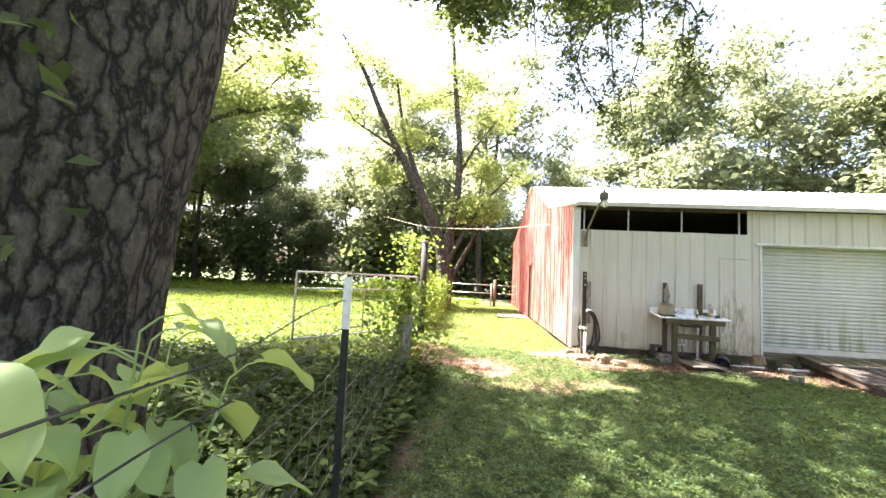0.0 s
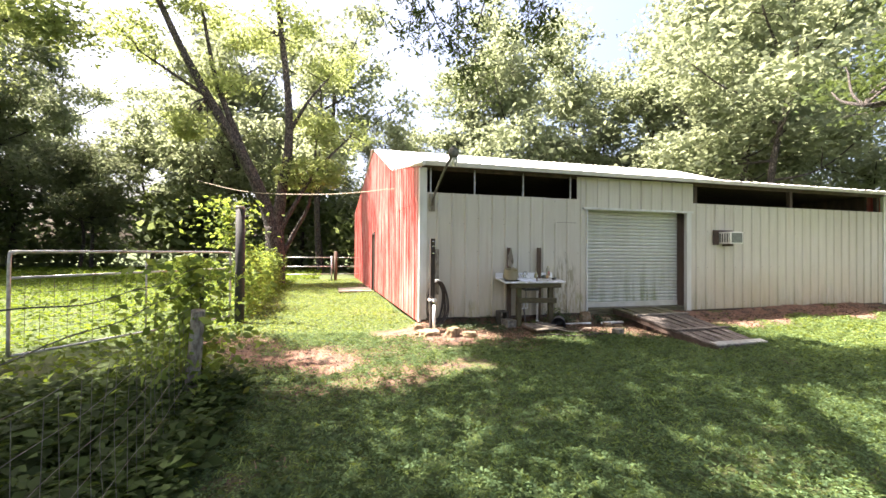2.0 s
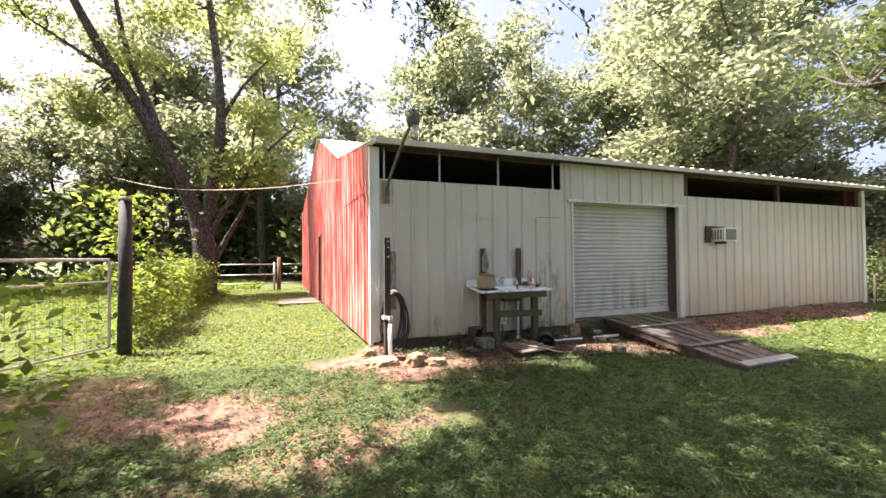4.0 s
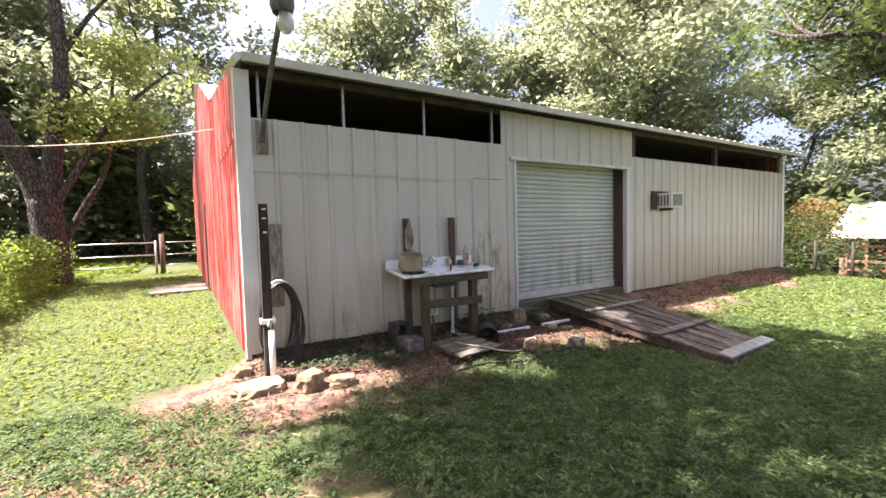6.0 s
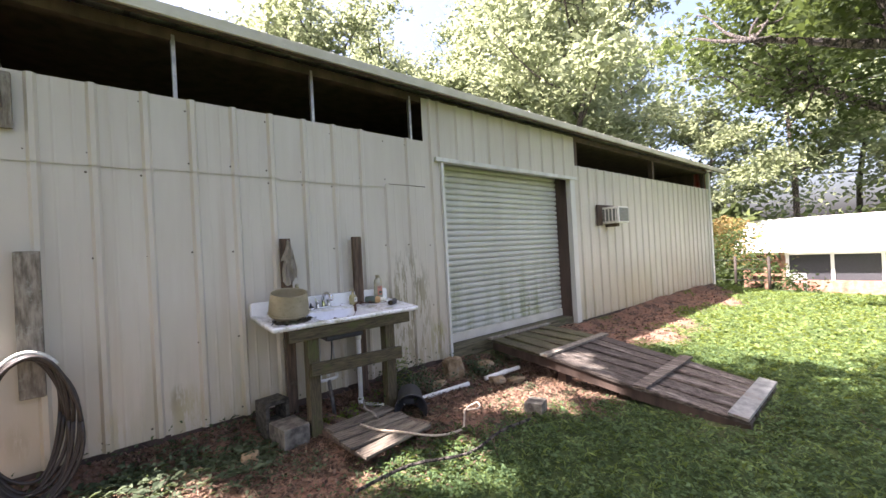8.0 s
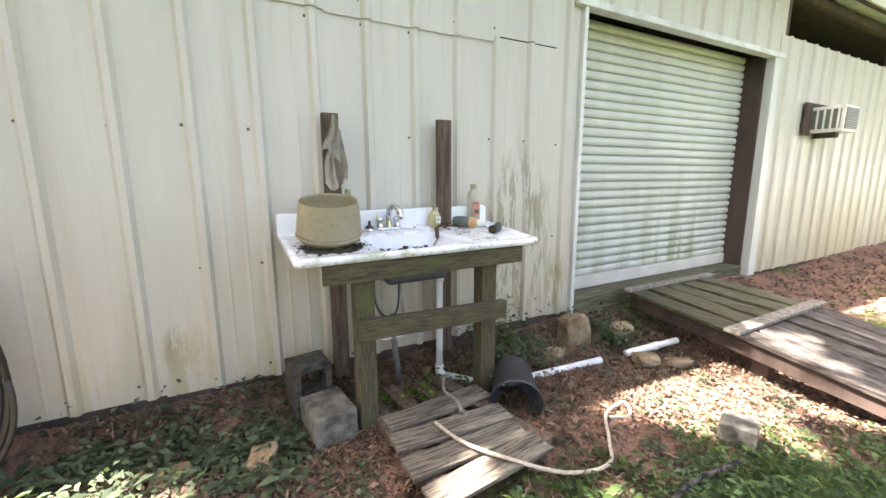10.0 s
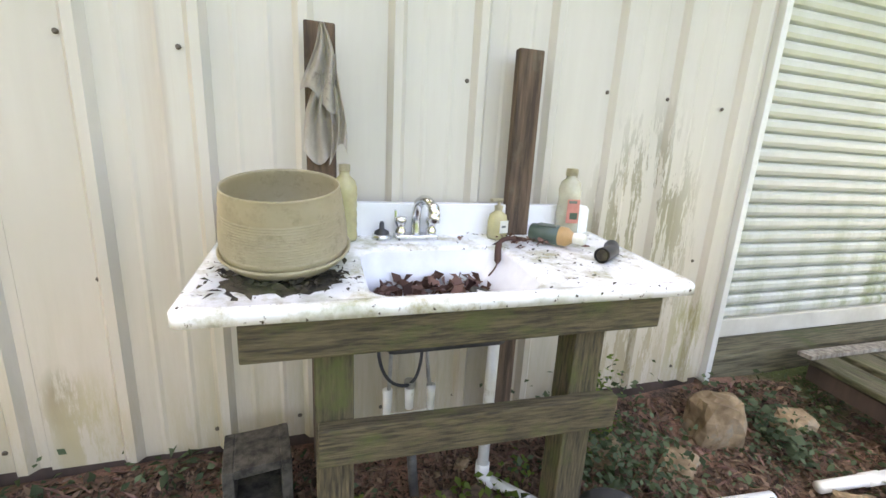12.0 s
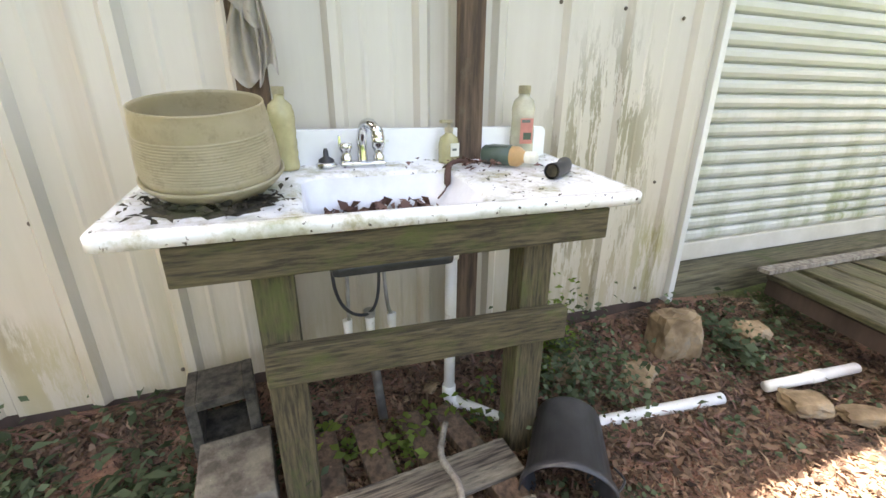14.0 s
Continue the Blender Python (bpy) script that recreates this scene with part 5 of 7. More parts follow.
part("body", tube([(-0.075, -0.01, 0), (-0.02, 0, 0), (0.03, 0.005, 0), (0.07, 0.03, 0.004)], [0.026, 0.024, 0.022, 0.026], 14, caps=False), "black_plastic", elbow, smooth=True)
# solid plug whose dark colour imitates shade within the open pipe
part("bore", lathe([(0, 0), (0.02, 0), (0.02, 0.02), (0, 0.02)], 14), "grime", elbow).matrix_basis = Matrix.Translation((-0.072, -0.009, 0)) @ Matrix.Rotation(radians(90), 4, 'Y')
scoop = thing("plastic_tub", "grey-white plastic tub lid among dead leaves in the bowl", "tub")
scoop.matrix_basis = Matrix.Translation((4.9, 8.615, SZ - 0.085)) @ Matrix.Rotation(radians(18), 4, 'Y') @ Matrix.Rotation(radians(20), 4, 'X')
part("rim", loops_mesh([at_z(rounded(-0.065, 0.065, -0.05, 0.05, 0.025), 0), at_z(rounded(-0.065, 0.065, -0.05, 0.05, 0.025), 0.02), at_z(rounded(-0.055, 0.055, -0.04, 0.04, 0.02), 0.02)], True, True), "concrete", scoop, "grey rim")
part("face", box(-0.046, 0.046, -0.032, 0.032, 0.0205, 0.024, 0.002), "white_plastic", scoop, "white inner face")

# dead leaves in the bowl, twigs on the drainboard
n = 260
lp = np.stack([RNG.uniform(4.6, 4.95, n), RNG.uniform(8.57, 8.84, n), SZ - 0.14 + RNG.uniform(0, 0.055, n)], 1)
lp[:, 2] += TILT * (lp[:, 1] - 8.485)
me = leaf_mesh("dead_leaves", lp, RNG.uniform(0.03, 0.07, n), 0.0, 0.55, 0.3)
me.materials.append(M["dead_leaf"])
tagged(new("dead_leaves", me), "brown dead leaves heaped in the sink bowl", "leaves", kind="stuff")
n = 70
lp = np.stack([RNG.normal(5.14, 0.09, n), RNG.normal(8.88, 0.035, n), np.zeros(n)], 1)
lp[:, 2] = SZ + 0.006 + TILT * (lp[:, 1] - 8.485) + RNG.uniform(0, 0.012, n)
me = leaf_mesh("leaf_debris", lp, RNG.uniform(0.012, 0.045, n), 0.0, 0.5, 0.6)
me.materials.append(M["dead_leaf"])
tagged(new("leaf_debris", me), "dark leaf scraps strewn on the drainboard", "leaves", kind="stuff")
n = 130
lp = np.stack([RNG.uniform(4.16, 5.48, n), RNG.uniform(8.5, 8.99, n), np.zeros(n)], 1)
keep = ~((lp[:, 0] > 4.53) & (lp[:, 0] < 5.05) & (lp[:, 1] > 8.51) & (lp[:, 1] < 8.89))
lp = lp[keep]
lp[:, 2] = SZ + 0.0 + TILT * (lp[:, 1] - 8.485)
me = leaf_mesh("dirt_specks", lp, RNG.uniform(0.005, 0.018, len(lp)), 0.0, 0.7, 0.8)
me.materials.append(M["grime"])
tagged(new("dirt_specks", me), "small dark dirt specks on the enamel", "dirt", kind="stuff")
stem = thing("dead_stem", "curled brown dead stem hanging into the bowl", "plant")
part("stem", tube(smooth_path([(5.14, 8.9, 0.992), (5.06, 8.87, 1.0), (5.02, 8.84, 0.985), (5.0, 8.8, 0.93), (4.96, 8.77, 0.9)], 5), [0.008] * 10 + [0.012] * 5 + [0.003] * 6, 6), "dead_leaf", stem, smooth=True)

# rag on the left-hand upright
def rag():
    bm = bmesh.new()
    for dx, top, drop, half, ph, out in ((0.0, 1.63, 0.215, 0.052, 0.0, 0.012), (-0.008, 1.5, 0.24, 0.05, 2.1, 0.0), (0.04, 1.55, 0.29, 0.022, 4.0, 0.006)):
        nu, nv = 14, 16
        g = []
        for j in range(nv):
            t = j / (nv - 1)
            w = 0.006 + half * t ** 0.8
            row = []
            for i in range(nu):
                u = i / (nu - 1) * 2 - 1
                f = 0.016 * math.sin(u * 7 + ph + 2 * t) * min(1, t * 3) + 0.012 * noise.noise(Vector((u * 2 + ph, t * 5, 0)))
                hem = t * 0.035 * math.sin(2.3 * u + ph)
                row.append(bm.verts.new((4.452 + dx + u * w + 0.008 * math.sin(t * 5 + ph), 8.958 - out + f, top - drop * t - hem)))
            g.append(row)
        for a, b in zip(g, g[1:]):
            for i in range(nu - 1):
                bm.faces.new((a[i], a[i + 1], b[i + 1], b[i]))
    bmesh.ops.solidify(bm, geom=bm.faces[:], thickness=0.003)
    return bm
tagged(part("rag", rag(), "rag", smooth=True), "grubby grey-brown rag hung on a nail", "rag")

# plumbing
drain = thing("drain_pipe", "white plastic drain pipe from the sink to the ground", "pipe")
part("riser", tube([(5.035, 8.84, 0.74), (5.035, 8.85, 0.05)], 0.022, 14), "pvc", drain, smooth=True)
part("elbow", tube(smooth_path([(4.97, 8.8, 0.75), (5.02, 8.83, 0.755), (5.037, 8.842, 0.72), (5.036, 8.842, 0.66)], 4), 0.027, 14), "pvc", drain, smooth=True)
part("elbow", tube(smooth_path([(5.035, 8.85, 0.1), (5.037, 8.845, 0.045), (5.07, 8.81, 0.02)], 4), 0.028, 14), "pvc", drain, smooth=True)
part("outlet", tube([(5.05, 8.83, 0.035), (5.3, 8.6, 0.0)], 0.022, 14), "pvc", drain, smooth=True)
for a, b in (((5.32, 8.57, 0.02), (6.11, 8.48, 0.035)), ((6.36, 8.47, 0.035), (6.88, 8.42, 0.045))):
    p = thing("loose_pipe", "length of white plastic pipe lying on the clay", "pipe", group="loose pipes")
    part("tube", tube([a, b], 0.024, 14), "pvc", p, smooth=True)
    if a[0] > 6:
        m1, m2 = Vector(a).lerp(Vector(b), 0.45), Vector(a).lerp(Vector(b), 0.62)
        part("sleeve", tube([m1, m2], 0.028, 14), "pvc", p, smooth=True)
supply = thing("water_supply", "white plastic water supply fittings below the tap", "plumbing")
for x in (4.655, 4.735, 4.815):
    part("fitting", tube([(x, 8.88, 0.37), (x, 8.88, 0.455)], [0.014, 0.018], 10), "pvc", supply, smooth=True)
part("manifold", tube(smooth_path([(4.655, 8.88, 0.38), (4.66, 8.88, 0.345), (4.735, 8.88, 0.34), (4.81, 8.88, 0.345), (4.815, 8.88, 0.38)], 4), 0.014, 10), "pvc", supply, smooth=True)
part("hose", tube(smooth_path([(4.66, 8.88, 0.45), (4.665, 8.88, 0.6), (4.67, 8.9, 0.8)], 5), 0.007, 8), "steel", supply, "braided steel hose", smooth=True)
part("hose", tube(smooth_path([(4.62, 8.86, 0.8), (4.62, 8.86, 0.6), (4.66, 8.86, 0.5), (4.73, 8.86, 0.48), (4.77, 8.87, 0.56), (4.78, 8.88, 0.8)], 5), 0.006, 8), "black_plastic", supply, "thin black hose loop", smooth=True)
part("hose", tube(smooth_path([(4.815, 8.88, 0.45), (4.8, 8.88, 0.52), (4.79, 8.9, 0.8)], 5), 0.007, 8), "steel", supply, "braided steel hose", smooth=True)
part("valve", lathe([(0, 0), (0.02, 0.005), (0.022, 0.03), (0, 0.035)], 10), "steel", supply).location = (4.735, 8.875, 0.455)
part("feed", tube([(4.735, 8.88, 0.34), (4.76, 8.84, 0.0)], 0.018, 10), "old_metal", supply, "grey feed pipe", smooth=True)

# ---------------------------------------------------------------- things on the ground by the sink
def block(cx, cy, z0, w, d, h, label, rz=0, holes=False):
    t = thing("concrete_block", label, "concrete block", (cx, cy, z0), rz=rz)
    if not holes:
        part("body", box(-w / 2, w / 2, -d / 2, d / 2, 0, h, 0.008), "rough_concrete", t)
        return t
    e = 0.032
    for x0, x1, za, zb in ((-w / 2, -w / 2 + e, 0, h), (w / 2 - e, w / 2, 0, h)):
        part("face_shell", box(x0, x1, -d / 2, d / 2, za, zb, 0.004), "concrete", t)
    for za in (0, h / 2 - e / 2, h - e):
        part("web", box(-w / 2 + e, w / 2 - e, -d / 2 + 0.003, d / 2 - 0.003, za, za + e, 0.003), "concrete", t)
    return t
block(4.225, 8.87, -0.07, 0.2, 0.19, 0.38, "hollow concrete block standing on end below the sink", 8, True)
block(4.275, 8.64, -0.03, 0.21, 0.27, 0.19, "solid rough concrete block beside the stand leg", 6)
block(6.09, 7.6, -0.02, 0.17, 0.16, 0.1, "small tan concrete block on the clay", 20)

pallet = thing("pallet", "broken weathered wooden pallet under the sink", "pallet")
for x, rz in ((4.55, 3), (4.72, 6), (4.9, 8), (5.06, 12)):
    o = part("runner", box(-0.045, 0.045, -0.42, 0.42, 0, 0.05, 0.005), "old_board", pallet, "dark rotting runner")
    o.matrix_basis = pose(x, 8.38, 0.012, 0, 0, rz)
for y, rz, x in ((7.93, 6, 4.8), (8.09, 3, 4.78), (8.26, -3, 4.8), (8.45, 5, 4.82)):
    o = part("plank", box(-0.31, 0.31, -0.07, 0.07, 0, 0.022, 0.004), "pallet_wood", pallet)
    o.matrix_basis = pose(x, y, 0.064, rs.uniform(-2, 2), rs.uniform(-2, 2), rz)

bucket = thing("nursery_pot", "black plastic nursery pot lying on its side", "flower pot")
bucket.matrix_basis = Matrix.Translation((5.37, 8.52, 0.115)) @ Matrix.Rotation(radians(-34), 4, 'Z') @ Matrix.Rotation(radians(98), 4, 'X')
part("body", lathe([(0, 0), (0.108, 0), (0.112, 0.01), (0.135, 0.27), (0.146, 0.272), (0.147, 0.3), (0.143, 0.3), (0.141, 0.276), (0.131, 0.272), (0.108, 0.014), (0, 0.012)], 32), "black_plastic", bucket, smooth=True)
part("handle", tube(smooth_path([(0.14, 0.02, 0.26), (0.17, 0.0, 0.2), (0.15, -0.03, 0.14)], 5), 0.004, 6), "black_plastic", bucket)

def rock(cx, cy, z0, sx, sy, sz, label, seed, rz=0, name="rock"):
    bm = bmesh.new()
    bmesh.ops.create_icosphere(bm, subdivisions=3, radius=1)
    for v in bm.verts:
        d = v.co.normalized()
        f = 1 + 0.35 * noise.noise(d * 1.3 + Vector((seed * 7.1, 0, 0))) + 0.12 * noise.noise(d * 3.5 + Vector((seed, 5, 0)))
        c = d * f
        c = Vector([math.copysign(min(abs(q), 0.72 + 0.16 * noise.noise(c * 2.4)), q) for q in c])
        v.co = Vector((c.x * sx, c.y * sy, c.z * sz))
    ob = tagged(part(name, bm, "stone"), label, "rock", group="stones by the barn")
    ob.matrix_basis = pose(cx, cy, z0 + sz * 0.5, 0, 0, rz)
    return ob
rock(6.22, 8.83, 0.0, 0.15, 0.11, 0.19, "upright tan field stone by the wall", 1, -15)
rock(5.9, 8.72, 0.0, 0.12, 0.09, 0.05, "flat grey-tan field stone", 2, 30)
rock(6.42, 8.35, 0.0, 0.11, 0.08, 0.05, "flat pale field stone by the pipe", 3, -20)
rock(6.6, 8.24, -0.01, 0.12, 0.06, 0.035, "flat pale field stone by the pipe", 4, -25)
rock(2.5, 8.34, -0.05, 0.32, 0.2, 0.1, "large pale stone at the post's foot", 5, 15)
rock(2.93, 8.17, -0.04, 0.19, 0.14, 0.14, "broken pale stone at the post's foot", 6, 40)
rock(3.24, 8.1, -0.03, 0.17, 0.12, 0.07, "low flat pale stone in the clay", 12, -12)
rock(2.4, 8.86, 0.0, 0.12, 0.09, 0.08, "pale stone at the post's foot", 7, 0)
rock(6.72, 8.8, 0.0, 0.13, 0.09, 0.07, "dark mossy stone under the ramp", 8, 0)
rock(5.6, 8.85, 0.02, 0.12, 0.1, 0.07, "grey stone by the wall", 9, 50)
rock(3.6, 8.6, 0.0, 0.1, 0.07, 0.04, "small grey stone by the wall", 10, 20)
rock(3.95, 8.55, 0.0, 0.11, 0.08, 0.045, "small grey stone by the wall", 11, 70)

cord = thing("rope", "pale frayed rope lying in a loop on the ground", "rope")
rp = smooth_path([(4.72, 8.3, 0.1), (4.76, 8.1, 0.105), (4.86, 7.93, 0.105), (5.08, 7.78, 0.05), (5.3, 7.74, 0.035), (5.45, 7.86, 0.03), (5.62, 8.02, 0.03), (5.8, 8.05, 0.03), (5.72, 7.95, 0.03), (5.6, 7.98, 0.04)], 5)
part("strand", tube(rp, 0.009, 6), "rope", cord, smooth=True)
stick = thing("branch", "dry fallen branch on the ground", "branch")
part("stem", tube(smooth_path([(4.3, 7.62, 0.02), (4.7, 7.6, 0.035), (5.1, 7.45, 0.02), (5.5, 7.5, 0.03), (5.85, 7.48, 0.02)], 4), 0.011, 6), "bark", stick, smooth=True)
stick2 = thing("branch", "lichen-spotted stick leaning on the pallet", "branch")
part("stem", tube(smooth_path([(4.93, 8.6, 0.16), (4.88, 8.5, 0.13), (4.9, 8.4, 0.115), (4.88, 8.3, 0.1)], 4), 0.011, 6), "lichen", stick2, smooth=True)

# ---------------------------------------------------------------- ramp
ramp = thing("plank_ramp", "weathered grey plank ramp leading up to the roll-up door", "ramp")
RP = [((7.02, 8.98, 0.27), (8.27, 8.96, 0.27)), ((6.87, 8.04, 0.235), (8.22, 8.05, 0.23)), ((6.84, 7.0, 0.12), (8.08, 7.03, 0.12)), ((6.95, 6.22, 0.0), (8.05, 6.24, 0.0))]
for s in range(3):
    (a, b), (c, d) = RP[s], RP[s + 1]
    a, b, c, d = Vector(a), Vector(b), Vector(c), Vector(d)
    n = 6 if s == 1 else 5
    for k in range(n):
        f0, f1 = (k + rs.uniform(0.06, 0.11)) / n, (k + rs.uniform(0.8, 0.88)) / n
        g0, g1 = f0 + rs.uniform(-0.006, 0.006), f1 + rs.uniform(-0.006, 0.006)
        rows = []
        for q in range(5):
            t = q / 4
            p0, p1 = a.lerp(c, t), b.lerp(d, t)
            u, v = p0.lerp(p1, f0 + (g0 - f0) * t), p0.lerp(p1, f1 + (g1 - f1) * t)
            z = 0.007 * math.sin(2.6 * t + k * 1.7 + s) + rs.uniform(-0.002, 0.002)
            e = 0.006
            w = (v - u).normalized() * e
            cup = rs.uniform(-0.004, 0.006)
            rows.append([u + Vector((0, 0, z - 0.032)), v + Vector((0, 0, z - 0.032)), v + Vector((0, 0, z - e + cup)), v - w + Vector((0, 0, z + cup)), u + w + Vector((0, 0, z)), u + Vector((0, 0, z - e))])
        part("plank", loops_mesh(rows, True, True), "ramp_moss" if s == 0 else "ramp_wood", ramp)
    # side joists coloured dark to stand for shade in the air gap
    for f in (0.03, 0.88):
        q0, q1 = a.lerp(b, f), c.lerp(d, f)
        w = Vector((0.06, 0, 0))
        p = [q0, q0 + w, q1 + w, q1]
        part("joist", loops_mesh([[q - Vector((0, 0, 0.13)) for q in p], [q - Vector((0, 0, 0.04)) for q in p]], True, True), "dark", ramp, "side joist darkened as shade under the planks")
for s, wid, m in ((0, 0.07, "lichen"), (1, 0.1, "lichen"), (2, 0.12, "ramp_wood"), (3, 0.14, "steel")):
    a, b = Vector(RP[s][0]), Vector(RP[s][1])
    y = 0.5 * wid if s < 3 else wid
    lift = Vector((0, 0, 0.03))
    p = [a + Vector((-0.02, -y, 0)), b + Vector((0.02, -y, 0)), b + Vector((0.02, wid - y, 0)), a + Vector((-0.02, wid - y, 0))] if s < 3 else [a + Vector((-0.02, 0, 0)), b + Vector((0.02, 0, 0)), b + Vector((0.02, wid, 0.02)), a + Vector((-0.02, wid, 0.02))]
    part("cross_board", loops_mesh([[q + Vector((0, 0, 0.008)) for q in p], [q + lift for q in p]], True, True), m, ramp, "pale cross board over a joint" if s < 3 else "grey metal edge plate")
for x, y in ((7.02, 7.9), (8.0, 7.9), (7.02, 7.1), (7.9, 7.1)):
    part("foot", box(x - 0.05, x + 0.05, y - 0.05, y + 0.05, -0.1, 0.1, 0.004), "dark", ramp)

# ---------------------------------------------------------------- post with spigot, hose, board
post = thing("water_post", "tall square timber post with a spigot and riser", "post")
part("timber", box(2.59, 2.68, 8.56, 8.645, -0.1, 1.8, 0.006), "black_wood", post)
part("riser", tube([(2.655, 8.515, -0.05), (2.655, 8.515, 0.52)], 0.03, 12), "pvc", post, "white plastic riser pipe", smooth=True)
part("spigot", tube(smooth_path([(2.655, 8.515, 0.5), (2.655, 8.51, 0.6), (2.64, 8.46, 0.62), (2.61, 8.43, 0.58)], 4), 0.014, 10), "chrome", post, "metal spigot", smooth=True)
part("strap", box(2.565, 2.705, 8.53, 8.66, 0.585, 0.63, 0.004), "white_plastic", post, "pale pipe strap")
for z in (1.64, 1.73, 1.5):
    part("nail_plate", box(2.62, 2.66, 8.543, 8.549, z, z + 0.02, 0.002), "chrome", post)
hose = thing("garden_hose", "coiled black garden hose on the wall, wrapped in pale tape", "hose")
for k in range(10):
    pts = []
    w, h = 0.165 + 0.0065 * k + rs.uniform(-0.008, 0.008), 0.4 + 0.008 * k + rs.uniform(-0.012, 0.012)
    cx, top = 2.785 + 0.0045 * k, 0.955 - 0.006 * (k % 4)
    for i in range(41):
        a = 2 * math.pi * i / 40
        low = max(0.0, -math.sin(a))
        pts.append((cx + w * math.cos(a) * (1 + 0.1 * low) + 0.012 * math.sin(3 * a + k), 9.0 - 0.013 * k - 0.02 * abs(math.sin(a)), top - h + h * math.sin(a) + 0.012 * math.sin(2 * a + 1.7 * k) * low))
    part("coil", tube(pts, 0.0115, 8), "hose", hose, smooth=True)
for k in range(4):
    pts = [(2.81 + (0.185 + 0.008 * k) * math.cos(a), 8.965 - 0.014 * k, 0.545 + (0.405 + 0.007 * k) * math.sin(a)) for a in (radians(50 + 76 * i / 12) for i in range(13))]
    part("wrap", tube(pts, 0.014, 8), "label_white", hose, "pale tape wrapping", smooth=True)
hanger = thing("wall_board", "rough lichen-grey board screwed to the wall behind the hose", "board")
part("plank", box(2.76, 2.885, 9.03, 9.076, 0.66, 1.6, 0.008), "lichen", hanger)

# boards laid before the side door
walkway = thing("board_walk", "weathered boards laid on the grass before the side door", "boardwalk")
for k in range(8):
    o = part("plank", box(-0.62, 0.62, -0.115, 0.115, 0, 0.045, 0.006), "pallet_wood", walkway)
    o.matrix_basis = pose(1.62 + rs.uniform(-0.03, 0.03), 16.5 + k * 0.245, float(ground_z(1.6, 16.5 + k * 0.245)) + 0.015, rs.uniform(-1, 1), rs.uniform(-1, 1), rs.uniform(-1.5, 1.5))

# yard light
lamp = thing("yard_light", "old grey dusk-to-dawn yard light on a bent pipe arm", "lamp")
part("bracket", box(2.67, 2.79, 9.03, 9.068, 2.38, 2.74, 0.006), "lichen", lamp, "weathered mounting board")
arm = smooth_path([(2.73, 9.01, 2.5), (2.73, 8.95, 2.62), (2.72, 8.6, 2.8), (2.7, 7.9, 3.06), (2.68, 7.5, 3.13), (2.675, 7.38, 3.15)], 6)
part("arm", tube(arm, 0.022, 10), "old_metal", lamp, "bent grey pipe arm", smooth=True)
hd = part("hood", lathe([(0, 0.16), (0.05, 0.158), (0.075, 0.14), (0.085, 0.1), (0.086, 0.05), (0.075, 0.02), (0.07, 0.0), (0.06, 0.0), (0.06, 0.03), (0, 0.03)], 24), "old_metal", lamp, "dull grey domed hood", smooth=True)
hd.location = (2.67, 7.33, 3.1)
gl = part("globe", lathe([(0.045, 0.03), (0.05, 0.0), (0.06, -0.05), (0.055, -0.1), (0.03, -0.13), (0, -0.135)], 20), "glass", lamp, "clear glass globe", smooth=True)
gl.location = (2.69, 7.33, 3.1)
part("photocell", lathe([(0, 0), (0.025, 0), (0.025, 0.04), (0, 0.045)], 12), "black_plastic", lamp).location = (2.67, 7.33, 3.26)

# window air conditioner
ac = thing("window_air_conditioner", "old white window air conditioner in a dark wooden frame", "air conditioner")
part("case", box(10.3, 10.7, 8.76, 9.12, 1.8, 2.1, 0.012), "white_plastic", ac)
part("grille", box(10.33, 10.67, 8.752, 8.76, 1.83, 2.07, 0.003), "ink", ac, "dark rear grille")
for k in range(9):
    part("fin", box(10.33, 10.67, 8.747, 8.7515, 1.84 + k * 0.026, 1.846 + k * 0.026), "steel", ac)
# flat panel painted dark as the shadow behind the side louvres
part("side_vent", box(10.293, 10.3, 8.79, 9.06, 1.84, 2.06, 0.002), "ink", ac, "dark panel for the shaded side openings")
for k in range(4):
    part("louvre", box(10.287, 10.2925, 8.8 + 0.065 * k, 8.82 + 0.065 * k, 1.84, 2.06), "white_plastic", ac)
part("frame", box(10.1, 10.28, WY - 0.045, WY - 0.024, 1.77, 2.15, 0.004), "dark", ac, "dark wooden infill board")
part("frame", box(10.28, 10.74, WY - 0.045, WY - 0.024, 2.101, 2.15, 0.004), "dark", ac, "dark wooden frame")
part("bracket", box(10.4, 10.5, 8.85, 9.07, 1.74, 1.8, 0.004), "dark", ac, "small support bracket")

# ---------------------------------------------------------------- fences and gates
def fence_x(y):
    return 0.02 - 0.105 * y


def wire(name, pts, r, parent, material="steel"):
    return part(name, tube(pts, r, 4), material, parent)


near_fence = thing("wire_fence", "sagging rusty woven wire fence with barbed strands on old posts", "fence")
def t_post(h):
    """Rolled steel T-post: a flange facing the yard, a stem behind it, studs up the face."""
    bm = box(-0.021, 0.021, -0.004, 0.004, -0.25, h, 0.0015)
    box(-0.004, 0.004, 0.004, 0.034, -0.25, h, 0.001, bm)
    for k in range(int(h / 0.055)):
        box(-0.006, 0.006, -0.01, -0.004, 0.05 + k * 0.055, 0.068 + k * 0.055, 0, bm)
    return bm
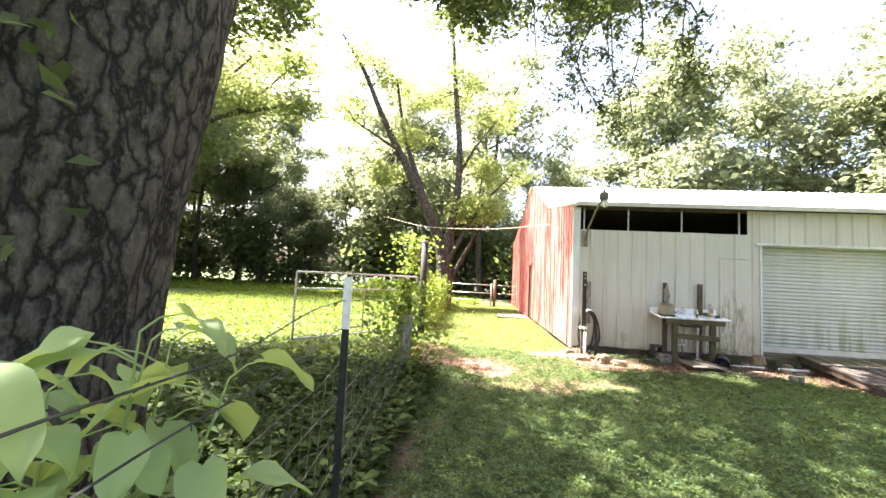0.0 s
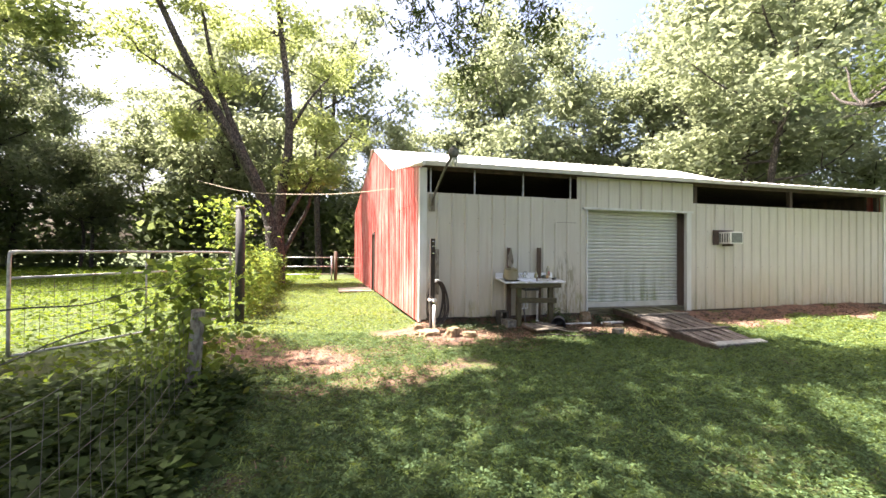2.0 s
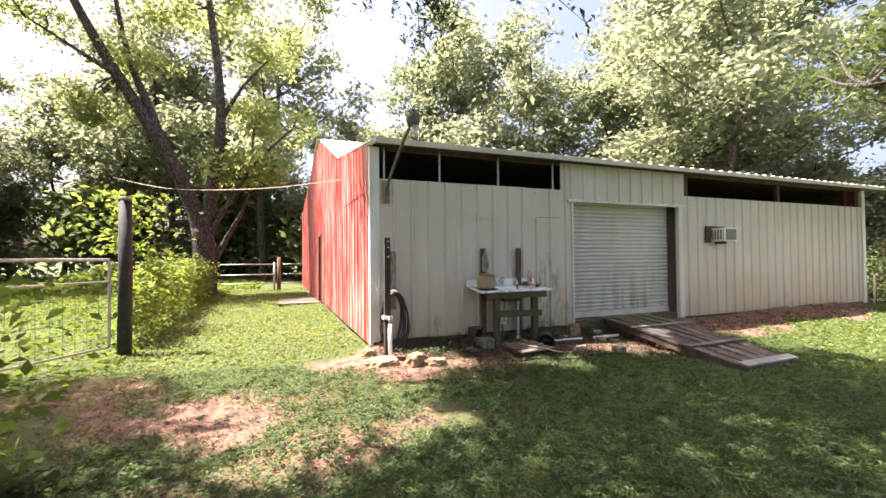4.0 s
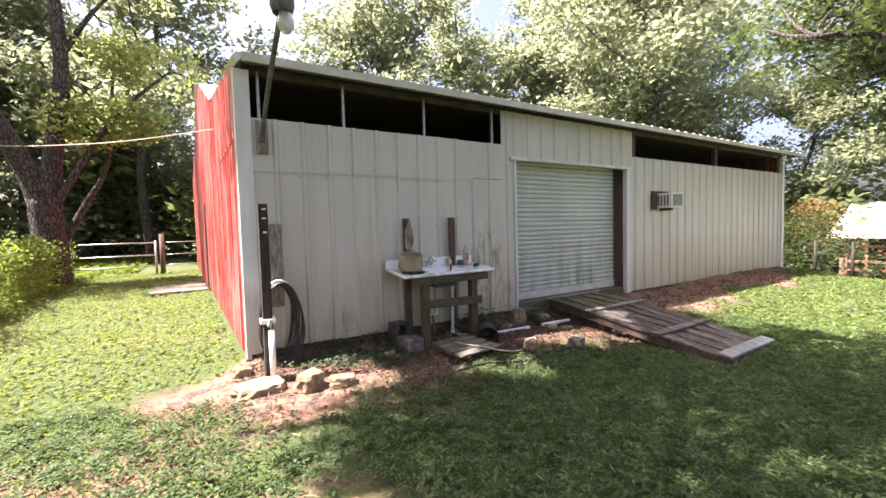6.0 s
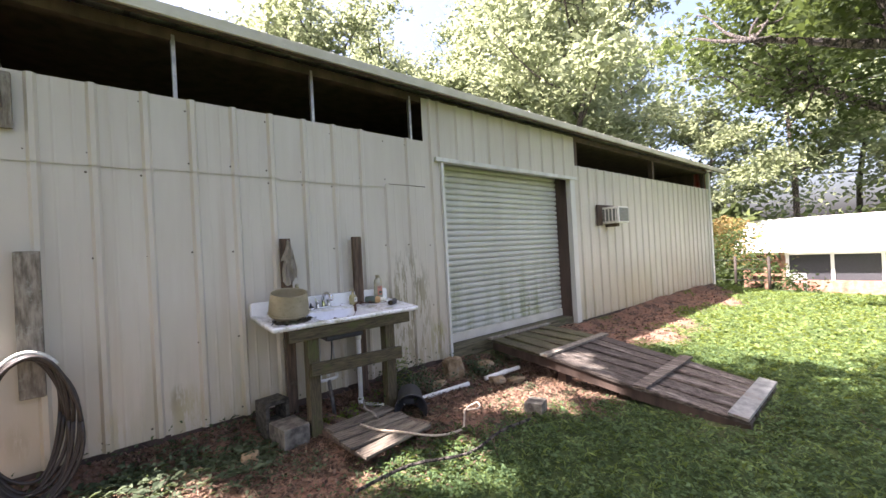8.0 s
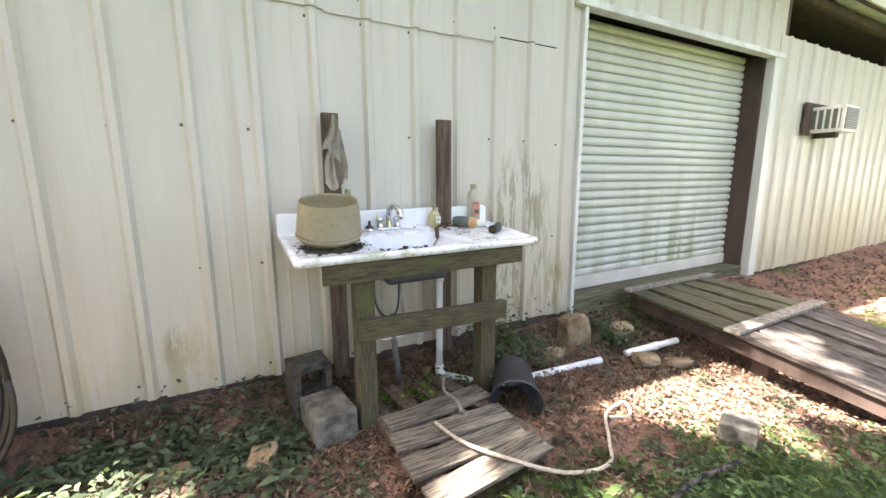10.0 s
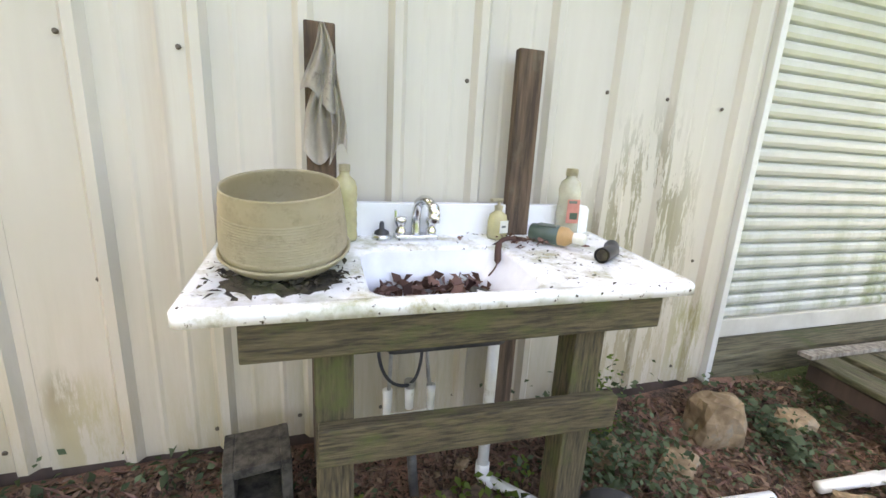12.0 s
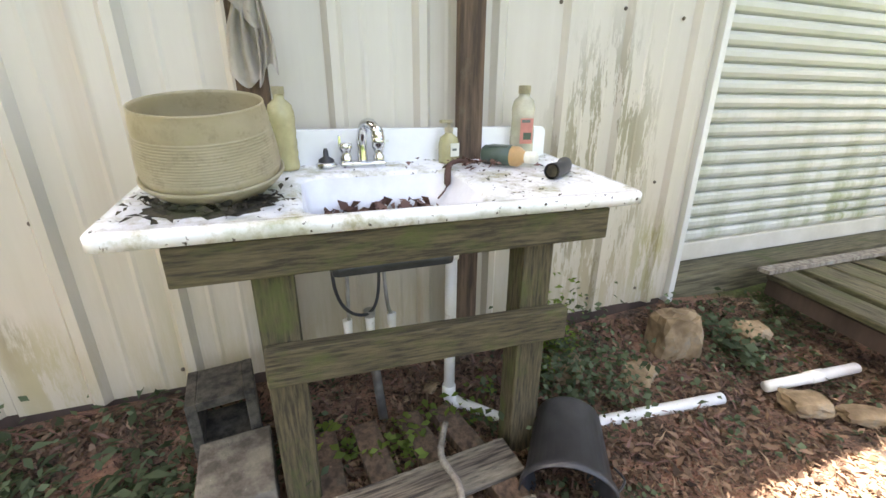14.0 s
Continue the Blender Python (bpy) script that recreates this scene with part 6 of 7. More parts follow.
for y, h, white in ((-2.2, 1.45, False), (1.8, 1.5, True), (5.75, 1.25, False)):
    x = fence_x(y)
    o = part("post", t_post(h), "steel_post", near_fence, "dark steel T-post")
    o.location = (x, y, 0)
    if white:
        bm = box(-0.0222, 0.0222, -0.0112, 0.0052, h - 0.29, h + 0.002, 0.001)
        box(-0.0052, 0.0052, 0.0052, 0.0352, h - 0.29, h + 0.002, 0.001, bm)
        part("cap", bm, "white_plastic", near_fence, "white painted top of the post").location = (x, y, 0)
part("brace", tube([(-0.62, 5.55, -0.1), (-0.5, 5.35, 0.95)], [0.07, 0.06], 10), "lichen", near_fence, "leaning old brace log", smooth=True)
for k, z in enumerate((0.12, 0.3, 0.48, 0.66, 0.84, 1.02, 1.2, 1.38)):
    bm = bmesh.new()
    pts = []
    for i in range(49):
        y = -2.2 + 7.95 * i / 48
        sag = (0.1 if z > 1.3 else 0.06) * math.sin(math.pi * ((y + 2.2) % 4.0) / 4.0) * (z / 1.38)
        pts.append((fence_x(y) - 0.016 + 0.008 * math.sin(y * 3 + k), y, z - sag + 0.012 * math.sin(y * 5 + k * 2)))
    tube(pts, 0.0017 if z < 1.1 else 0.0032, 4, bm)
    if z > 1.1:
        for i, p in enumerate(pts[::1]):      # barbs
            a = i * 1.3
            tube([Vector(p) + Vector((math.cos(a), 0.2, math.sin(a))) * 0.016, Vector(p) - Vector((math.cos(a), 0.2, math.sin(a))) * 0.016], 0.0018, 3, bm)
    part("strand", bm, "old_metal" if z < 1.1 else "steel_post", near_fence, "woven wire" if z < 1.1 else "rusty barbed wire")
for i in range(52):
    y = -2.1 + i * 0.152
    wire("stay", [(fence_x(y) - 0.018, y, 0.06), (fence_x(y) - 0.03 + 0.014 * math.sin(i), y + 0.012 * math.cos(i * 2), 0.55), (fence_x(y) - 0.02, y + 0.02 * math.sin(i * 3), 1.0 - 0.06 * math.sin(math.pi * ((y + 2.2) % 4.0) / 4.0))], 0.0014, near_fence, "old_metal")

gate_post = thing("gate_post", "tall dark creosoted gate post", "post")
GX, GY = -1.17, 10.5
part("pole", tube([(GX, GY, -0.2), (GX + 0.01, GY, 1.2), (GX, GY, 2.45)], [0.1, 0.095, 0.09], 14), "steel_post", gate_post, smooth=True)
part("cap", tube([(GX, GY, 2.44), (GX, GY, 2.5)], [0.094, 0.085], 14), "lichen", gate_post, "pale cut top", smooth=True)


def pipe_gate(a, b, top, rails, label, verts=0, mesh=False):
    a, b = Vector((*a, 0)), Vector((*b, 0))
    g = thing("pipe_gate", label, "gate")
    up = Vector((0, 0, 1))
    d = (b - a).normalized()
    part("frame", tube(smooth_path([a + up * 0.15, a + up * (top - 0.12), a + up * (top - 0.02) + d * 0.05, a + up * top + d * 0.16, a.lerp(b, 0.5) + up * (top + 0.005), b + up * top - d * 0.16, b + up * (top - 0.02) - d * 0.05, b + up * (top - 0.12), b + up * 0.15], 5), 0.022, 8), "steel", g, "rounded galvanised pipe frame", smooth=True)
    for z in rails:
        part("rail", tube([a + up * z, b + up * z], 0.017, 8), "steel", g, smooth=True)
    for k in range(verts):
        p = a.lerp(b, (k + 1) / (verts + 1))
        part("upright", tube([p + up * 0.15, p + up * top], 0.014, 6), "steel", g, smooth=True)
    if mesh:
        n = int((b - a).length / 0.16)
        for k in range(1, n):
            p = a.lerp(b, k / n)
            wire("mesh_wire", [p + up * 0.15, p + up * rails[-1]], 0.003, g, "dark")
        for z in (0.3, 0.45, 0.6, 0.78, 0.95):
            wire("mesh_wire", [a + up * z, b + up * z], 0.003, g, "dark")
    return g


pipe_gate((GX - 0.16, GY - 0.12), (-3.27, 7.44), 1.5, (0.15, 1.16), "open galvanised pipe gate with wire mesh, rust at the joints", 1, True)
back_fence = thing("back_fence", "low pipe gate and posts closing the lane behind", "fence")
part("post", tube([(0.92, 23.2, -0.2), (0.92, 23.2, 1.55)], [0.09, 0.08], 10), "old_board", back_fence, "weathered wooden post", smooth=True)
part("post", tube([(-1.75, 23.0, -0.2), (-1.75, 23.0, 1.6)], [0.11, 0.1], 10), "dark", back_fence, "dark wooden post", smooth=True)
part("post", tube([(0.72, 23.15, -0.2), (0.72, 23.15, 1.3)], [0.04, 0.04], 8), "steel", back_fence, smooth=True)
for z in (0.35, 0.75, 1.22):
    part("rail", tube([(-1.7, 23.0, z), (0.72, 23.15, z)], 0.025, 8), "steel", back_fence, smooth=True)
    part("rail", tube([(0.92, 23.2, z), (2.15, 23.4, z)], 0.012, 6), "steel", back_fence, smooth=True)
vine_fence = thing("vine_fence", "wire fence with steel posts buried in vines", "fence")
for y in (12.4, 14.6, 17.0, 19.6):
    x = -1.2 - 0.055 * (y - 10.5)
    part("post", tube([(x, y, -0.1), (x, y, 1.35)], 0.025, 6), "dark", vine_fence, "thin dark steel post")
for z in (0.3, 0.6, 0.9, 1.2):
    wire("strand", [(-1.2, 10.6, z), (-1.88, 23.0, z)], 0.003, vine_fence)


def leaves(name, label, pts, sizes, kind, category="plant", droop=0.35, slim=0.55, up=0.5):
    me = leaf_mesh(name, pts, sizes, droop, slim, up)
    me.materials.append(M[kind])
    return tagged(new(name, me), label, category, kind="stuff")


# vines on the lane fence, the gate post and the end post
n = 9000
y = RNG.uniform(10.9, 22.8, n)
h = 1.3 + 0.16 * np.sin(y * 2.1) + 0.12 * np.sin(y * 5.3) + np.abs(RNG.normal(0, 0.1, n))
z = h * RNG.uniform(0, 1, n) ** 0.75
pts = np.stack([-1.2 - 0.055 * (y - 10.5) + RNG.normal(0, 0.16, n) * (0.6 + 0.6 * np.sin(y * 1.3) ** 2), y, z], 1)
leaves("vines", "bright green vines smothering the wire fence", pts, RNG.uniform(0.06, 0.15, n), "vine", "vine")
n = 1500
z = RNG.uniform(0, 1.45, n)
a = RNG.uniform(0, 6.28, n)
rad = np.abs(RNG.normal(0, 0.22 + 0.14 * np.sin(z * 2), n))
pts = np.stack([-0.66 + rad * np.cos(a), 5.6 + 1.3 * rad * np.sin(a), z], 1)
leaves("vines", "leafy vines climbing the fence end post", pts, RNG.uniform(0.06, 0.14, n), "vine", "vine")
n = 500
z = RNG.uniform(1.6, 2.9, n)
a = RNG.uniform(0, 6.28, n)
rad = np.abs(RNG.normal(0, 0.5, n))
pts = np.stack([-1.9 + rad * np.cos(a), 12.8 + rad * np.sin(a), z], 1)
leaves("sapling_leaves", "leaves of a young sapling above the vines", pts, RNG.uniform(0.1, 0.18, n), "vine")
# weeds along the fence and in the paddock corner
n = 15000
y = RNG.uniform(-0.5, 6.2, n)
x = fence_x(y) + 0.12 - np.abs(RNG.normal(0, 1.5, n))
hgt = 0.32 * (0.4 + 0.6 * np.clip(np.sin(x * 2.3 + 1) * np.sin(y * 1.9) + 0.5, 0, 1))
pts = np.stack([x, y, ground_z(x, y) + hgt * RNG.uniform(0.1, 1, n)], 1)
leaves("weeds", "knee-high leafy weeds along the fence", pts, RNG.uniform(0.035, 0.1, n), "weed", "weeds", 0.2, 0.55, 0.6)


# broad-leaved plant beside the start
def broad_leaf(length, width, seed):
    """A heart-shaped leaf, folded along its midrib, wavy at the edge, its tip hanging."""
    bm = bmesh.new()
    nu, nv = 10, 7
    g = []
    for i in range(nu + 1):
        t = i / nu
        w = width * (t + 0.02) ** 0.42 * (1 - t) ** 0.75 * 1.75 + 0.001
        row = []
        for j in range(nv):
            u = j / (nv - 1) * 2 - 1
            back = -0.16 * length * (1 - t) ** 3 * abs(u)
            row.append(bm.verts.new((length * t + back, u * w, 0.3 * w * abs(u) - 0.42 * length * t * t + 0.012 * math.sin(8 * t + 2 * u + seed) * abs(u))))
        g.append(row)
    for a, b in zip(g, g[1:]):
        for j in range(nv - 1):
            bm.faces.new((a[j], b[j], b[j + 1], a[j + 1]))
    return bm


weed = thing("broad_leaved_plant", "tall weed with large green heart-shaped leaves, lightened as if sunlit, beside the fence", "plant")
# leaf green lightened to stand in for sunlight and sheen
M["broad"] = leaf_mat("broad_leaf", (0.17, 0.26, 0.11), (0.38, 0.47, 0.26), (0.5, 0.62, 0.16), 0.4)
rw = random.Random(3)
blades = []
for q in range(5):
    ob = part("leaf", broad_leaf(0.105 + 0.02 * q, 0.046 + 0.008 * q, q), "broad", weed, smooth=True)
    blades.append(ob)
first = {0, 1, 2, 3, 4}
for k in range(22):
    bx, by = -0.42 + rw.uniform(-0.2, 0.2), 0.3 + rw.uniform(-0.22, 0.25)
    tx, ty, tz = bx + rw.uniform(-0.22, 0.3), by + rw.uniform(-0.2, 0.2), rw.uniform(0.8, 1.42)
    path = smooth_path([(bx, by, -0.05), ((bx + tx) / 2 - 0.03, (by + ty) / 2, tz * 0.55), (tx, ty, tz)], 6)
    part("stem", tube(path, [0.006 - 0.0003 * i for i in range(len(path))], 6), "broad", weed, smooth=True)
    for q in range(9):
        p = path[min(4 + q, len(path) - 1)]
        a = 2.4 * q + rw.uniform(-0.4, 0.4)
        stalk = rw.uniform(0.05, 0.12)
        e = p + Vector((stalk * math.cos(a), stalk * math.sin(a), stalk * 0.5))
        part("stalk", tube([p, p.lerp(e, 0.5) + Vector((0, 0, 0.012)), e], [0.003, 0.0025, 0.002], 5), "broad", weed)
        n = rw.randrange(5)
        if n in first:
            o = blades[n]
            first.discard(n)
        else:
            o = new("leaf", blades[n].data)
            o.parent = weed
        o.matrix_basis = Matrix.Translation(e) @ Matrix.Rotation(a + rw.uniform(-0.3, 0.3), 4, 'Z') @ Matrix.Rotation(rw.uniform(-0.15, 0.5), 4, 'Y') @ Matrix.Rotation(rw.uniform(-0.35, 0.35), 4, 'X')

# cable from the barn to the trees
cable = thing("overhead_cable", "pale sagging cable from the barn to the trees", "cable")
part("line", tube(smooth_path([(2.4, 12.2, 3.3), (0.3, 15.5, 3.5), (-3.2, 21.5, 4.3), (-7.0, 28.0, 5.7)], 6), 0.012, 5), "rope", cable)

# brush heap out in the paddock
n = 1600
a, rad = RNG.uniform(0, 6.28, n), np.abs(RNG.normal(0, 1, n))
pts = np.stack([-7.5 + 1.7 * rad * np.cos(a), 29 + 1.0 * rad * np.sin(a), np.clip(1.3 - 0.55 * rad, 0.05, 2) * RNG.uniform(0.1, 1, n)], 1)
leaves("brush_heap", "pale dry brush heap out in the paddock", pts, RNG.uniform(0.15, 0.35, n), "vine", "brush heap")

# ---------------------------------------------------------------- coop beyond the barn
M["brick"] = surf("brick_red", (0.32, 0.14, 0.09), (0.45, 0.24, 0.17), 4, rough=0.9, relief=0.4)
M["screen"] = plain("dark_screen", (0.045, 0.045, 0.05), 0.8)
M["brown"] = surf("brown_wood", (0.2, 0.1, 0.06), (0.34, 0.2, 0.13), 5, rough=0.85)
coop = thing("outbuilding", "low brick outbuilding with screened front and white metal roof", "building", kind="")
CX, CZ = 36.0, -2.25
part("wall", box(CX, CX + 0.2, -12, 10.6, CZ - 0.5, CZ + 0.75), "brick", coop, "low red brick front wall")
part("wall", box(CX + 6, CX + 6.2, -12, 12.8, CZ - 0.5, CZ + 2.4), "brick", coop, "brick back wall")
part("wall", box(CX, CX + 6, 12.6, 12.8, CZ - 0.5, CZ + 2.4), "brown", coop, "brown boarded end wall")
part("wall", box(CX, CX + 6, -12.2, -12, CZ - 0.5, CZ + 2.4), "brown", coop, "brown boarded end wall")
for k in range(11):
    y = 10.5 - k * 2.05
    part("screen_panel", box(CX + 0.08, CX + 0.12, y - 1.98, y - 0.07, CZ + 0.76, CZ + 2.3), "screen", coop, "dark insect screen")
    part("post", box(CX - 0.02, CX + 0.16, y - 0.08, y + 0.08, CZ + 0.75, CZ + 2.4, 0.01), "white_plastic", coop, "white post")
part("beam", box(CX - 0.05, CX + 0.2, -12, 10.6, CZ + 2.31, CZ + 2.46, 0.01), "white_plastic", coop, "white beam")
for y in (12.5, 11.6, 10.7):
    part("post", box(CX - 0.1, CX + 0.08, y - 0.09, y + 0.09, CZ - 0.3, CZ + 2.45, 0.01), "brown", coop, "brown timber post")
for z in (0.5, 1.0, 1.9):
    part("rail", box(CX - 0.05, CX + 0.05, 10.7, 12.5, CZ + z, CZ + z + 0.14, 0.005), "brown", coop, "brown timber rail")
bm = bmesh.new()
vs = [bm.verts.new(p) for p in ((CX - 0.6, -13, CZ + 2.5), (CX - 0.6, 13.3, CZ + 2.5), (CX + 4.2, 13.3, CZ + 4.7), (CX + 4.2, -13, CZ + 4.7), (CX + 8, -13, CZ + 2.6), (CX + 8, 13.3, CZ + 2.6))]
bm.faces.new((vs[0], vs[3], vs[2], vs[1])); bm.faces.new((vs[3], vs[4], vs[5], vs[2]))
bmesh.ops.solidify(bm, geom=bm.faces[:], thickness=0.06)
part("roof", bm, "roof", coop, "white metal roof")
crate = thing("garden_chair", "white metal garden chair frame by the outbuilding", "chair", (33.5, 9.4, float(ground_z(33.5, 9.4))))
for dx, dy in ((0, 0), (0.6, 0), (0, 0.7), (0.6, 0.7)):
    part("leg", tube([(dx, dy, 0), (dx, dy, 1.0 if dx else 0.55)], 0.025, 6), "white_plastic", crate)
part("seat", box(0, 0.6, 0, 0.7, 0.5, 0.54, 0.01), "white_plastic", crate)
part("backrest", box(0.58, 0.62, 0, 0.7, 0.6, 1.0, 0.01), "white_plastic", crate)

M["orange"] = leaf_mat("copper_leaf", (0.09, 0.09, 0.035), (0.27, 0.19, 0.085), (0.38, 0.28, 0.09))
thicket("hedge", "dense dark green hedge beyond the barn's corner", [(22.8, 14.0), (22.3, 8.0)], 9000, 2.1, 0.4, 0.15, "leaf", lump=0.8)
n = 2600
a, rad = RNG.uniform(0, 6.28, n), np.abs(RNG.normal(0, 0.75, n))
pts = np.stack([25 + rad * np.cos(a), 10.9 + rad * np.sin(a), -1.0 + RNG.uniform(1.3, 3.4, n) - 0.35 * rad], 1)
leaves("copper_bush", "shrub with copper and green young leaves", pts, RNG.uniform(0.1, 0.2, n), "orange", "shrub")
hedge_fence = thing("hedge_fence", "wire fence with weathered posts along the hedge", "fence")
for y in (8.7, 9.7, 10.8):
    gz = float(ground_z(21.3, y))
    part("post", tube([(21.3, y, gz - 0.2), (21.3, y, gz + 1.3)], 0.045, 8), "black_wood", hedge_fence, smooth=True)
for z in (0.4, 0.8, 1.15):
    part("rail", tube([(21.3, 8.6, float(ground_z(21.3, 9.5)) + z), (21.3, 12.5, float(ground_z(21.3, 9.5)) + z)], 0.008, 6), "steel_post", hedge_fence)

# ---------------------------------------------------------------- ground cover
def cover(name, label, n, xr, yr, size, kind, keep_bare, height=0.02, category="grass", slim=0.4, up=0.6, droop=-0.25):
    x, y = RNG.uniform(*xr, n), RNG.uniform(*yr, n)
    patch = np.array([noise.noise(Vector((a * 0.9, b * 0.9, 2))) for a, b in zip(x[::1], y[::1])]) * 0.35
    b = bare(x, y) + RNG.normal(0, 0.07, n)
    keep = (b + patch < keep_bare) & ~((y > WY - 0.02) & (x > X0 - 0.04 - SLANT * (y - WY)) & (x < X1)) & ~((x > 6.85) & (x < 8.3) & (y > 6.2))
    x, y = x[keep], y[keep]
    clump = np.array([noise.noise(Vector((a * 9, b * 9, 5))) for a, b in zip(x, y)])
    z = ground_z(x, y) + RNG.uniform(0.2, 1, len(x)) * height * np.clip(0.75 + 1.6 * clump, 0.15, 2.0)
    return leaves(name, label, np.stack([x, y, z], 1), RNG.uniform(*size, len(x)), kind, category, droop, slim, up)


def plants(name, label, n, xr, yr, leaf, kind, keep_bare, k=6, lift=(0.01, 0.05), slim=0.5, category="grass", clumping=0.35, scale=0.9):
    """Rosettes strewn where the ground is not bare, thicker in some places than others."""
    x, y = RNG.uniform(*xr, n), RNG.uniform(*yr, n)
    thick = np.array([noise.noise(Vector((a * scale, b * scale, 2))) + 0.5 * noise.noise(Vector((a * 4.1, b * 4.1, 7))) for a, b in zip(x, y)])
    keep = (bare(x, y) + RNG.normal(0, 0.08, n) + clumping * thick < keep_bare) & ~((y > WY - 0.03) & (x > X0 - 0.04 - SLANT * (y - WY)) & (x < X1)) & ~((x > 6.85) & (x < 8.3) & (y > 6.2))
    x, y, thick = x[keep], y[keep], thick[keep]
    z = ground_z(x, y) + 0.018 * np.clip(-thick, 0, 1)
    me = rosette_mesh(name, np.stack([x, y, z], 1), leaf, k, lift, slim)
    me.materials.append(M[kind])
    return tagged(new(name, me), label, category, kind="stuff")


cover("grass", "short crabgrass blades in the turf", 80000, (-0.9, 10.5), (0.0, 8.9), (0.03, 0.08), "grass", 0.6, 0.05, slim=0.2, up=0.3, droop=-0.5)
plants("clover", "dense low clover and broad-leaved turf", 38000, (-0.4, 9.5), (0.4, 8.8), (0.02, 0.04), "clover", 0.6, 5, (0.012, 0.05), 0.6)
plants("turf_weeds", "dark rosettes of plantain in the turf", 3800, (-0.4, 9.5), (1.0, 8.7), (0.04, 0.075), "weed", 0.58, 7, (0.015, 0.045), 0.42)
plants("paddock_weeds", "knee-high leafy weeds in the paddock corner", 8000, (-5.0, -0.15), (0.2, 6.0), (0.07, 0.13), "weed", 0.9, 6, (0.05, 0.3), 0.55, "weeds", 0.2)
cover("grass", "short turf beyond", 40000, (8.0, 22.0), (2.0, 9.0), (0.05, 0.11), "grass", 0.5, 0.04)
cover("grass", "short sunlit turf in the lane", 22000, (-1.2, 2.5), (8.9, 24.0), (0.04, 0.09), "grass", 0.6, 0.04)
cover("grass", "far sunlit paddock grass", 24000, (-34.0, 0.0), (24.0, 42.0), (0.2, 0.42), "meadow", 0.9, 0.12)
cover("grass", "rough paddock grass", 40000, (-16.0, -1.0), (1.0, 26.0), (0.07, 0.16), "meadow", 0.9, 0.1)


def litter(n, xr, yr, size, label):
    x, y = RNG.uniform(*xr, n), RNG.uniform(*yr, n)
    keep = (bare(x, y) + RNG.normal(0, 0.15, n) > 0.45) & ~((x > 2.2) & (x < 3.6) & (y < 8.55) & (RNG.uniform(0, 1, n) < 0.85))
    x, y = x[keep], y[keep]
    leaves("leaf_litter", label, np.stack([x, y, ground_z(x, y) + RNG.uniform(0.005, 0.03, len(x))], 1), RNG.uniform(*size, len(x)), "litter", "leaf litter", 0.0, 0.4, 0.75)
litter(20000, (2.3, 8.5), (7.2, 9.05), (0.015, 0.06), "brown leaf litter and bark chips along the wall")
litter(26000, (3.0, 7.2), (8.0, 9.05), (0.006, 0.026), "dark crumbs of bark and leaf mould in the soil")
litter(9000, (-1.4, 2.6), (5.4, 8.4), (0.015, 0.05), "brown leaf scraps on bare clay")
litter(3500, (8.3, 16.5), (7.6, 9.05), (0.02, 0.08), "brown leaf litter along the wall")
n = 2600
cx = RNG.choice([2.75, 3.5, 3.9, 5.5, 5.45, 5.6, 5.75, 6.5, 6.7, 7.3, 3.3, 4.3], n)
x = cx + RNG.normal(0, 0.13, n)
y = np.minimum(8.78 + RNG.normal(0, 0.16, n), 9.05)
z = ground_z(x, y) + np.abs(RNG.normal(0, 0.05, n)) + 0.1 * (np.abs(cx - 5.6) < 0.2) * RNG.uniform(0, 1.6, n)
leaves("wall_weeds", "small green weeds growing along the wall foot", np.stack([x, y, z], 1), RNG.uniform(0.02, 0.045, n), "wall_weed", "weeds", 0.1, 0.6, 0.6)
for k in range(60):
    x, y = rs.uniform(2.6, 7.0), rs.uniform(8.1, 9.0)
    s = rs.uniform(0.015, 0.045)
    o = rock(x, y, float(ground_z(x, y)) - s * 0.3, s * rs.uniform(0.9, 1.6), s, s * 0.6, "small stone chip in the clay", 20 + k, rs.uniform(0, 180), "stone_chip") if k < 6 else None
    if o is None:
        o = new("stone_chip", bpy.data.objects["stone_chip"].data)
        tagged(o, "small stone chip in the clay", "rock", "stones by the barn")
        o.matrix_basis = pose(x, y, float(ground_z(x, y)), rs.uniform(0, 90), 0, rs.uniform(0, 360))

# weeds and clover sprouting in the soil by the sink and the ramp
def patch(name, label, spots, per, spread, leaf, kind, k=6, lift=(0.01, 0.05), slim=0.5):
    c = np.repeat(np.array(spots, float), per, 0)
    c = c + RNG.normal(0, 1, c.shape) * spread
    c[:, 1] = np.minimum(c[:, 1], WY - 0.06)
    z = ground_z(c[:, 0], c[:, 1])
    me = rosette_mesh(name, np.stack([c[:, 0], c[:, 1], z], 1), leaf, k, lift, slim)
    me.materials.append(M[kind])
    return tagged(new(name, me), label, "weeds", kind="stuff")


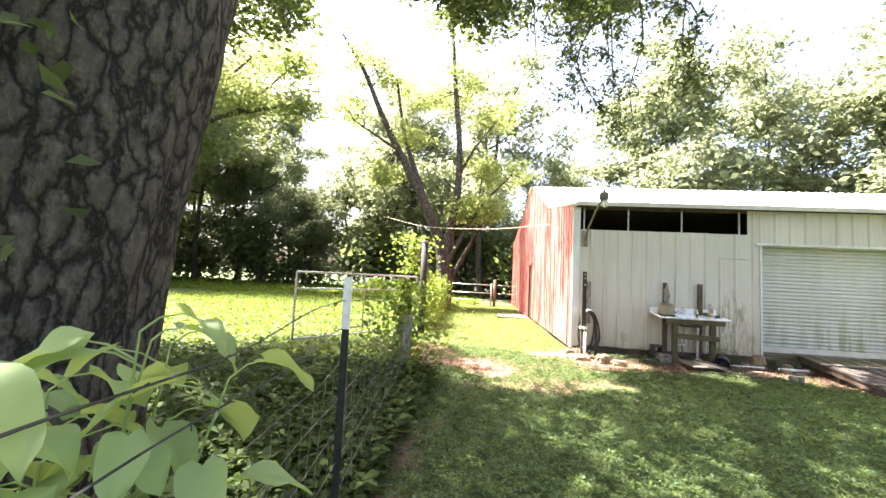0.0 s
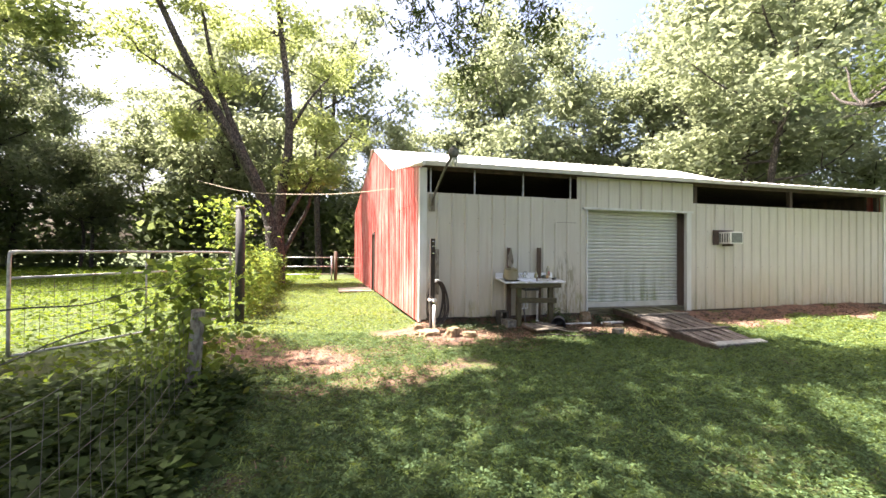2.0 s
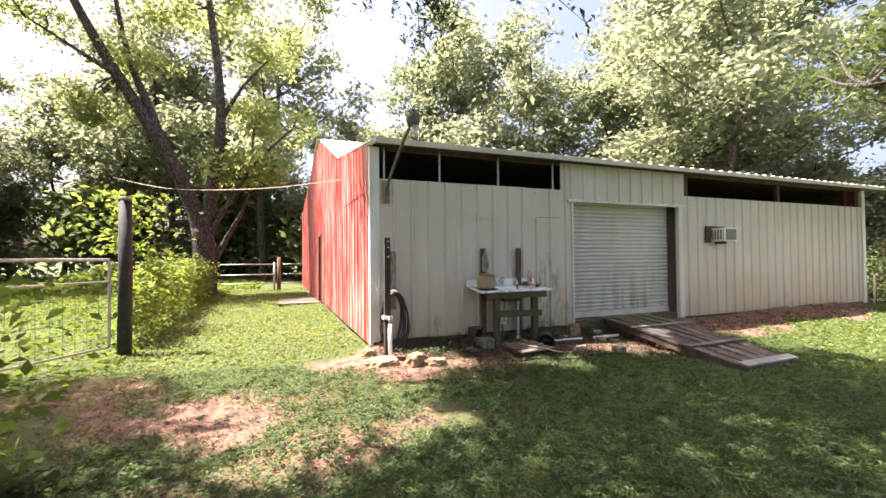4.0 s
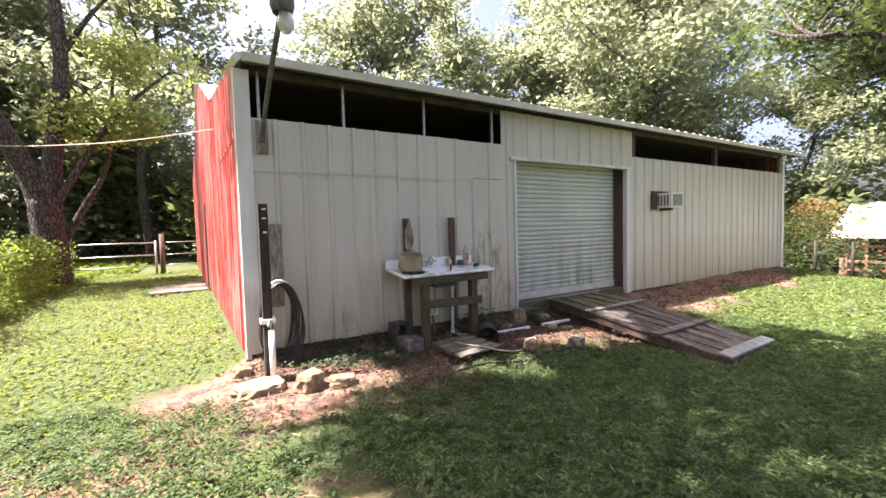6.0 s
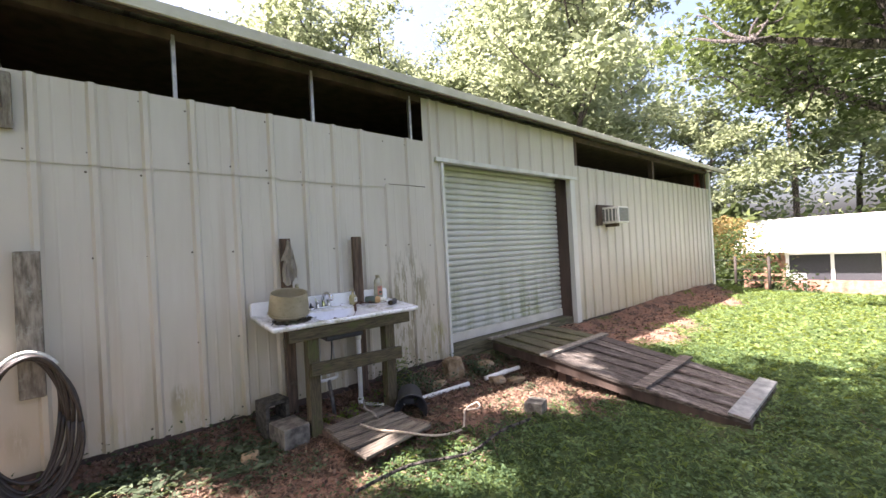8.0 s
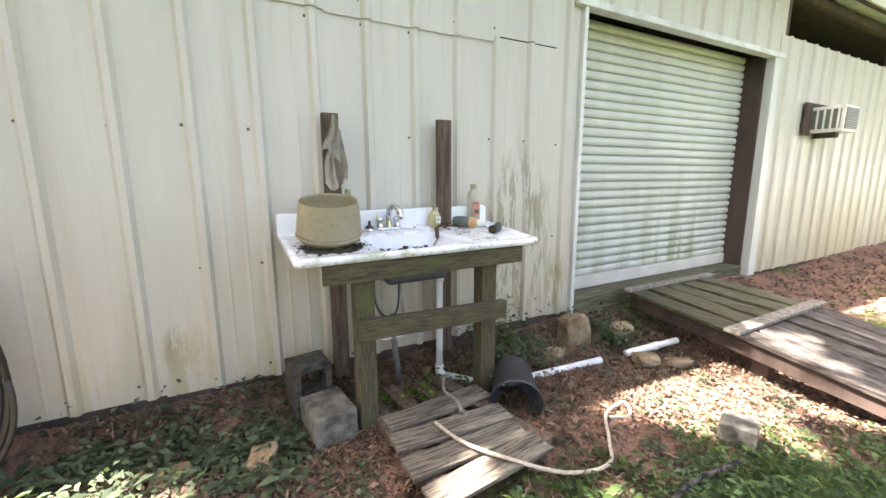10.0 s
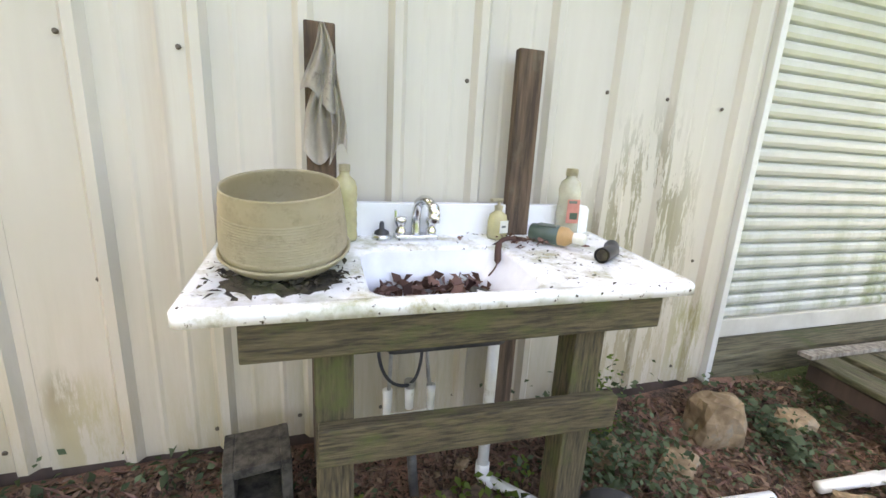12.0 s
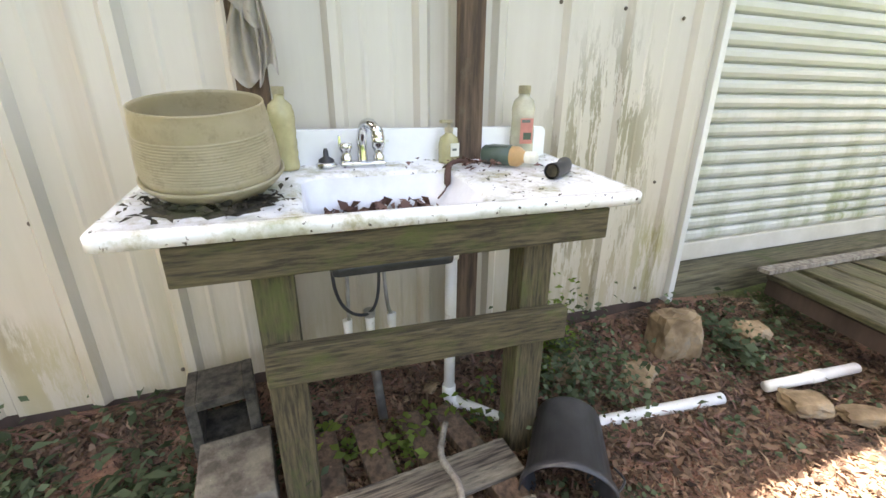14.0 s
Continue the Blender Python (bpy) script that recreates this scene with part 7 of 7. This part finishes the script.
patch("ground_weeds", "low green weeds with narrow leaves along the wall foot", [(3.1 + 0.16 * i, 8.72 + 0.12 * math.sin(i * 2.3)) for i in range(7)] + [(3.6, 8.55), (3.75, 8.5), (3.95, 8.45), (4.0, 8.62), (3.3, 8.75)], 20, 0.1, (0.05, 0.095), "wall_weed", 6, (0.01, 0.05), 0.34)
patch("ground_weeds", "small clover sprouting in the soil", [(float(a), float(b)) for a, b in zip(RNG.uniform(3.7, 7.0, 60), RNG.uniform(7.4, 8.9, 60))], 8, 0.09, (0.018, 0.034), "wall_weed", 5, (0.01, 0.04), 0.8)
patch("ground_weeds", "round-leaved weeds among the stones by the ramp", [(6.45, 8.85), (6.6, 8.8), (6.75, 8.86), (6.5, 8.72), (6.9, 8.8), (6.35, 8.93)], 8, 0.07, (0.035, 0.06), "wall_weed", 4, (0.03, 0.13), 0.95)
patch("ground_weeds", "feathery green weed standing at the wall foot", [(5.5, 8.93), (5.56, 8.9), (5.62, 8.94)], 20, 0.05, (0.025, 0.05), "vine", 5, (0.02, 0.36), 0.5)
patch("ground_weeds", "green sprigs growing between the rotten boards", [(4.78, 8.6), (4.82, 8.66), (5.12, 8.78), (4.98, 8.74), (4.6, 8.72)], 9, 0.045, (0.025, 0.045), "vine", 5, (0.03, 0.13), 0.6)
def straw(n, xr, yr, size, label, kind, keep=0.35):
    x, y = RNG.uniform(*xr, n), RNG.uniform(*yr, n)
    ok = bare(x, y) + RNG.normal(0, 0.12, n) > keep
    x, y = x[ok], y[ok]
    leaves("twigs", label, np.stack([x, y, ground_z(x, y) + RNG.uniform(0.008, 0.03, len(x))], 1), RNG.uniform(*size, len(x)), kind, "twigs", 0.0, 0.09, 0.8)
straw(2400, (2.4, 7.4), (7.3, 9.0), (0.03, 0.11), "dry straw and thin twigs strewn on the clay", "straw")
litter(9000, (3.1, 5.3), (8.3, 9.05), (0.01, 0.035), "damp dark leaf mould along the wall")
straw(900, (-0.6, 3.0), (2.0, 8.6), (0.05, 0.14), "dry straw on the bare ground by the fence", "straw")
straw(1500, (3.0, 7.2), (8.3, 9.05), (0.04, 0.12), "dark rotten twigs along the wall", "dead_leaf")
n = 220
lp = np.stack([4.36 + RNG.normal(0, 0.085, n), 8.64 + RNG.normal(0, 0.06, n), np.zeros(n)], 1)
lp[:, 2] = SZ + 0.004 + TILT * (lp[:, 1] - 8.485) + np.abs(RNG.normal(0, 0.006, n))
lp = lp[(lp[:, 1] > 8.51) & (lp[:, 0] > 4.17) & (lp[:, 0] < 4.53)]
leaves("leaf_debris", "black leaf scraps and dirt round the saucer", lp, RNG.uniform(0.01, 0.04, len(lp)), "grime", "leaves", 0.0, 0.45, 0.5)
